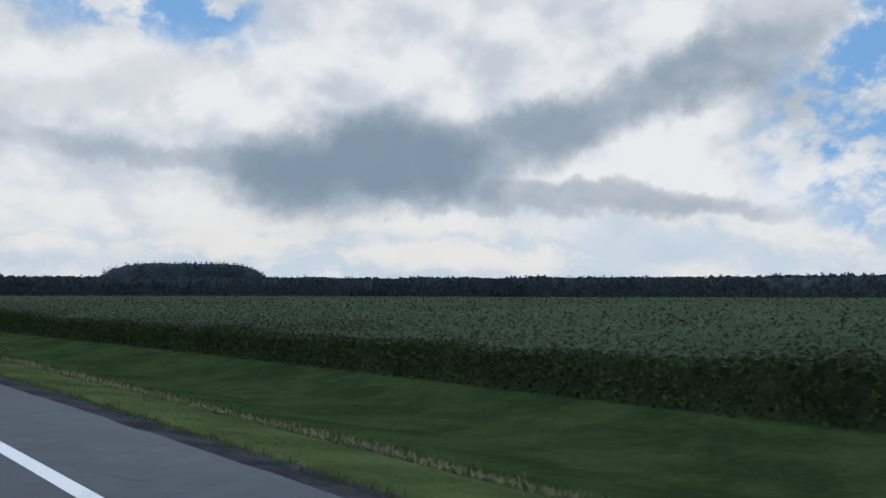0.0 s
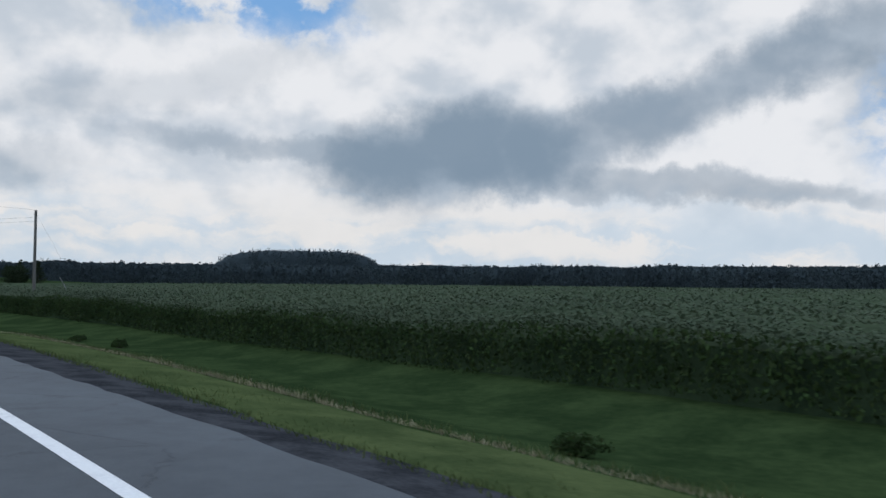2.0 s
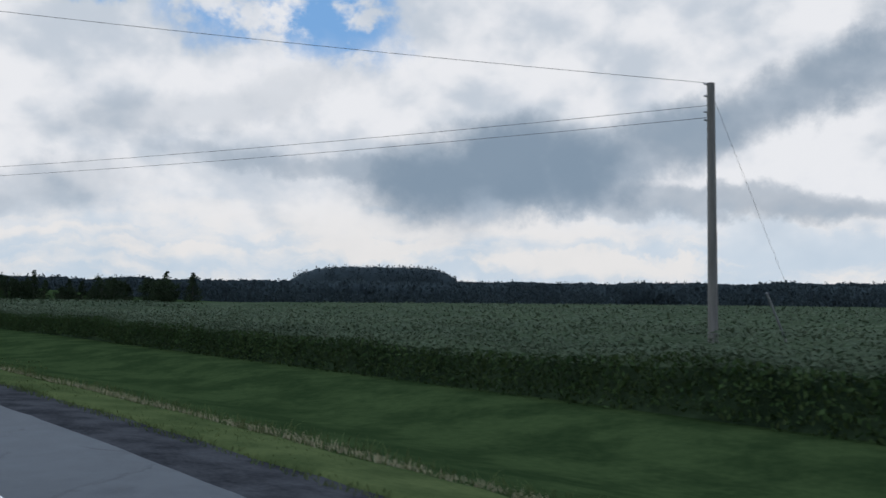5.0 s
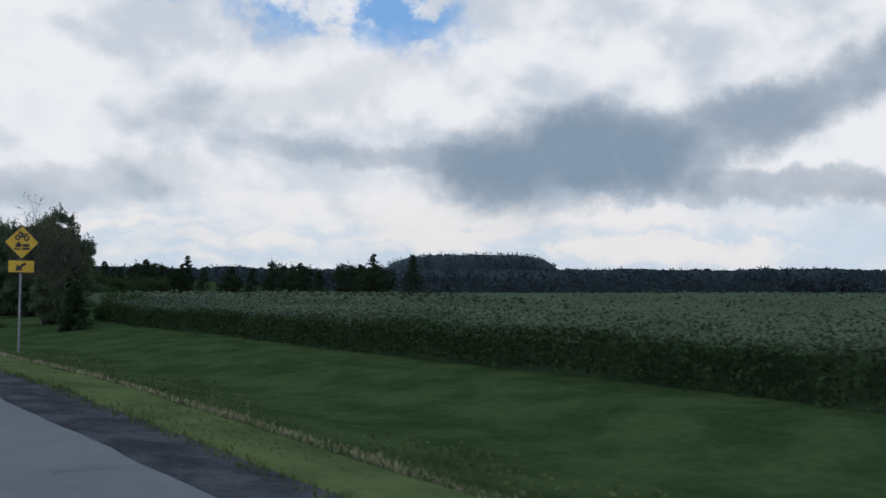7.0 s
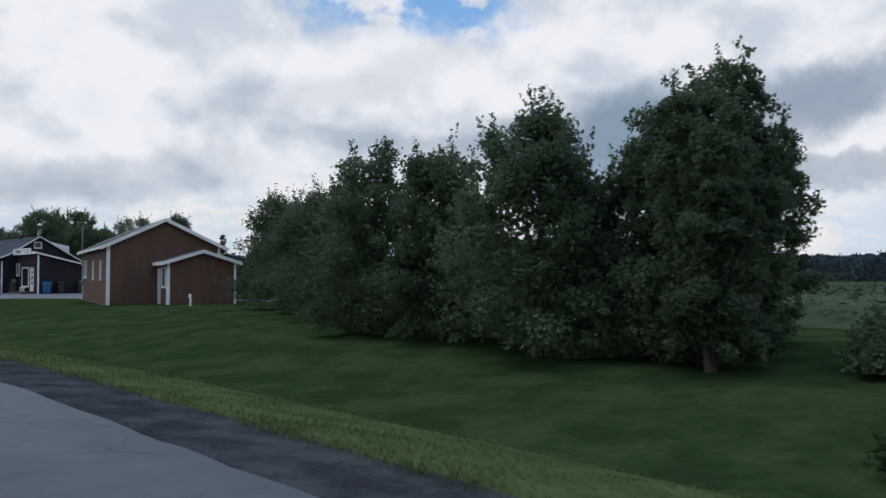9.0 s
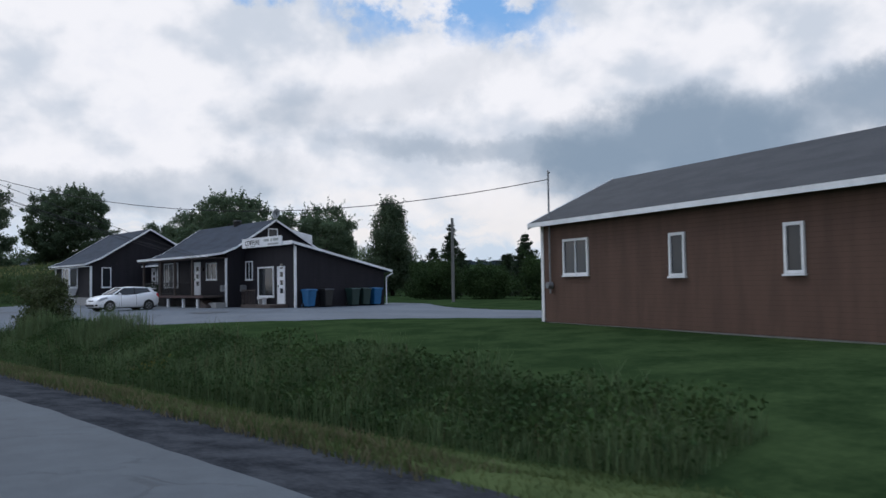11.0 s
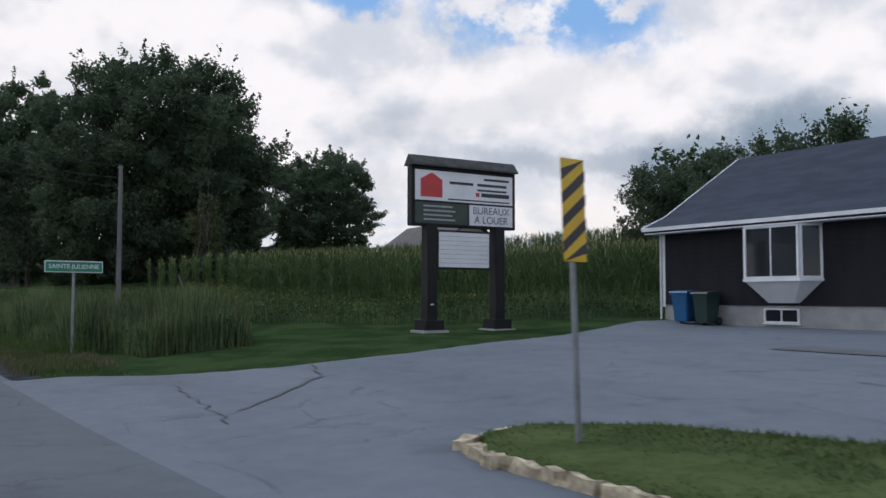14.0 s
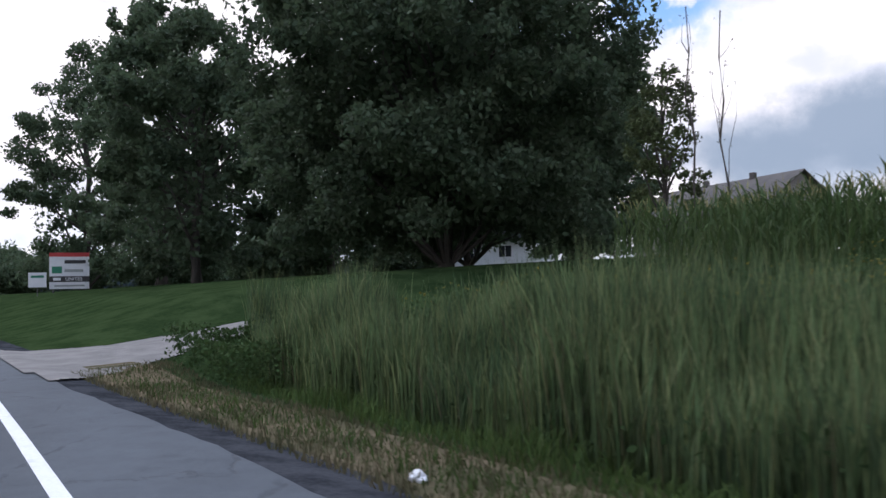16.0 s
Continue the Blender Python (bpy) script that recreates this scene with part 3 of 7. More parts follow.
def steps(*rows):
    """Positions from rows of (start, end, step)."""
    out = []
    for a, b, st in rows:
        out += list(np.arange(a, b - 1e-6 if b > a else b + 1e-6, st if b > a else -st))
    return np.array(out + [rows[-1][1]])


def inside(poly):
    """A test of whether places lie within a polygon."""
    P = np.array(poly, float)

    def test(x, y):
        hit = np.zeros(np.shape(x), bool)
        for (x0, y0), (x1, y1) in zip(P, np.roll(P, -1, 0)):
            c = (y0 > y) != (y1 > y)
            hit ^= c & (x < (x1 - x0) * (y - y0) / (y1 - y0 + 1e-12) + x0)
        return hit
    return test


LOT_SHAPE = [(-9.2, 2.75), (-10.6, 3.5), (-12.2, 4.3), (-12.6, 5.0), (-11.6, 6.6), (-9.0, 9.0), (-6.2, 11.6), (-4.0, 14.4), (0.0, 17.0), (4.0, 20.4), (8.5, 23.3), (14, 26), (40, 27.5),
             (40, 30), (6, 28.6), (-2.3, 28.4), (-10, 32), (-13.8, 34.5), (-20, 34.5), (-41, 30), (-51, 22.3), (-48.6, 17), (-46.2, 12.6), (-44.7, 7.4), (-45.2, 4.7), (-46.2, 3.3), (-47.3, 2.4), (-48.4, 1.6), (-49.6, 0.9), (-30, 1.9)]


def rounded(poly, times=2):
    P = np.array(poly, float)
    for _ in range(times):
        Q = np.roll(P, -1, 0)
        P = np.stack([P * 0.75 + Q * 0.25, P * 0.25 + Q * 0.75], 1).reshape(-1, 2)
    return P


LOT_EDGE = rounded([(a, -9.0 if b < 1.95 else b) for a, b in LOT_SHAPE])
lot_outline = inside(LOT_EDGE)


def in_lot(x, y):
    return lot_outline(x, y) & (along(x, y)[1] > 2.15)


fine_x = steps((-900, -240, 60), (-240, -120, 10), (-120, -16, 0.8), (-16, -2, 0.3), (-2, 30, 0.8), (30, 110, 1.5), (110, 260, 2.5), (260, 360, 20), (360, 1000, 80))
fine_d = steps((-600, -60, 60), (-60, -12, 8), (-12, 2, 1.2), (2, 16, 0.45), (16, 40, 1.2), (40, 100, 6), (100, 400, 30), (400, 2200, 150))


def under_pavement(S, Dd):
    X, Y = on_road(S, Dd)
    return np.where(Dd < paved(S) - 0.3, 0.07, np.where(Dd < verge(S) + 0.05, 0.07, 0.0)) + np.where(in_lot(X, Y) & (Dd > 2.5), 0.03, 0.0)


sheet("ground", fine_x, fine_d, GRASS, 0.0, "mown green grass ground running out to fields", "ground", sink=under_pavement)


def strip(name, d0, d1, x0, x1, mat, lift, label, category, n=None, wob=0.0, step=1.0, edge=None, follow=False):
    """A long surface between two offsets (functions of x) along the car's line."""
    xs = np.arange(x0, x1 + step / 2, step)
    a, b = d0(xs), d1(xs)
    if wob:
        b = b + np.array([noise.noise((x * 0.7, 3.0, 0)) + 0.6 * noise.noise((x * 2.3, 8.0, 0)) for x in xs]) * wob
    n = n or 6
    K = np.linspace(0, 1, n)
    Dd = a[:, None] * (1 - K) + b[:, None] * K
    S = np.repeat(xs[:, None], n, 1)
    X, Y = on_road(S, Dd)
    Z = (land(X, Y) if follow else road_z(S)) + lift + (0 if edge is None else edge * K[None, :] ** 3)
    idx = np.arange(S.size).reshape(S.shape)
    f = np.stack([idx[:-1, :-1], idx[:-1, 1:], idx[1:, 1:], idx[1:, :-1]], -1).reshape(-1, 4)
    ob = new(name, mesh_from(name, np.stack([X, Y, Z], -1).reshape(-1, 3), f, mat, True))
    return tagged(ob, label, category, kind="structure")


strip("road", lambda x: 0 * x - 6.5, paved, -700, 800, ASPHALT, 0.0, "grey worn asphalt two-lane country road", "road", n=10, wob=0.07, step=0.5)
strip("gravel_shoulder", lambda x: paved(x) - 0.25, lambda x: verge(x) + 0.45, -700, -47.2, GRAVEL, -0.012, "dark grey gravel shoulder beside the road", "shoulder", n=9, wob=0.1, step=0.4, edge=-0.03, follow=True)
strip("gravel_shoulder", lambda x: paved(x) - 0.25, lambda x: verge(x) + 0.45, -10.5, 800, GRAVEL, -0.012, "dark grey gravel shoulder beside the road", "shoulder", n=9, wob=0.1, step=0.4, edge=-0.03, follow=True)
strip("edge_line", lambda x: tab(x, (60, 0.95), (125, 1.0), (150, 1.45), (172, 1.7), (186, 1.96), (700, 1.96)), lambda x: tab(x, (60, 1.1), (125, 1.15), (150, 1.6), (172, 1.85), (186, 2.12), (700, 2.12)), 60, 700, WHITE_LINE, 0.005, "white painted road edge line", "road marking", n=3, step=0.6)
strip("edge_line", lambda x: tab(x, (-80, 0.97), (-57, 0.87)), lambda x: tab(x, (-80, 1.12), (-57, 1.02)), -400, -57, WHITE_LINE, 0.005, "white painted road edge line", "road marking", n=3, step=0.6)

def turf(name, x0, x1, wide, mat, label):
    xs = np.arange(x0, x1 + 0.1, 0.5)
    K = np.array([0, 0.05, 0.15, 0.3, 0.45, 0.6, 0.8, 1.0])
    wob = np.array([noise.noise((x * 0.5, 11.0, 0)) + 0.5 * noise.noise((x * 1.9, 2.0, 0)) for x in xs]) * 0.2
    lo, hi = verge(xs) - 0.05 + 0.6 * wob, verge(xs) + wide(xs) + wob
    Dd = lo[:, None] * (1 - K) + hi[:, None] * K
    S = np.repeat(xs[:, None], len(K), 1)
    X, Y = on_road(S, Dd)
    Z = land(X, Y) + 0.03 - np.array([0.085, 0.01, 0, 0, 0, 0, 0, 0.06])[None]
    idx = np.arange(S.size).reshape(S.shape)
    f = np.stack([idx[:-1, :-1], idx[:-1, 1:], idx[1:, 1:], idx[1:, :-1]], -1).reshape(-1, 4)
    c = np.stack([X, Y], -1).reshape(-1, 2)[f].mean(1)
    f = f[~in_lot(c[:, 0], c[:, 1])]
    ob = new(name, mesh_from(name, np.stack([X, Y, Z], -1).reshape(-1, 3), f, mat, True))
    return tagged(ob, label, "verge", kind="structure")


turf("verge_strip", -9.5, 300, verge_width, VERGE, "yellowish short turf along the gravel shoulder")
turf("dry_verge", -90, -53, lambda x: tab(x, (-90, 1.6), (-80, 1.9), (-70, 1.4), (-60, 0.8), (-53, 0.5)), STRAW, "straw-coloured dry turf along the shoulder")

# parking lot: one paved sheet from the road to the buildings
lot_x, lot_d = np.arange(-52, 41, 0.25), np.concatenate([np.arange(2.0, 16, 0.25), np.arange(16, 36, 0.5)])
sheet("parking_lot", lot_x, lot_d, LOT, 0.012, "grey cracked asphalt parking lot", "pavement", keep=in_lot, rim=LOT_EDGE, near=0.45)


def ground_z(x, y):
    return float(land(np.array(x), np.array(y)))


def disc_patch(x, y, rx, ry, seed, mat, label, lift=0.028):
    r = random.Random(seed)
    bm = bmesh.new()
    pts = []
    for i in range(22):
        a = i / 22 * math.tau
        k = (abs(math.cos(a)) ** 5 + abs(math.sin(a)) ** 5) ** -0.2 + r.uniform(-0.1, 0.08)
        px, py = x + rx * k * math.cos(a), y + ry * k * math.sin(a)
        pts.append((px, py, ground_z(px, py) + lift))
    mid = bm.verts.new((x, y, ground_z(x, y) + lift + 0.004))
    vs = [bm.verts.new(p) for p in pts]
    for i in range(22):
        bm.faces.new((mid, vs[i], vs[(i + 1) % 22]))
    ob = part("asphalt_patch", bm, mat, None)
    return tagged(ob, label, "patch", kind="structure")


for n, (x, y, rx, ry) in enumerate(((-38.5, 14.5, 1.6, 0.55), (-30.5, 13.5, 1.2, 0.8), (-20.15, 9.6, 1.15, 1.1), (-36.0, 20.0, 1.0, 0.7), (-14.2, 15.0, 0.9, 1.0), (-14.0, 19.5, 1.2, 0.9))):
    disc_patch(x, y, rx, ry, n, PATCH, "dark asphalt repair patch in the parking lot")


def crack(points, width, seed):
    """A thin irregular tar line lying on the asphalt."""
    r = random.Random(seed)
    bm = bmesh.new()
    prev = None
    for (x0, y0), (x1, y1) in zip(points, points[1:]):
        n = max(2, int(math.hypot(x1 - x0, y1 - y0) / 0.35))
        for i in range(n):
            k = i / n
            x, y = x0 + (x1 - x0) * k + r.uniform(-0.07, 0.07), y0 + (y1 - y0) * k + r.uniform(-0.07, 0.07)
            w = width * r.uniform(0.5, 1.3)
            z = ground_z(x, y) + 0.028
            cur = (bm.verts.new((x - w, y - w * 0.5, z)), bm.verts.new((x + w, y + w * 0.5, z)))
            if prev:
                bm.faces.new((prev[0], prev[1], cur[1], cur[0]))
            prev = cur
    ob = part("crack_line", bm, PATCH, None)
    return tagged(ob, "dark crack in the grey asphalt", "crack", kind="structure")


crack([(-22, 8.5), (-27, 9.2), (-31, 10.2), (-36, 10.0)], 0.03, 1)
crack([(-24, 14), (-29, 12), (-33, 12.6), (-40, 11)], 0.025, 2)
crack([(-40, 3.2), (-42.5, 5.5), (-45, 6.5)], 0.03, 3)
crack([(-39, 2.8), (-43.5, 3.4), (-45.5, 3.2)], 0.025, 4)
crack([(-14, 9.5), (-19, 8.0), (-24, 8.3)], 0.03, 5)
crack([(-10, 15), (-14, 17), (-20, 16), (-27, 16.5)], 0.03, 6)
crack([(-5, 17), (-9, 20), (-12, 23)], 0.03, 7)

# painted arrow-like triangle on the asphalt at the exit
bm = bmesh.new()
tri = [bm.verts.new((x, y, float(road_z(x)) + 0.03)) for x, y in ((-27.94, 1.05), (-27.66, 1.56), (-28.25, 1.5))]
bm.faces.new(tri)
tagged(part("road_marking", bm, WHITE_LINE, None), "small white painted triangle on the asphalt", "road marking", kind="structure")

# ---- plants ----


def leaf_quads(c, size, up=0.0, gen=rng, flat=0.0):
    """Small bent leaves (two triangles, folded along the middle) at the places c, in random directions; flat turns their faces to the sky."""
    c = np.asarray(c, float)
    n = len(c)
    a = gen.normal(size=(n, 3))
    a[:, 2] = a[:, 2] * (1 - flat) + up
    a /= np.linalg.norm(a, axis=1, keepdims=True)
    b = np.cross(a, gen.normal(size=(n, 3)) * (1 - flat) + np.array((0, 0, 2.0 * flat)))
    b /= np.linalg.norm(b, axis=1, keepdims=True) + 1e-9
    nn = np.cross(a, b)
    s = (np.asarray(size) * gen.uniform(0.65, 1.35, n))[:, None]
    v = np.stack([c - a * s * 0.6, c + b * s * 0.34 + nn * s * 0.1, c + a * s * 0.6, c - b * s * 0.34 + nn * s * 0.1], 1).reshape(-1, 3)
    f = np.arange(4 * n).reshape(-1, 4)
    return v, f


def blades(x, y, z, h, w, lean=0.25, gen=rng):
    """Upright tapering blades: a lower quad and an upper tip, bending over. Returns verts and triangles."""
    n = len(x)
    a = gen.uniform(0, math.tau, n)
    l = gen.normal(0, lean, (n, 2)) * h[:, None]
    dx, dy = np.cos(a) * w / 2, np.sin(a) * w / 2
    mid = np.stack([x + l[:, 0] * 0.35, y + l[:, 1] * 0.35, z + h * 0.6], 1)
    tip = np.stack([x + l[:, 0], y + l[:, 1], z + h * gen.uniform(0.85, 1.0, n)], 1)
    off = np.stack([dx, dy, 0 * dx], 1)
    base = np.stack([x, y, z], 1)
    v = np.stack([base - off, base + off, mid + off * 0.8, mid - off * 0.8, tip], 1).reshape(-1, 3)
    k = np.arange(n)[:, None] * 5
    f = np.concatenate([k + [0, 1, 2], k + [0, 2, 3], k + [3, 2, 4]])
    return v, f


def stuff(name, v, f, mat, label, category):
    ob = new(name, mesh_from(name, v, f, mat))
    return tagged(ob, label, category, kind="stuff")


def limb(bm, p, q, r0, r1, bend, gen, seg=6, n=4):
    """A tapered, slightly crooked limb."""
    p, q = np.array(p, float), np.array(q, float)
    pts = [p + (q - p) * k + gen.normal(0, bend, 3) * (0 < k < 1) for k in np.linspace(0, 1, n + 1)]
    ring0 = None
    for i, c in enumerate(pts):
        d = Vector(pts[min(i + 1, n)] - pts[max(i - 1, 0)])
        m = Matrix.Translation(c) @ d.to_track_quat("Z", "Y").to_matrix().to_4x4()
        r = r0 + (r1 - r0) * i / n
        ring = [bm.verts.new(m @ Vector((r * math.cos(t), r * math.sin(t), 0))) for t in np.linspace(0, math.tau, seg, endpoint=False)]
        if ring0:
            for j in range(seg):
                bm.faces.new((ring0[j], ring0[(j + 1) % seg], ring[(j + 1) % seg], ring[j]))
        ring0 = ring
    return pts


def girth(t, shape="round"):
    """Half-width of a crown at the share t of its height."""
    t = np.asarray(t)
    if shape == "flat":
        return np.maximum(0.12, 1 - np.abs((t - 0.5) / 0.58) ** 4.0) ** 0.5
    if shape == "dome":
        return np.where(t > 0.38, np.maximum(0.02, 1 - np.maximum(0, (t - 0.38) / 0.62) ** 3) ** 0.45, 0.72 + 0.28 * t / 0.38)
    if shape == "peak":
        return np.maximum(0.06, 1 - np.abs((t - 0.32) / np.where(t > 0.32, 0.70, 0.5)) ** 1.7) ** 0.75
    return np.maximum(0.12, 1 - np.abs((t - 0.45) / 0.6) ** 2.6) ** 0.6


def ball(k, gen):
    """Places crowded round a centre, none far out."""
    v = gen.normal(0, 1, (k, 3))
    r = np.linalg.norm(v, axis=1)
    return v * np.where(r > 1.6, gen.uniform(0.7, 1.75, k) / r, 1.0)[:, None]


def tree(name, x, y, h, r, seed, label, leaves=5000, size=0.22, mat=None, low=0.25, stems=1, group="", gaps=0.35, clumps=70, spread=0.16, squash=1.0, category="tree", trunk_r=None, z=None, top=0.75, shape="round", fill=0.2):
    """A broadleaf tree: trunk, limbs, and a crown of leaf clumps round the limb tips."""
    gen = np.random.default_rng(seed)
    z = ground_z(x, y) if z is None else z
    root = thing(name, pose(x, y, z - 0.05), label, category, group)
    bm = bmesh.new()
    tr = trunk_r or h * 0.02
    if leaves > 1500:     # room for the shoots
        h, r = h * 0.95, r * 0.92
    ends = []
    for s in range(stems):
        a = gen.uniform(0, math.tau)
        off = 0.0 if stems == 1 else 0.25 * r
        topp = (math.cos(a) * off, math.sin(a) * off, h * top)
        spine = limb(bm, (math.cos(a) * off * 0.2, math.sin(a) * off * 0.2, 0), topp, tr, tr * 0.35, h * 0.012, gen, 8, 6)
        for i in range(int(clumps / 4 / stems) + 3):
            k = gen.uniform(low + 0.05, 1)
            s0 = spine[min(5, int(k * 6))]
            b = gen.uniform(0, math.tau)
            zz = low * h + (h * (1 - low)) * (k * 0.85 + gen.uniform(0.02, 0.15))
            t = (zz / h - low) / (1 - low)
            rr = r * float(girth(t, shape)) * gen.uniform(0.45, 0.9)
            e = (math.cos(b) * rr, math.sin(b) * rr * squash, min(zz, h * (0.85 if shape == "dome" else 0.93)))
            limb(bm, s0, e, tr * 0.3, tr * 0.07, h * 0.01, gen, 5, 3)
            ends.append(e)
    part("trunk", bm, BARK, root, smooth=True)
    cs = np.array(ends)
    extra = clumps - len(cs)
    if extra > 0:
        b, t = gen.uniform(0, math.tau, extra), gen.uniform(0.0, 1.0, extra) ** (0.7 if shape == "flat" else 1.0)
        rr = r * girth(t, shape) * np.sqrt(gen.uniform(0.55 if shape == "dome" else 0.25, 1.0, extra))
        cs = np.concatenate([cs, np.stack([np.cos(b) * rr, np.sin(b) * rr * squash, h * low + h * (1 - low) * t * 0.94], 1)])
    cs = cs + gen.normal(0, r * 0.05, cs.shape)
    rad = r * spread * gen.uniform(0.6, 1.5, len(cs))
    per = np.maximum(3, (leaves * rad ** 2 / (rad ** 2).sum())).astype(int)
    pts = np.concatenate([c + ball(k, gen) * q * np.array([0.75, 0.75, 0.55]) for c, k, q in zip(cs, per, rad)])
    if leaves > 1500:     # thin shoots that stand out of the crown
        n = int(clumps * 1.6)
        c = cs[gen.integers(0, len(cs), n)]
        out = c - np.array((0, 0, h * (low + 0.35 * (1 - low))))
        out = out / (np.linalg.norm(out, axis=1, keepdims=True) + 1e-6) + gen.normal(0, 0.35, (n, 3)) + np.array((0, 0, 0.35))
        k = max(4, int(leaves * 0.18 / n))
        reach = r * spread * gen.uniform(0.6, 1.9, (n, 1, 1)) * gen.uniform(0.15, 1, (n, k, 1))
        pts = np.concatenate([pts, (c[:, None] + out[:, None] * reach + gen.normal(0, size * 0.45, (n, k, 3))).reshape(-1, 3)])
    pts[:, 2] = np.maximum(pts[:, 2], 0.12)
    v, f = leaf_quads(pts, np.full(len(pts), size), 0.3, gen)
    if leaves > 2400:     # shaded inner foliage that closes the crown
        k = int(leaves * fill)
        t, b = gen.uniform(0.06, 0.82, k), gen.uniform(0, math.tau, k)
        rr = 0.70 * r * girth(t, shape) * np.sqrt(gen.uniform(0.0, 1.0, k))
        inner = np.stack([np.cos(b) * rr, np.sin(b) * rr * squash, np.maximum(h * low * 0.7 + h * (1 - low) * t, 0.15)], 1)
        vi, fi = leaf_quads(inner, np.full(k, size * 1.35), 0.3, gen)
        v, f = np.concatenate([v, vi]), np.concatenate([f, fi + len(v)])
    crown = new("crown", mesh_from("crown", v, f, mat or LEAF))
    crown.parent = root
    return root


def conifer(x, y, h, r, seed, label, leaves=2500, group="", name="conifer"):
    gen = np.random.default_rng(seed)
    z = ground_z(x, y)
    root = thing(name, pose(x, y, z - 0.05), label, "conifer", group)
    bm = bmesh.new()
    limb(bm, (0, 0, 0), (0, 0, h * 0.98), h * 0.018, 0.01, h * 0.004, gen, 7, 6)
    pts = []
    levels = int(8 + h * 1.5)
    for i in range(levels):
        t = i / levels
        zz = h * (0.04 + 0.93 * t)
        for j in range(7):
            a = gen.uniform(0, math.tau)
            L = r * (1 - t) ** 0.8 * gen.uniform(0.65, 1.15) + 0.06
            e = np.array((math.cos(a) * L, math.sin(a) * L, zz + L * gen.uniform(-0.25, 0.25)))
            limb(bm, (0, 0, zz), e, 0.012 * h / 4, 0.004, 0.01, gen, 4, 2)
            k = max(3, int(leaves / levels / 7))
            q = gen.uniform(0.15, 1, k)[:, None]
            pts.append(np.array((0, 0, zz)) * (1 - q) + e * q + gen.normal(0, 0.05 + 0.035 * L, (k, 3)))
    part("trunk", bm, BARK, root, smooth=True)
    v, f = leaf_quads(np.concatenate(pts), np.full(sum(map(len, pts)), 0.055 + 0.014 * h), 0.0, gen)
    crown = new("crown", mesh_from("crown", v, f, NEEDLE))
    crown.parent = root
    return root


def twiggy_tree(x, y, h, seed, label, stems, leafy=0.35, group="", low=0.3):
    """A half-bare tree: stems in the given slopes that fork again and again into fine twigs, with leaves at some ends."""
    gen = np.random.default_rng(seed)
    root = thing("bare_tree", pose(x, y, ground_z(x, y) - 0.05), label, "tree", group)
    bm = bmesh.new()
    ends = []

    def grow(p, d, ln, r, depth):
        d = d / np.linalg.norm(d)
        q = p + d * ln
        limb(bm, p, q, r, r * 0.62, ln * 0.03, gen, 6 if depth < 2 else 4, 3 if depth < 3 else 2)
        if depth >= 3:
            ends.append(p + (q - p) * gen.uniform(0.3, 0.9))
        if depth == 6:
            ends.append(q)
            return
        for i in range(3 if depth in (0, 1, 3) else 2):
            t = 1.0 if i == 0 else gen.uniform(0.3, 0.95)
            s = d + gen.normal(0, 0.18 if i == 0 else 0.5, 3) + np.array((0, 0, 0.12 if i == 0 else -0.08))
            grow(p + (q - p) * t, s, ln * gen.uniform(0.65, 0.85 if i == 0 else 0.75), r * 0.64, depth + 1)

    fork = np.array((0.0, 0.0, h * low))
    limb(bm, (0, 0, 0), fork, 0.10, 0.08, 0.02, gen, 8, 3)
    for sx_, sy_ in stems:
        grow(fork - np.array((0, 0, gen.uniform(0.0, 0.35))), np.array((sx_, sy_, 1.0)), h * (1 - low) * 0.34 * math.sqrt(1 + 0.2 * sx_ * sx_), 0.04, 0)
    part("trunk", bm, BARK, root)
    E = np.array(ends)
    E = E[gen.uniform(0, 1, len(E)) < leafy]
    pts = np.repeat(E, 6, 0) + gen.normal(0, 0.09, (len(E) * 6, 3))
    v, f = leaf_quads(pts, np.full(len(pts), 0.07), -0.3, gen)
    crown = new("crown", mesh_from("crown", v, f, LEAF_LIGHT))
    crown.parent = root
    return root


def bush(x, y, h, r, seed, label, leaves=2500, size=0.12, mat=None, group="", squash=1.0, name="bush"):
    return tree(name, x, y, h, r, seed, label, leaves, size, mat or WEED, 0.06, 3, group, clumps=48, spread=0.24, squash=squash, category="bush", trunk_r=0.035, top=0.6)


# ---- things along the open field ----


def utility_pole(x, y, top, r, label, arms=()):
    z = ground_z(x, y)
    root = thing("utility_pole", pose(x, y, z - 0.05), label, "utility pole", "utility poles")
    part("pole", tube((0, 0, 0), (0, 0, top - z), r, r * 0.72, 12), POLE, root, smooth=False)
    for k in arms:
        part("insulator", tube((0, 0, top - z - k), (-0.16, -0.05, top - z - k + 0.05), 0.028, 0.022, 8), GALV, root)
    return root


q_x, q_y = 142.3, 7.25
utility_pole(q_x, q_y, 7.15, 0.13, "weathered grey wooden utility pole standing in the crop field", (0.05, 0.35, 0.75, 0.95))
wire([(q_x, q_y, 7.1), (105, -21, 13.0)], 0.006, "overhead_wire", "thin black overhead wire over the road", 0.4)
wire([(q_x, q_y, 6.55), (70, -12, 8.6)], 0.006, "overhead_wire", "thin black overhead wire along the field", 0.9)
wire([(q_x, q_y, 6.25), (70, -12, 8.2)], 0.006, "overhead_wire", "thin black overhead wire along the field", 0.9)
wire([(q_x, q_y, 6.9), (q_x + 1.4, q_y + 3.2, 0.3)], 0.004, "guy_wire", "thin steel guy wire from the field pole to the ground", 0.0)
guard = thing("guy_guard", pose(q_x + 1.15, q_y + 2.6, 0.0), "pale sleeve round a guy wire in the crops", "guy guard")
part("sleeve", tube((0, 0, 0.0), (-0.42, -0.95, 1.95), 0.03, 0.03, 8), GALV, guard)

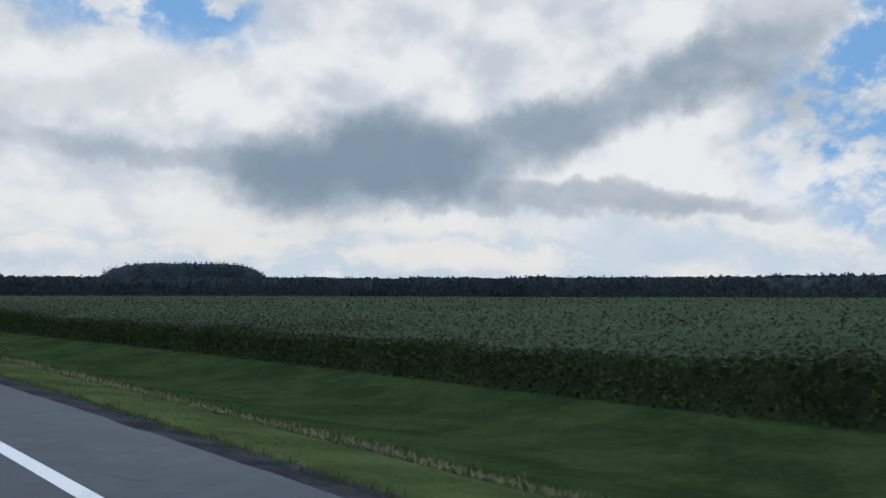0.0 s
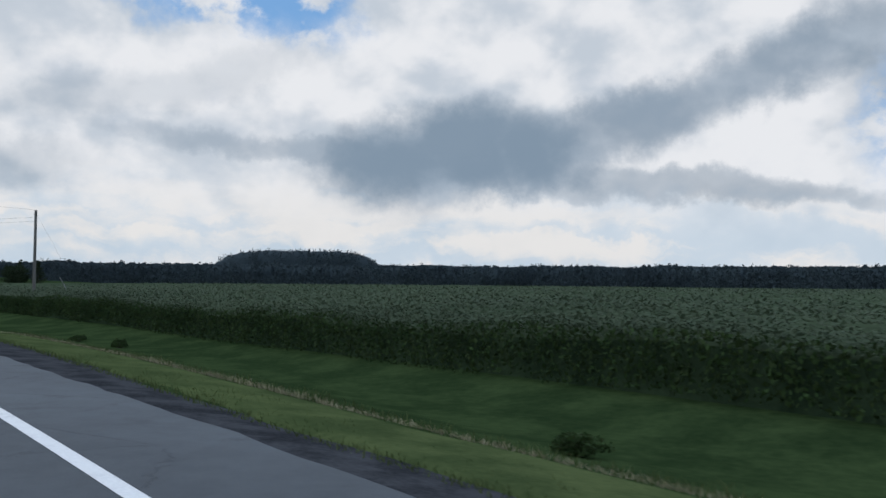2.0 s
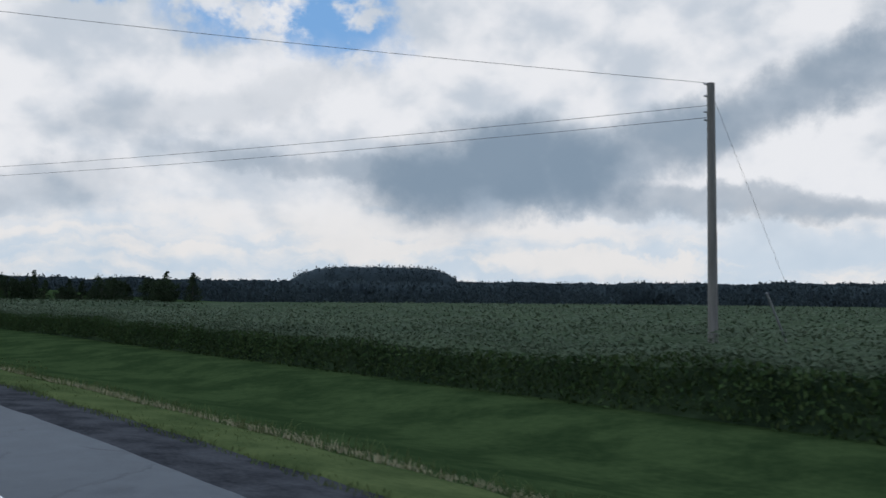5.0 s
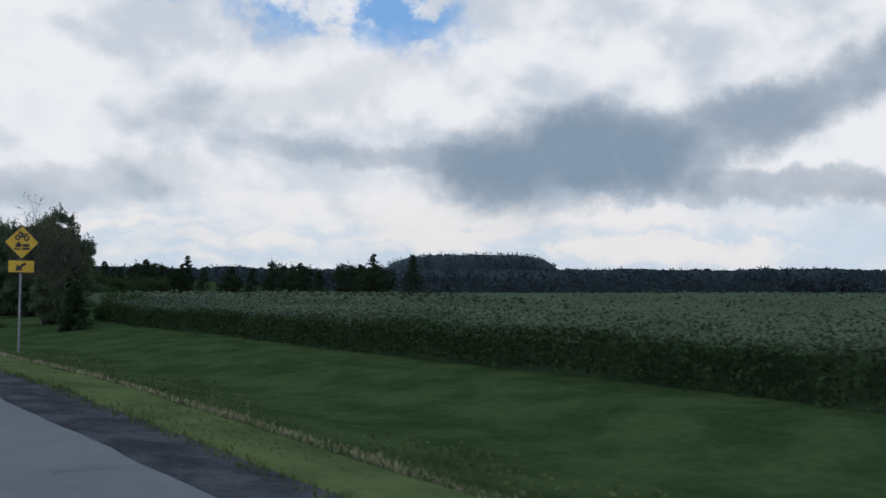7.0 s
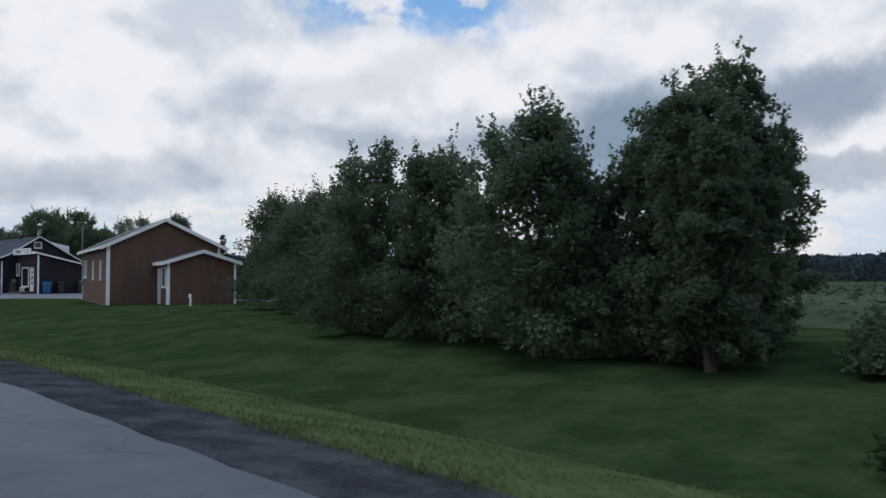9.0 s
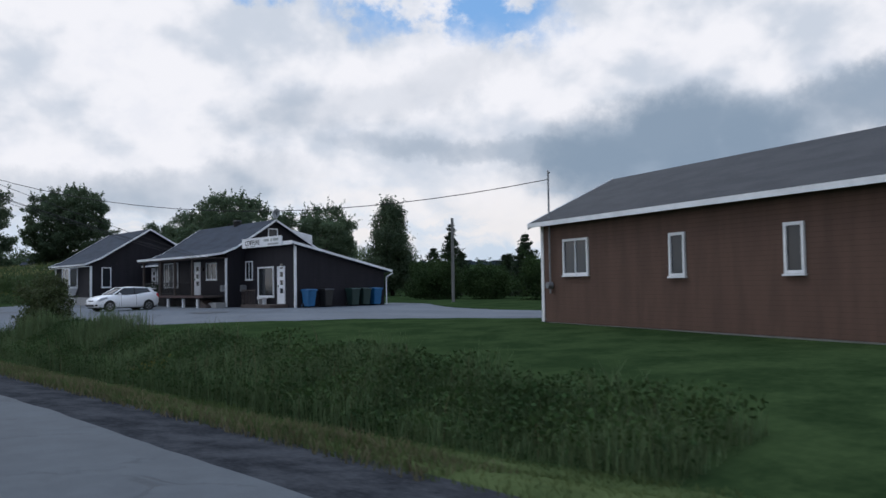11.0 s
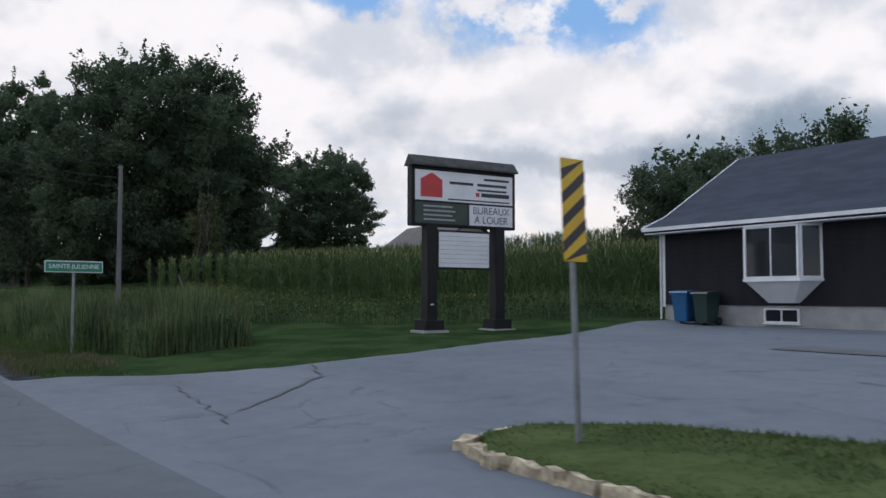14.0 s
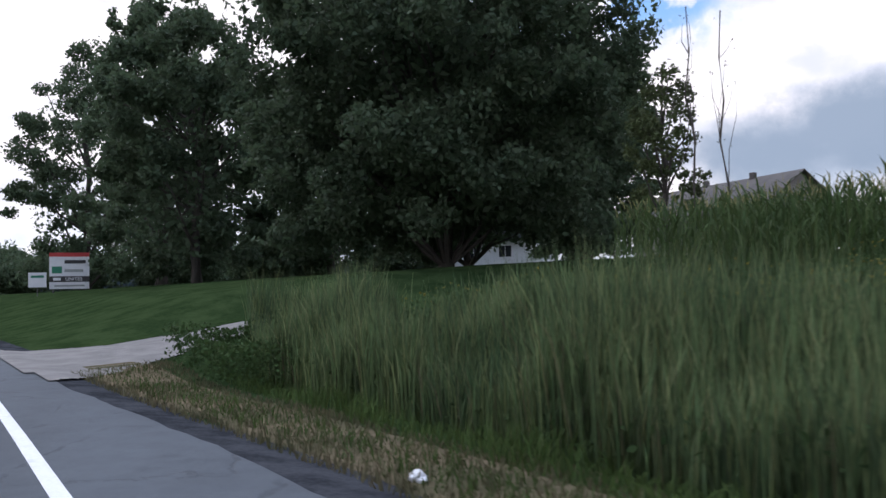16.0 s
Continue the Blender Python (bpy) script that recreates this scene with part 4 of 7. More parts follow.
# warning sign for off-road vehicles
sx, sy = 83.98, 3.53
sz = ground_z(sx, sy)
sign = thing("warning_sign", pose(sx, sy, sz - 0.05, 0, 0, 3), "yellow diamond trail-crossing sign on a steel post", "road sign")
part("post", box(-0.066, -0.015, -0.025, 0.025, 0, 2.55 - sz + 0.5), GALV, sign)
c = 3.02 - sz + 0.05
half = 0.51


def diamond(r, x0, x1, cz, bm=None):
    return extrude([(0, cz - r), (r, cz), (0, cz + r), (-r, cz)], "x", x0, x1, bm)


plate = part("diamond_plate", diamond(half, -0.012, 0.0, c), INK, sign, "black-edged yellow diamond plate")
part("face", diamond(half - 0.03, 0.0, 0.004, c), YELLOW, plate)


def ring(cy, cz, r0, r1, x0, x1, n=20):
    bm = bmesh.new()
    for i in range(n):
        a, b = math.tau * i / n, math.tau * (i + 1) / n
        q = [(cy + r * math.cos(t), cz + r * math.sin(t)) for r, t in ((r0, a), (r1, a), (r1, b), (r0, b))]
        extrude(q, "x", x0, x1, bm)
    return bm


part("wheel_symbol", ring(-0.12, c + 0.14, 0.042, 0.086, 0.004, 0.008), INK, plate)
part("wheel_symbol", ring(0.13, c + 0.13, 0.042, 0.086, 0.004, 0.008), INK, plate)
bm = bmesh.new()
for q in ([(-0.13, 0.15), (-0.10, 0.30), (-0.07, 0.30), (-0.09, 0.15)], [(-0.12, 0.36), (-0.05, 0.30), (-0.06, 0.28), (-0.13, 0.34)],
          [(-0.09, 0.30), (0.00, 0.20), (0.05, 0.24), (-0.05, 0.33)], [(0.0, 0.24), (0.17, 0.22), (0.18, 0.26), (0.02, 0.27)],
          [(-0.05, 0.14), (0.08, 0.14), (0.10, 0.21), (-0.02, 0.22)]):
    extrude([(a, c + b) for a, b in q], "x", 0.004, 0.0075, bm)
part("trail_bike_symbol", bm, INK, plate)
bm = bmesh.new()
for q in ([(-0.20, -0.10), (-0.10, 0.02), (-0.02, -0.06), (-0.02, -0.14), (-0.17, -0.15)], [(0.0, -0.05), (0.22, -0.05), (0.22, -0.13), (0.03, -0.13)],
          [(-0.24, -0.19), (-0.2, -0.17), (-0.06, -0.19), (0.0, -0.23), (-0.2, -0.22)], [(0.02, -0.15), (0.22, -0.15), (0.22, -0.22), (0.0, -0.22)]):
    extrude([(a, c + b) for a, b in q], "x", 0.004, 0.0075, bm)
part("sledge_symbol", bm, INK, plate)
t0 = 2.12 - sz + 0.05
tabp = part("arrow_plate", box(-0.012, 0.0, -0.385, 0.385, t0, t0 + 0.38, 0.004), INK, sign, "yellow plate with a black arrow")
part("face", box(0.0, 0.004, -0.367, 0.367, t0 + 0.018, t0 + 0.362), YELLOW, tabp)
bm = bmesh.new()
extrude([(-0.17, t0 + 0.06), (0.05, t0 + 0.08), (-0.01, t0 + 0.14), (0.15, t0 + 0.255), (0.10, t0 + 0.32), (-0.065, t0 + 0.195), (-0.135, t0 + 0.255)], "x", 0.004, 0.0075, bm)
part("arrow", bm, INK, tabp)
for cy, cz in ((0, c + 0.42), (0, c - 0.38), (-0.26, t0 + 0.05), (0, t0 + 0.05), (0.26, t0 + 0.05)):
    part("bolt", tube((0.004, cy, cz), (0.012, cy, cz), 0.014, 0.012, 8), GALV, sign)

# trees beside the mown lawn
for n, (x, y, h, r, lf) in enumerate(((31.5, 22.5, 5.6, 2.3, 12000), (36.8, 18.4, 5.2, 2.1, 14000), (40.5, 17.4, 4.9, 2.1, 13000), (44.0, 16.0, 5.0, 2.2, 16000), (49.3, 13.9, 5.7, 2.3, 24000), (52.6, 13.5, 5.3, 2.0, 22000), (56.9, 12.3, 5.6, 2.2, 28000), (58.9, 13.6, 4.8, 1.9, 18000))):
    tree("tree", x, y, h, r, 11 + n, "dark green leafy tree beside the lawn", lf, 0.085, group="trees by the lawn", low=0.05, shape="peak", clumps=90, spread=0.17, fill=0.25)
tree("tree", 59.9, 14.3, 6.3, 1.7, 15, "tall dark green tree behind the lawn's edge", 24000, 0.08, group="trees by the lawn", low=0.05, stems=2, clumps=110, spread=0.15, fill=0.25)
tree("tree", 61.0, 12.2, 5.4, 1.35, 17, "tall dense dark green tree at the lawn's edge", 30000, 0.075, group="trees by the lawn", low=0.05, stems=2, clumps=120, spread=0.15, fill=0.25)
twiggy_tree(68.55, 10.2, 5.5, 18, "half-bare tree with leafy upright twigs leaning over the lawn", ((-0.62, 0.25), (-0.3, -0.1), (-0.05, -0.15), (0.12, 0.2)), 0.12, "trees by the lawn")
twiggy_tree(68.9, 10.9, 5.0, 19, "half-bare tree with spreading grey branches and few leaves", ((-0.1, 0.1), (0.12, -0.1), (0.34, -0.15), (0.62, -0.2), (1.05, -0.3)), 0.09, "trees by the lawn")
bush(68.3, 10.9, 1.5, 0.9, 22, "low dark green bush under a half-bare tree", 5000, 0.075, LEAF, "bushes by the field")
bush(68.75, 10.4, 2.7, 0.8, 20, "dark green bush under a half-bare tree", 9000, 0.075, LEAF, "bushes by the field")
conifer(73.45, 9.6, 2.25, 0.62, 21, "small dark spruce beside the field", 9000, "spruces")
bush(60.3, 15.5, 4.4, 1.1, 28, "tall dark green bush behind the lawn trees", 12000, 0.08, LEAF, "bushes by the field")
bush(63.9, 13.4, 0.9, 1.0, 23, "low dark green bush at the lawn's edge", 6000, 0.075, LEAF, "bushes by the field")
bush(69.5, 13.6, 1.2, 1.5, 24, "low dark weeds and bush by the field", 5000, 0.08, WEED, "bushes by the field")
bush(66.2, 8.3, 0.5, 0.9, 29, "low dark green weed clump in the ditch by the lawn", 2600, 0.06, WEED, "bushes by the field")
bush(59.6, 12.9, 2.2, 1.5, 25, "low dark green bush at the lawn's edge", 7000, 0.08, LEAF, "bushes by the field")
bush(47.0, 15.2, 2.0, 1.6, 26, "low dark green bush at the lawn's edge", 6000, 0.085, LEAF, "bushes by the field")
bush(54.7, 13.6, 2.4, 1.6, 27, "low dark green bush at the lawn's edge", 7000, 0.085, LEAF, "bushes by the field")

# ---- brown house ----


def window(parent, u0, u1, z0, z1, axis, at, out, name="window", panes=2, frame_w=0.07, depth=0.06, glass_mat=None, rows=1):
    """A framed window on a wall. axis: the wall's run ('x' or 'y'); at: the wall's plane; out: +1 or -1, the side it faces."""
    def b(a0, a1, c0, c1, d0, d1, bev=0.0):
        lo, hi = sorted((at + out * d0, at + out * d1))
        return box(a0, a1, lo, hi, c0, c1, bev) if axis == "x" else box(lo, hi, a0, a1, c0, c1, bev)
    g = part(name, b(u0 + 0.01, u1 - 0.01, z0 + 0.01, z1 - 0.01, -0.05, 0.004), BLACK, parent)
    for a0, a1, c0, c1 in ((u0, u0 + frame_w, z0, z1), (u1 - frame_w, u1, z0, z1), (u0 + frame_w, u1 - frame_w, z1 - frame_w, z1), (u0 + frame_w, u1 - frame_w, z0, z0 + frame_w)):
        part("frame", b(a0, a1, c0, c1, 0.0, depth), TRIM, g)
    w = (u1 - u0 - 2 * frame_w) / panes
    for i in range(panes):
        a = u0 + frame_w + i * w
        if i:
            part("mullion", b(a - 0.022, a + 0.022, z0 + frame_w, z1 - frame_w, 0.0, depth * 0.8), TRIM, g)
        part("pane", b(a + (0.024 if i else 0.0), a + w - (0.024 if i < panes - 1 else 0), z0 + frame_w, z1 - frame_w, 0.008, 0.018), glass_mat or PANE, g)
    part("sill", b(u0 - 0.03, u1 + 0.03, z0 - 0.045, z0 - 0.003, 0.0, depth + 0.03), TRIM, g)
    return g


def door(parent, u0, u1, z0, z1, axis, at, out, lights=3, side=0.5):
    def b(a0, a1, c0, c1, d0, d1):
        lo, hi = sorted((at + out * d0, at + out * d1))
        return box(a0, a1, lo, hi, c0, c1) if axis == "x" else box(lo, hi, a0, a1, c0, c1)
    g = part("door", b(u0 + 0.06, u1 - 0.06, z0, z1 - 0.06, -0.03, 0.03), SIGN_WHITE, parent, "white door with small dark panes")
    part("frame", b(u0, u0 + 0.058, z0, z1, 0.0, 0.06), TRIM, g)
    part("frame", b(u1 - 0.058, u1, z0, z1, 0.0, 0.06), TRIM, g)
    part("frame", b(u0 + 0.06, u1 - 0.06, z1 - 0.058, z1, 0.0, 0.06), TRIM, g)
    h = z1 - z0
    m = (u0 + u1) / 2 + side * 0.12
    for i in range(lights):
        c0 = z0 + h * (0.28 + 0.22 * i)
        part("pane", b(m - 0.19, m + 0.17, c0, c0 + h * 0.13, 0.03, 0.04), PANE, g)
    part("handle", b(u0 + 0.12, u0 + 0.16, z0 + h * 0.45, z0 + h * 0.5, 0.03, 0.08), BLACK, g, "dark door handle")
    return g


def roof_slab(profile, x0, x1, thick=0.12, bm=None):
    """A folded roof: profile of (y, z) along the slope, run from x0 to x1."""
    under = [(y, z - thick) for y, z in reversed(profile)]
    return extrude(list(profile) + under, "x", x0, x1, bm)


# local x runs along the front away from the road corner, local y runs back; built turned, without mirroring
brown = thing("brown_house", pose(22.92, 16.58, 0.35, 0, 0, -15.0), "low brown clapboard house with white trim and dark roof", "house")
L, W, EV, RG = 13.2, 6.0, 3.2, 4.62
# walls: local x from -L to 0
part("wall", box(-L, 0, 0.02, 0.2, 0, EV), BRICK, brown)
part("wall", box(-L, 0, W - 0.2, W, 0, EV), BRICK, brown)
for x0, x1 in ((-L + 0.003, -L + 0.2), (-0.2, -0.003)):
    part("gable_wall", extrude([(0.203, 0), (W - 0.203, 0), (W - 0.203, EV), (W / 2, RG - 0.08), (0.203, EV)], "x", x0, x1), BRICK, brown)
roof = part("roof", roof_slab([(-0.3, EV - 0.06), (W / 2, RG + 0.08), (W + 0.3, EV - 0.06)], -L - 0.25, 0.25), SHINGLE_DARK, brown)
for y in (-0.34, W + 0.302):
    part("fascia", box(-L - 0.25, 0.25, y, y + 0.038, EV - 0.2, EV - 0.06), TRIM, roof)
for x in (-L - 0.29, 0.252):
    part("rake_board", extrude([(-0.34, EV - 0.26), (W / 2, RG - 0.10), (W + 0.34, EV - 0.26), (W + 0.34, EV - 0.06), (W / 2, RG + 0.10), (-0.34, EV - 0.06)], "x", x, x + 0.038), TRIM, roof)
for x0, x1, y0, y1 in ((-0.14, 0.03, -0.012, 0.018), (0.0, 0.03, 0.018, 0.16), (-L - 0.03, -L + 0.12, -0.012, 0.018), (0.0, 0.03, W - 0.14, W)):
    part("corner_board", box(x0, x1, y0, y1, 0, EV - 0.05), TRIM, brown)
window(brown, -L + 1.3, -L + 2.65, 1.45, 2.55, "x", 0.02, -1)
window(brown, -3.1, -2.55, 1.35, 2.45, "x", 0.02, -1, panes=1)
window(brown, -6.9, -6.3, 1.35, 2.45, "x", 0.02, -1, panes=1)
part("footing", box(-L + 0.05, -0.05, 0.05, 0.16, -0.35, 0.0), CONCRETE, brown)
# annex at the gable
AE, AR = 2.3, 2.85
part("annex_wall", box(0.005, 3.0, 2.6, 2.75, -0.2, AE), BRICK, brown)
part("annex_wall", box(0.005, 3.0, 6.0, 6.15, -0.2, AE), BRICK, brown)
part("annex_wall", extrude([(2.753, -0.2), (5.997, -0.2), (5.997, AE), (4.38, AR - 0.06), (2.753, AE)], "x", 2.85, 2.997), BRICK, brown)
aroof = part("annex_roof", roof_slab([(2.35, AE - 0.03), (4.38, AR + 0.05), (6.4, AE - 0.03)], 0.04, 3.25, 0.09), SHINGLE_DARK, brown)
part("rake_board", extrude([(2.33, AE - 0.2), (4.38, AR - 0.11), (6.42, AE - 0.2), (6.42, AE - 0.02), (4.38, AR + 0.07), (2.33, AE - 0.02)], "x", 3.252, 3.285), TRIM, aroof)
part("fascia", box(0.05, 3.25, 2.31, 2.348, AE - 0.2, AE - 0.02), TRIM, aroof)
for x0, x1, y0, y1 in ((2.86, 3.03, 2.57, 2.598), (3.0, 3.03, 2.6, 2.72), (3.0, 3.03, 6.03, 6.15)):
    part("corner_board", box(x0, x1, y0, y1, -0.2, AE - 0.05), TRIM, brown)
part("annex_door", box(0.25, 1.05, 2.56, 2.61, -0.15, 1.95), SIGN_WHITE, brown, "white narrow door")
window(brown, 1.55, 2.6, 0.95, 2.0, "x", 2.6, -1, panes=1)
mast = part("service_mast", tube((-L + 0.62, -0.08, 0.9), (-L + 0.62, -0.08, 4.75), 0.03, 0.03, 8), GALV, brown, "grey service mast with a meter")
part("meter", tube((-L + 0.62, -0.02, 1.15), (-L + 0.62, -0.2, 1.15), 0.11, 0.1, 14), GALV, mast)
part("mast_head", tube((-L + 0.62, -0.08, 4.75), (-L + 0.72, -0.1, 4.68), 0.045, 0.03, 8), GALV, mast)
for px_, py_, r_ in ((30.1, 17.8, 0), (36.4, 19.5, 20)):
    pz_ = ground_z(px_, py_)
    vp = thing("vent_pipe", pose(px_, py_, pz_ - 0.03, 0, 0, -40 + r_), "white bent plastic vent pipe on the lawn", "vent pipe", "vent pipes")
    part("riser", tube((0, 0, 0), (0, 0, 0.5), 0.05, 0.05, 12), SIGN_WHITE, vp)
    bm = tube((0, 0, 0.5), (0.08, 0, 0.58), 0.052, 0.052, 12)
    tube((0.08, 0, 0.58), (0.19, 0, 0.56), 0.052, 0.052, 12, bm)
    tube((0.19, 0, 0.56), (0.22, 0, 0.44), 0.052, 0.05, 12, bm)
    part("elbow", bm, SIGN_WHITE, vp)

# ---- roadside salon (long dark building) ----
CZ = 0.38
salon = thing("salon_building", pose(0, 0, CZ), "dark-sided single-storey salon building with white trim and porch", "building")
X0, X1, YF, YB, XS = -31.5, -20.4, 23.7, 31.2, -14.2
part("wall", box(X0, X1, YF, YF + 0.2, -0.1, 3.4), DARK_SIDE, salon)
part("wall", box(X0, X1, YB - 0.2, YB, -0.1, 3.1), DARK_SIDE, salon)
part("wall", extrude([(YF + 0.203, -0.1), (YB - 0.203, -0.1), (YB - 0.203, 3.2), (27.0, 5.35), (YF + 0.203, 3.4)], "x", X0 + 0.003, X0 + 0.2), DARK_SIDE, salon)
part("gable_wall", extrude([(YF + 0.203, -0.1), (YB - 0.203, -0.1), (YB - 0.203, 3.1), (27.0, 5.35), (YF + 0.203, 3.4)], "x", X1 - 0.2, X1 - 0.003), DARK_SIDE, salon)
roof = part("roof", roof_slab([(22.35, 3.22), (23.3, 3.36), (24.2, 3.72), (27.0, 5.52), (YB + 0.35, 2.85)], X0 - 0.3, X1 + 0.28), SHINGLE, salon)
part("fascia", box(X0 - 0.3, X1 + 0.28, 22.30, 22.346, 3.10, 3.22), TRIM, roof, "white eave board with gutter")
part("soffit", box(X0 - 0.28, X1 + 0.2, 22.36, YF - 0.002, 3.02, 3.06), WOOD_DARK, roof)
rake = [(22.32, 3.11), (23.3, 3.25), (24.2, 3.61), (27.0, 5.41), (YB + 0.38, 2.73), (YB + 0.38, 2.85), (27.0, 5.54), (24.2, 3.74), (23.3, 3.38), (22.32, 3.24)]
for x in (X1 + 0.282, X0 - 0.34):
    part("rake_board", extrude(rake, "x", x, x + 0.04), TRIM, roof)
window(salon, 26.55, 27.25, 4.35, 4.95, "y", X1 - 0.003, 1, panes=1, frame_w=0.06)
part("ridge_vent", tube((-25.5, 26.95, 5.35), (-25.5, 26.95, 5.72), 0.26, 0.26, 14), BLACK, roof, "dark round roof vent")
part("vent_cap", tube((-25.5, 26.95, 5.72), (-25.5, 26.95, 5.82), 0.34, 0.24, 14), BLACK, roof)
# shed dormer on the back slope
part("dormer", extrude([(27.3, 5.2), (30.0, 4.6), (30.0, 3.5), (27.3, 5.05)], "x", X1 - 3.0, X1 - 0.3), TRIM, roof, "pale shed dormer")
# satellite dish
dish_arm = part("dish_arm", tube((X1 + 0.35, 27.0, 5.3), (X1 + 0.5, 26.95, 5.75), 0.02, 0.02, 8), GALV, roof)
bm = bmesh.new()
m_ = pose(X1 + 0.52, 26.9, 5.85, 75, 0, 20)
rows_ = []
for i in range(6):
    rr = 0.33 * i / 5
    rows_.append([bm.verts.new(m_ @ Vector((rr * math.cos(a), rr * math.sin(a), 0.5 * rr * rr))) for a in np.linspace(0, math.tau, 20, endpoint=False)] if i else [bm.verts.new(m_ @ Vector((0, 0, 0)))])
for i in range(1, 5):
    for j in range(20):
        bm.faces.new((rows_[i][j], rows_[i][(j + 1) % 20], rows_[i + 1][(j + 1) % 20], rows_[i + 1][j]))
for j in range(20):
    bm.faces.new((rows_[0][0], rows_[1][j], rows_[1][(j + 1) % 20]))
bmesh.ops.solidify(bm, geom=bm.faces[:], thickness=0.012)
part("satellite_dish", bm, GALV, dish_arm, "round grey satellite dish", smooth=True)
# porch: deck, posts, rail, openings
deck = part("deck", box(X0 + 0.2, -21.0, 22.45, YF - 0.003, 0.60, 0.72), WOOD_DARK, salon, "dark raised porch deck")
part("deck_edge", box(X0 + 0.2, -21.0, 22.40, 22.447, 0.58, 0.73), RED_WOOD, deck, "dark reddish deck edge board")
for x in (-31.2, -28.1, -25.7, -22.9):
    part("porch_post", box(x - 0.07, x + 0.07, 22.5, 22.64, 0.72, 3.03, 0.01), WOOD_DARK, salon)
for x in (-29.6, -26.9, -24.4, -22.2):
    part("pier", tube((x, 22.6, -0.1), (x, 22.6, 0.52), 0.11, 0.1, 12), SIGN_WHITE, salon, "white round pier")
part("corner_post", box(X1 - 0.01, X1 + 0.09, YF - 0.12, YF - 0.003, 0.0, 3.05), TRIM, salon, "white corner board")
part("gas_meter", box(X1 - 0.45, X1 - 0.12, YF - 0.24, YF - 0.003, 0.95, 1.35, 0.03), GALV, salon, "grey meter box")
part("gas_meter", box(X1 + 0.14, X1 + 0.5, YF + 0.8, YF + 1.1, 0.95, 1.35, 0.03), GALV, salon, "grey meter box")
part("step_block", box(X1 - 0.9, X1 + 0.2, YF - 0.8, YF - 0.16, -0.1, 0.28, 0.02), CONCRETE, salon)
rail = part("railing", box(-31.1, -26.0, 22.53, 22.58, 1.52, 1.57), BLACK, salon, "black porch railing")
part("lower_rail", box(-31.1, -26.0, 22.53, 22.58, 0.85, 0.89), BLACK, rail)
for i in range(36):
    x = -31.0 + i * 0.14
    part("baluster", box(x, x + 0.018, 22.545, 22.565, 0.89, 1.52), BLACK, rail)
rail = part("railing", box(-25.6, -23.0, 22.53, 22.58, 1.52, 1.57), BLACK, salon, "black porch railing")
for i in range(18):
    x = -25.5 + i * 0.14
    part("baluster", box(x, x + 0.018, 22.545, 22.565, 0.75, 1.52), BLACK, rail)
window(salon, -30.3, -27.85, 1.25, 2.95, "x", YF, -1, panes=3)
door(salon, -25.2, -24.2, 0.74, 2.9, "x", YF, -1)
window(salon, -23.3, -21.75, 1.7, 2.8, "x", YF, -1)
part("porch_lamp", box(-23.8, -23.68, YF - 0.12, YF - 0.003, 2.3, 2.5, 0.02), BLACK, salon)
part("ramp", extrude([(-21.9, -0.1), (-20.9, -0.1), (-20.9, 0.05), (-21.9, 0.45)], "y", 22.6, 23.3), WOOD_DARK, salon, "dark wooden step ramp")
# lower salon wing with a shed roof
YS = 24.95
part("wing_wall", box(X1 + 0.003, XS, YS, YS + 0.2, -0.15, 3.6), DARK_SIDE, salon)
part("wing_wall", extrude([(YS + 0.203, -0.15), (31.2, -0.15), (31.2, 2.0), (YS + 0.203, 3.6)], "x", XS - 0.2, XS - 0.003), DARK_SIDE, salon)
part("wing_wall", box(X1 + 0.003, XS - 0.203, 31.0, 31.2, -0.15, 2.0), DARK_SIDE, salon)
wroof = part("wing_roof", roof_slab([(YS - 0.3, 3.80), (31.6, 2.12)], X1 + 0.33, XS + 0.25), SHINGLE, salon)
part("rake_board", extrude([(YS - 0.34, 3.68), (31.65, 2.0), (31.65, 2.14), (YS - 0.34, 3.83)], "x", XS + 0.252, XS + 0.29), TRIM, wroof, "white sloping edge board")
part("fascia", box(X1 + 0.33, XS + 0.25, YS - 0.345, YS - 0.303, 3.62, 3.84), TRIM, wroof, "white front board")
part("corner_board", box(XS - 0.08, XS + 0.025, YS - 0.025, YS - 0.002, -0.1, 3.6), TRIM, salon)
part("corner_board", box(XS, XS + 0.025, YS, YS + 0.1, -0.1, 3.5), TRIM, salon)
part("downspout", tube((XS + 0.1, 31.3, -0.1), (XS + 0.1, 31.3, 1.7), 0.04, 0.04, 8), TRIM, salon, "white downspout")
part("gutter", tube((XS + 0.1, 31.3, 1.7), (XS + 0.3, 31.65, 1.95), 0.04, 0.04, 8), TRIM, salon)
window(salon, X1 + 0.12, X1 + 1.05, 1.65, 2.82, "x", YS, -1)
window(salon, -18.65, -16.65, 0.6, 2.42, "x", YS, -1, panes=1, frame_w=0.09)
door(salon, -16.2, -15.3, 0.2, 2.4, "x", YS, -1, 4)
sill = part("entry_step", box(-18.6, -15.0, YS - 1.2, YS - 0.003, -0.1, 0.16), WOOD_DARK, salon, "low wooden entrance platform")
rail = part("entry_rail", box(-18.6, -16.9, YS - 1.15, YS - 1.1, 1.0, 1.05), WOOD_DARK, salon, "dark wooden entrance rail")
for i in range(9):
    part("baluster", box(-18.58 + i * 0.2, -18.54 + i * 0.2, YS - 1.14, YS - 1.11, 0.16, 1.0), WOOD_DARK, rail)
bench = part("bench", box(-17.9, -17.2, YS - 0.5, YS - 0.15, 0.5, 0.56), SIGN_WHITE, salon, "small white bench")
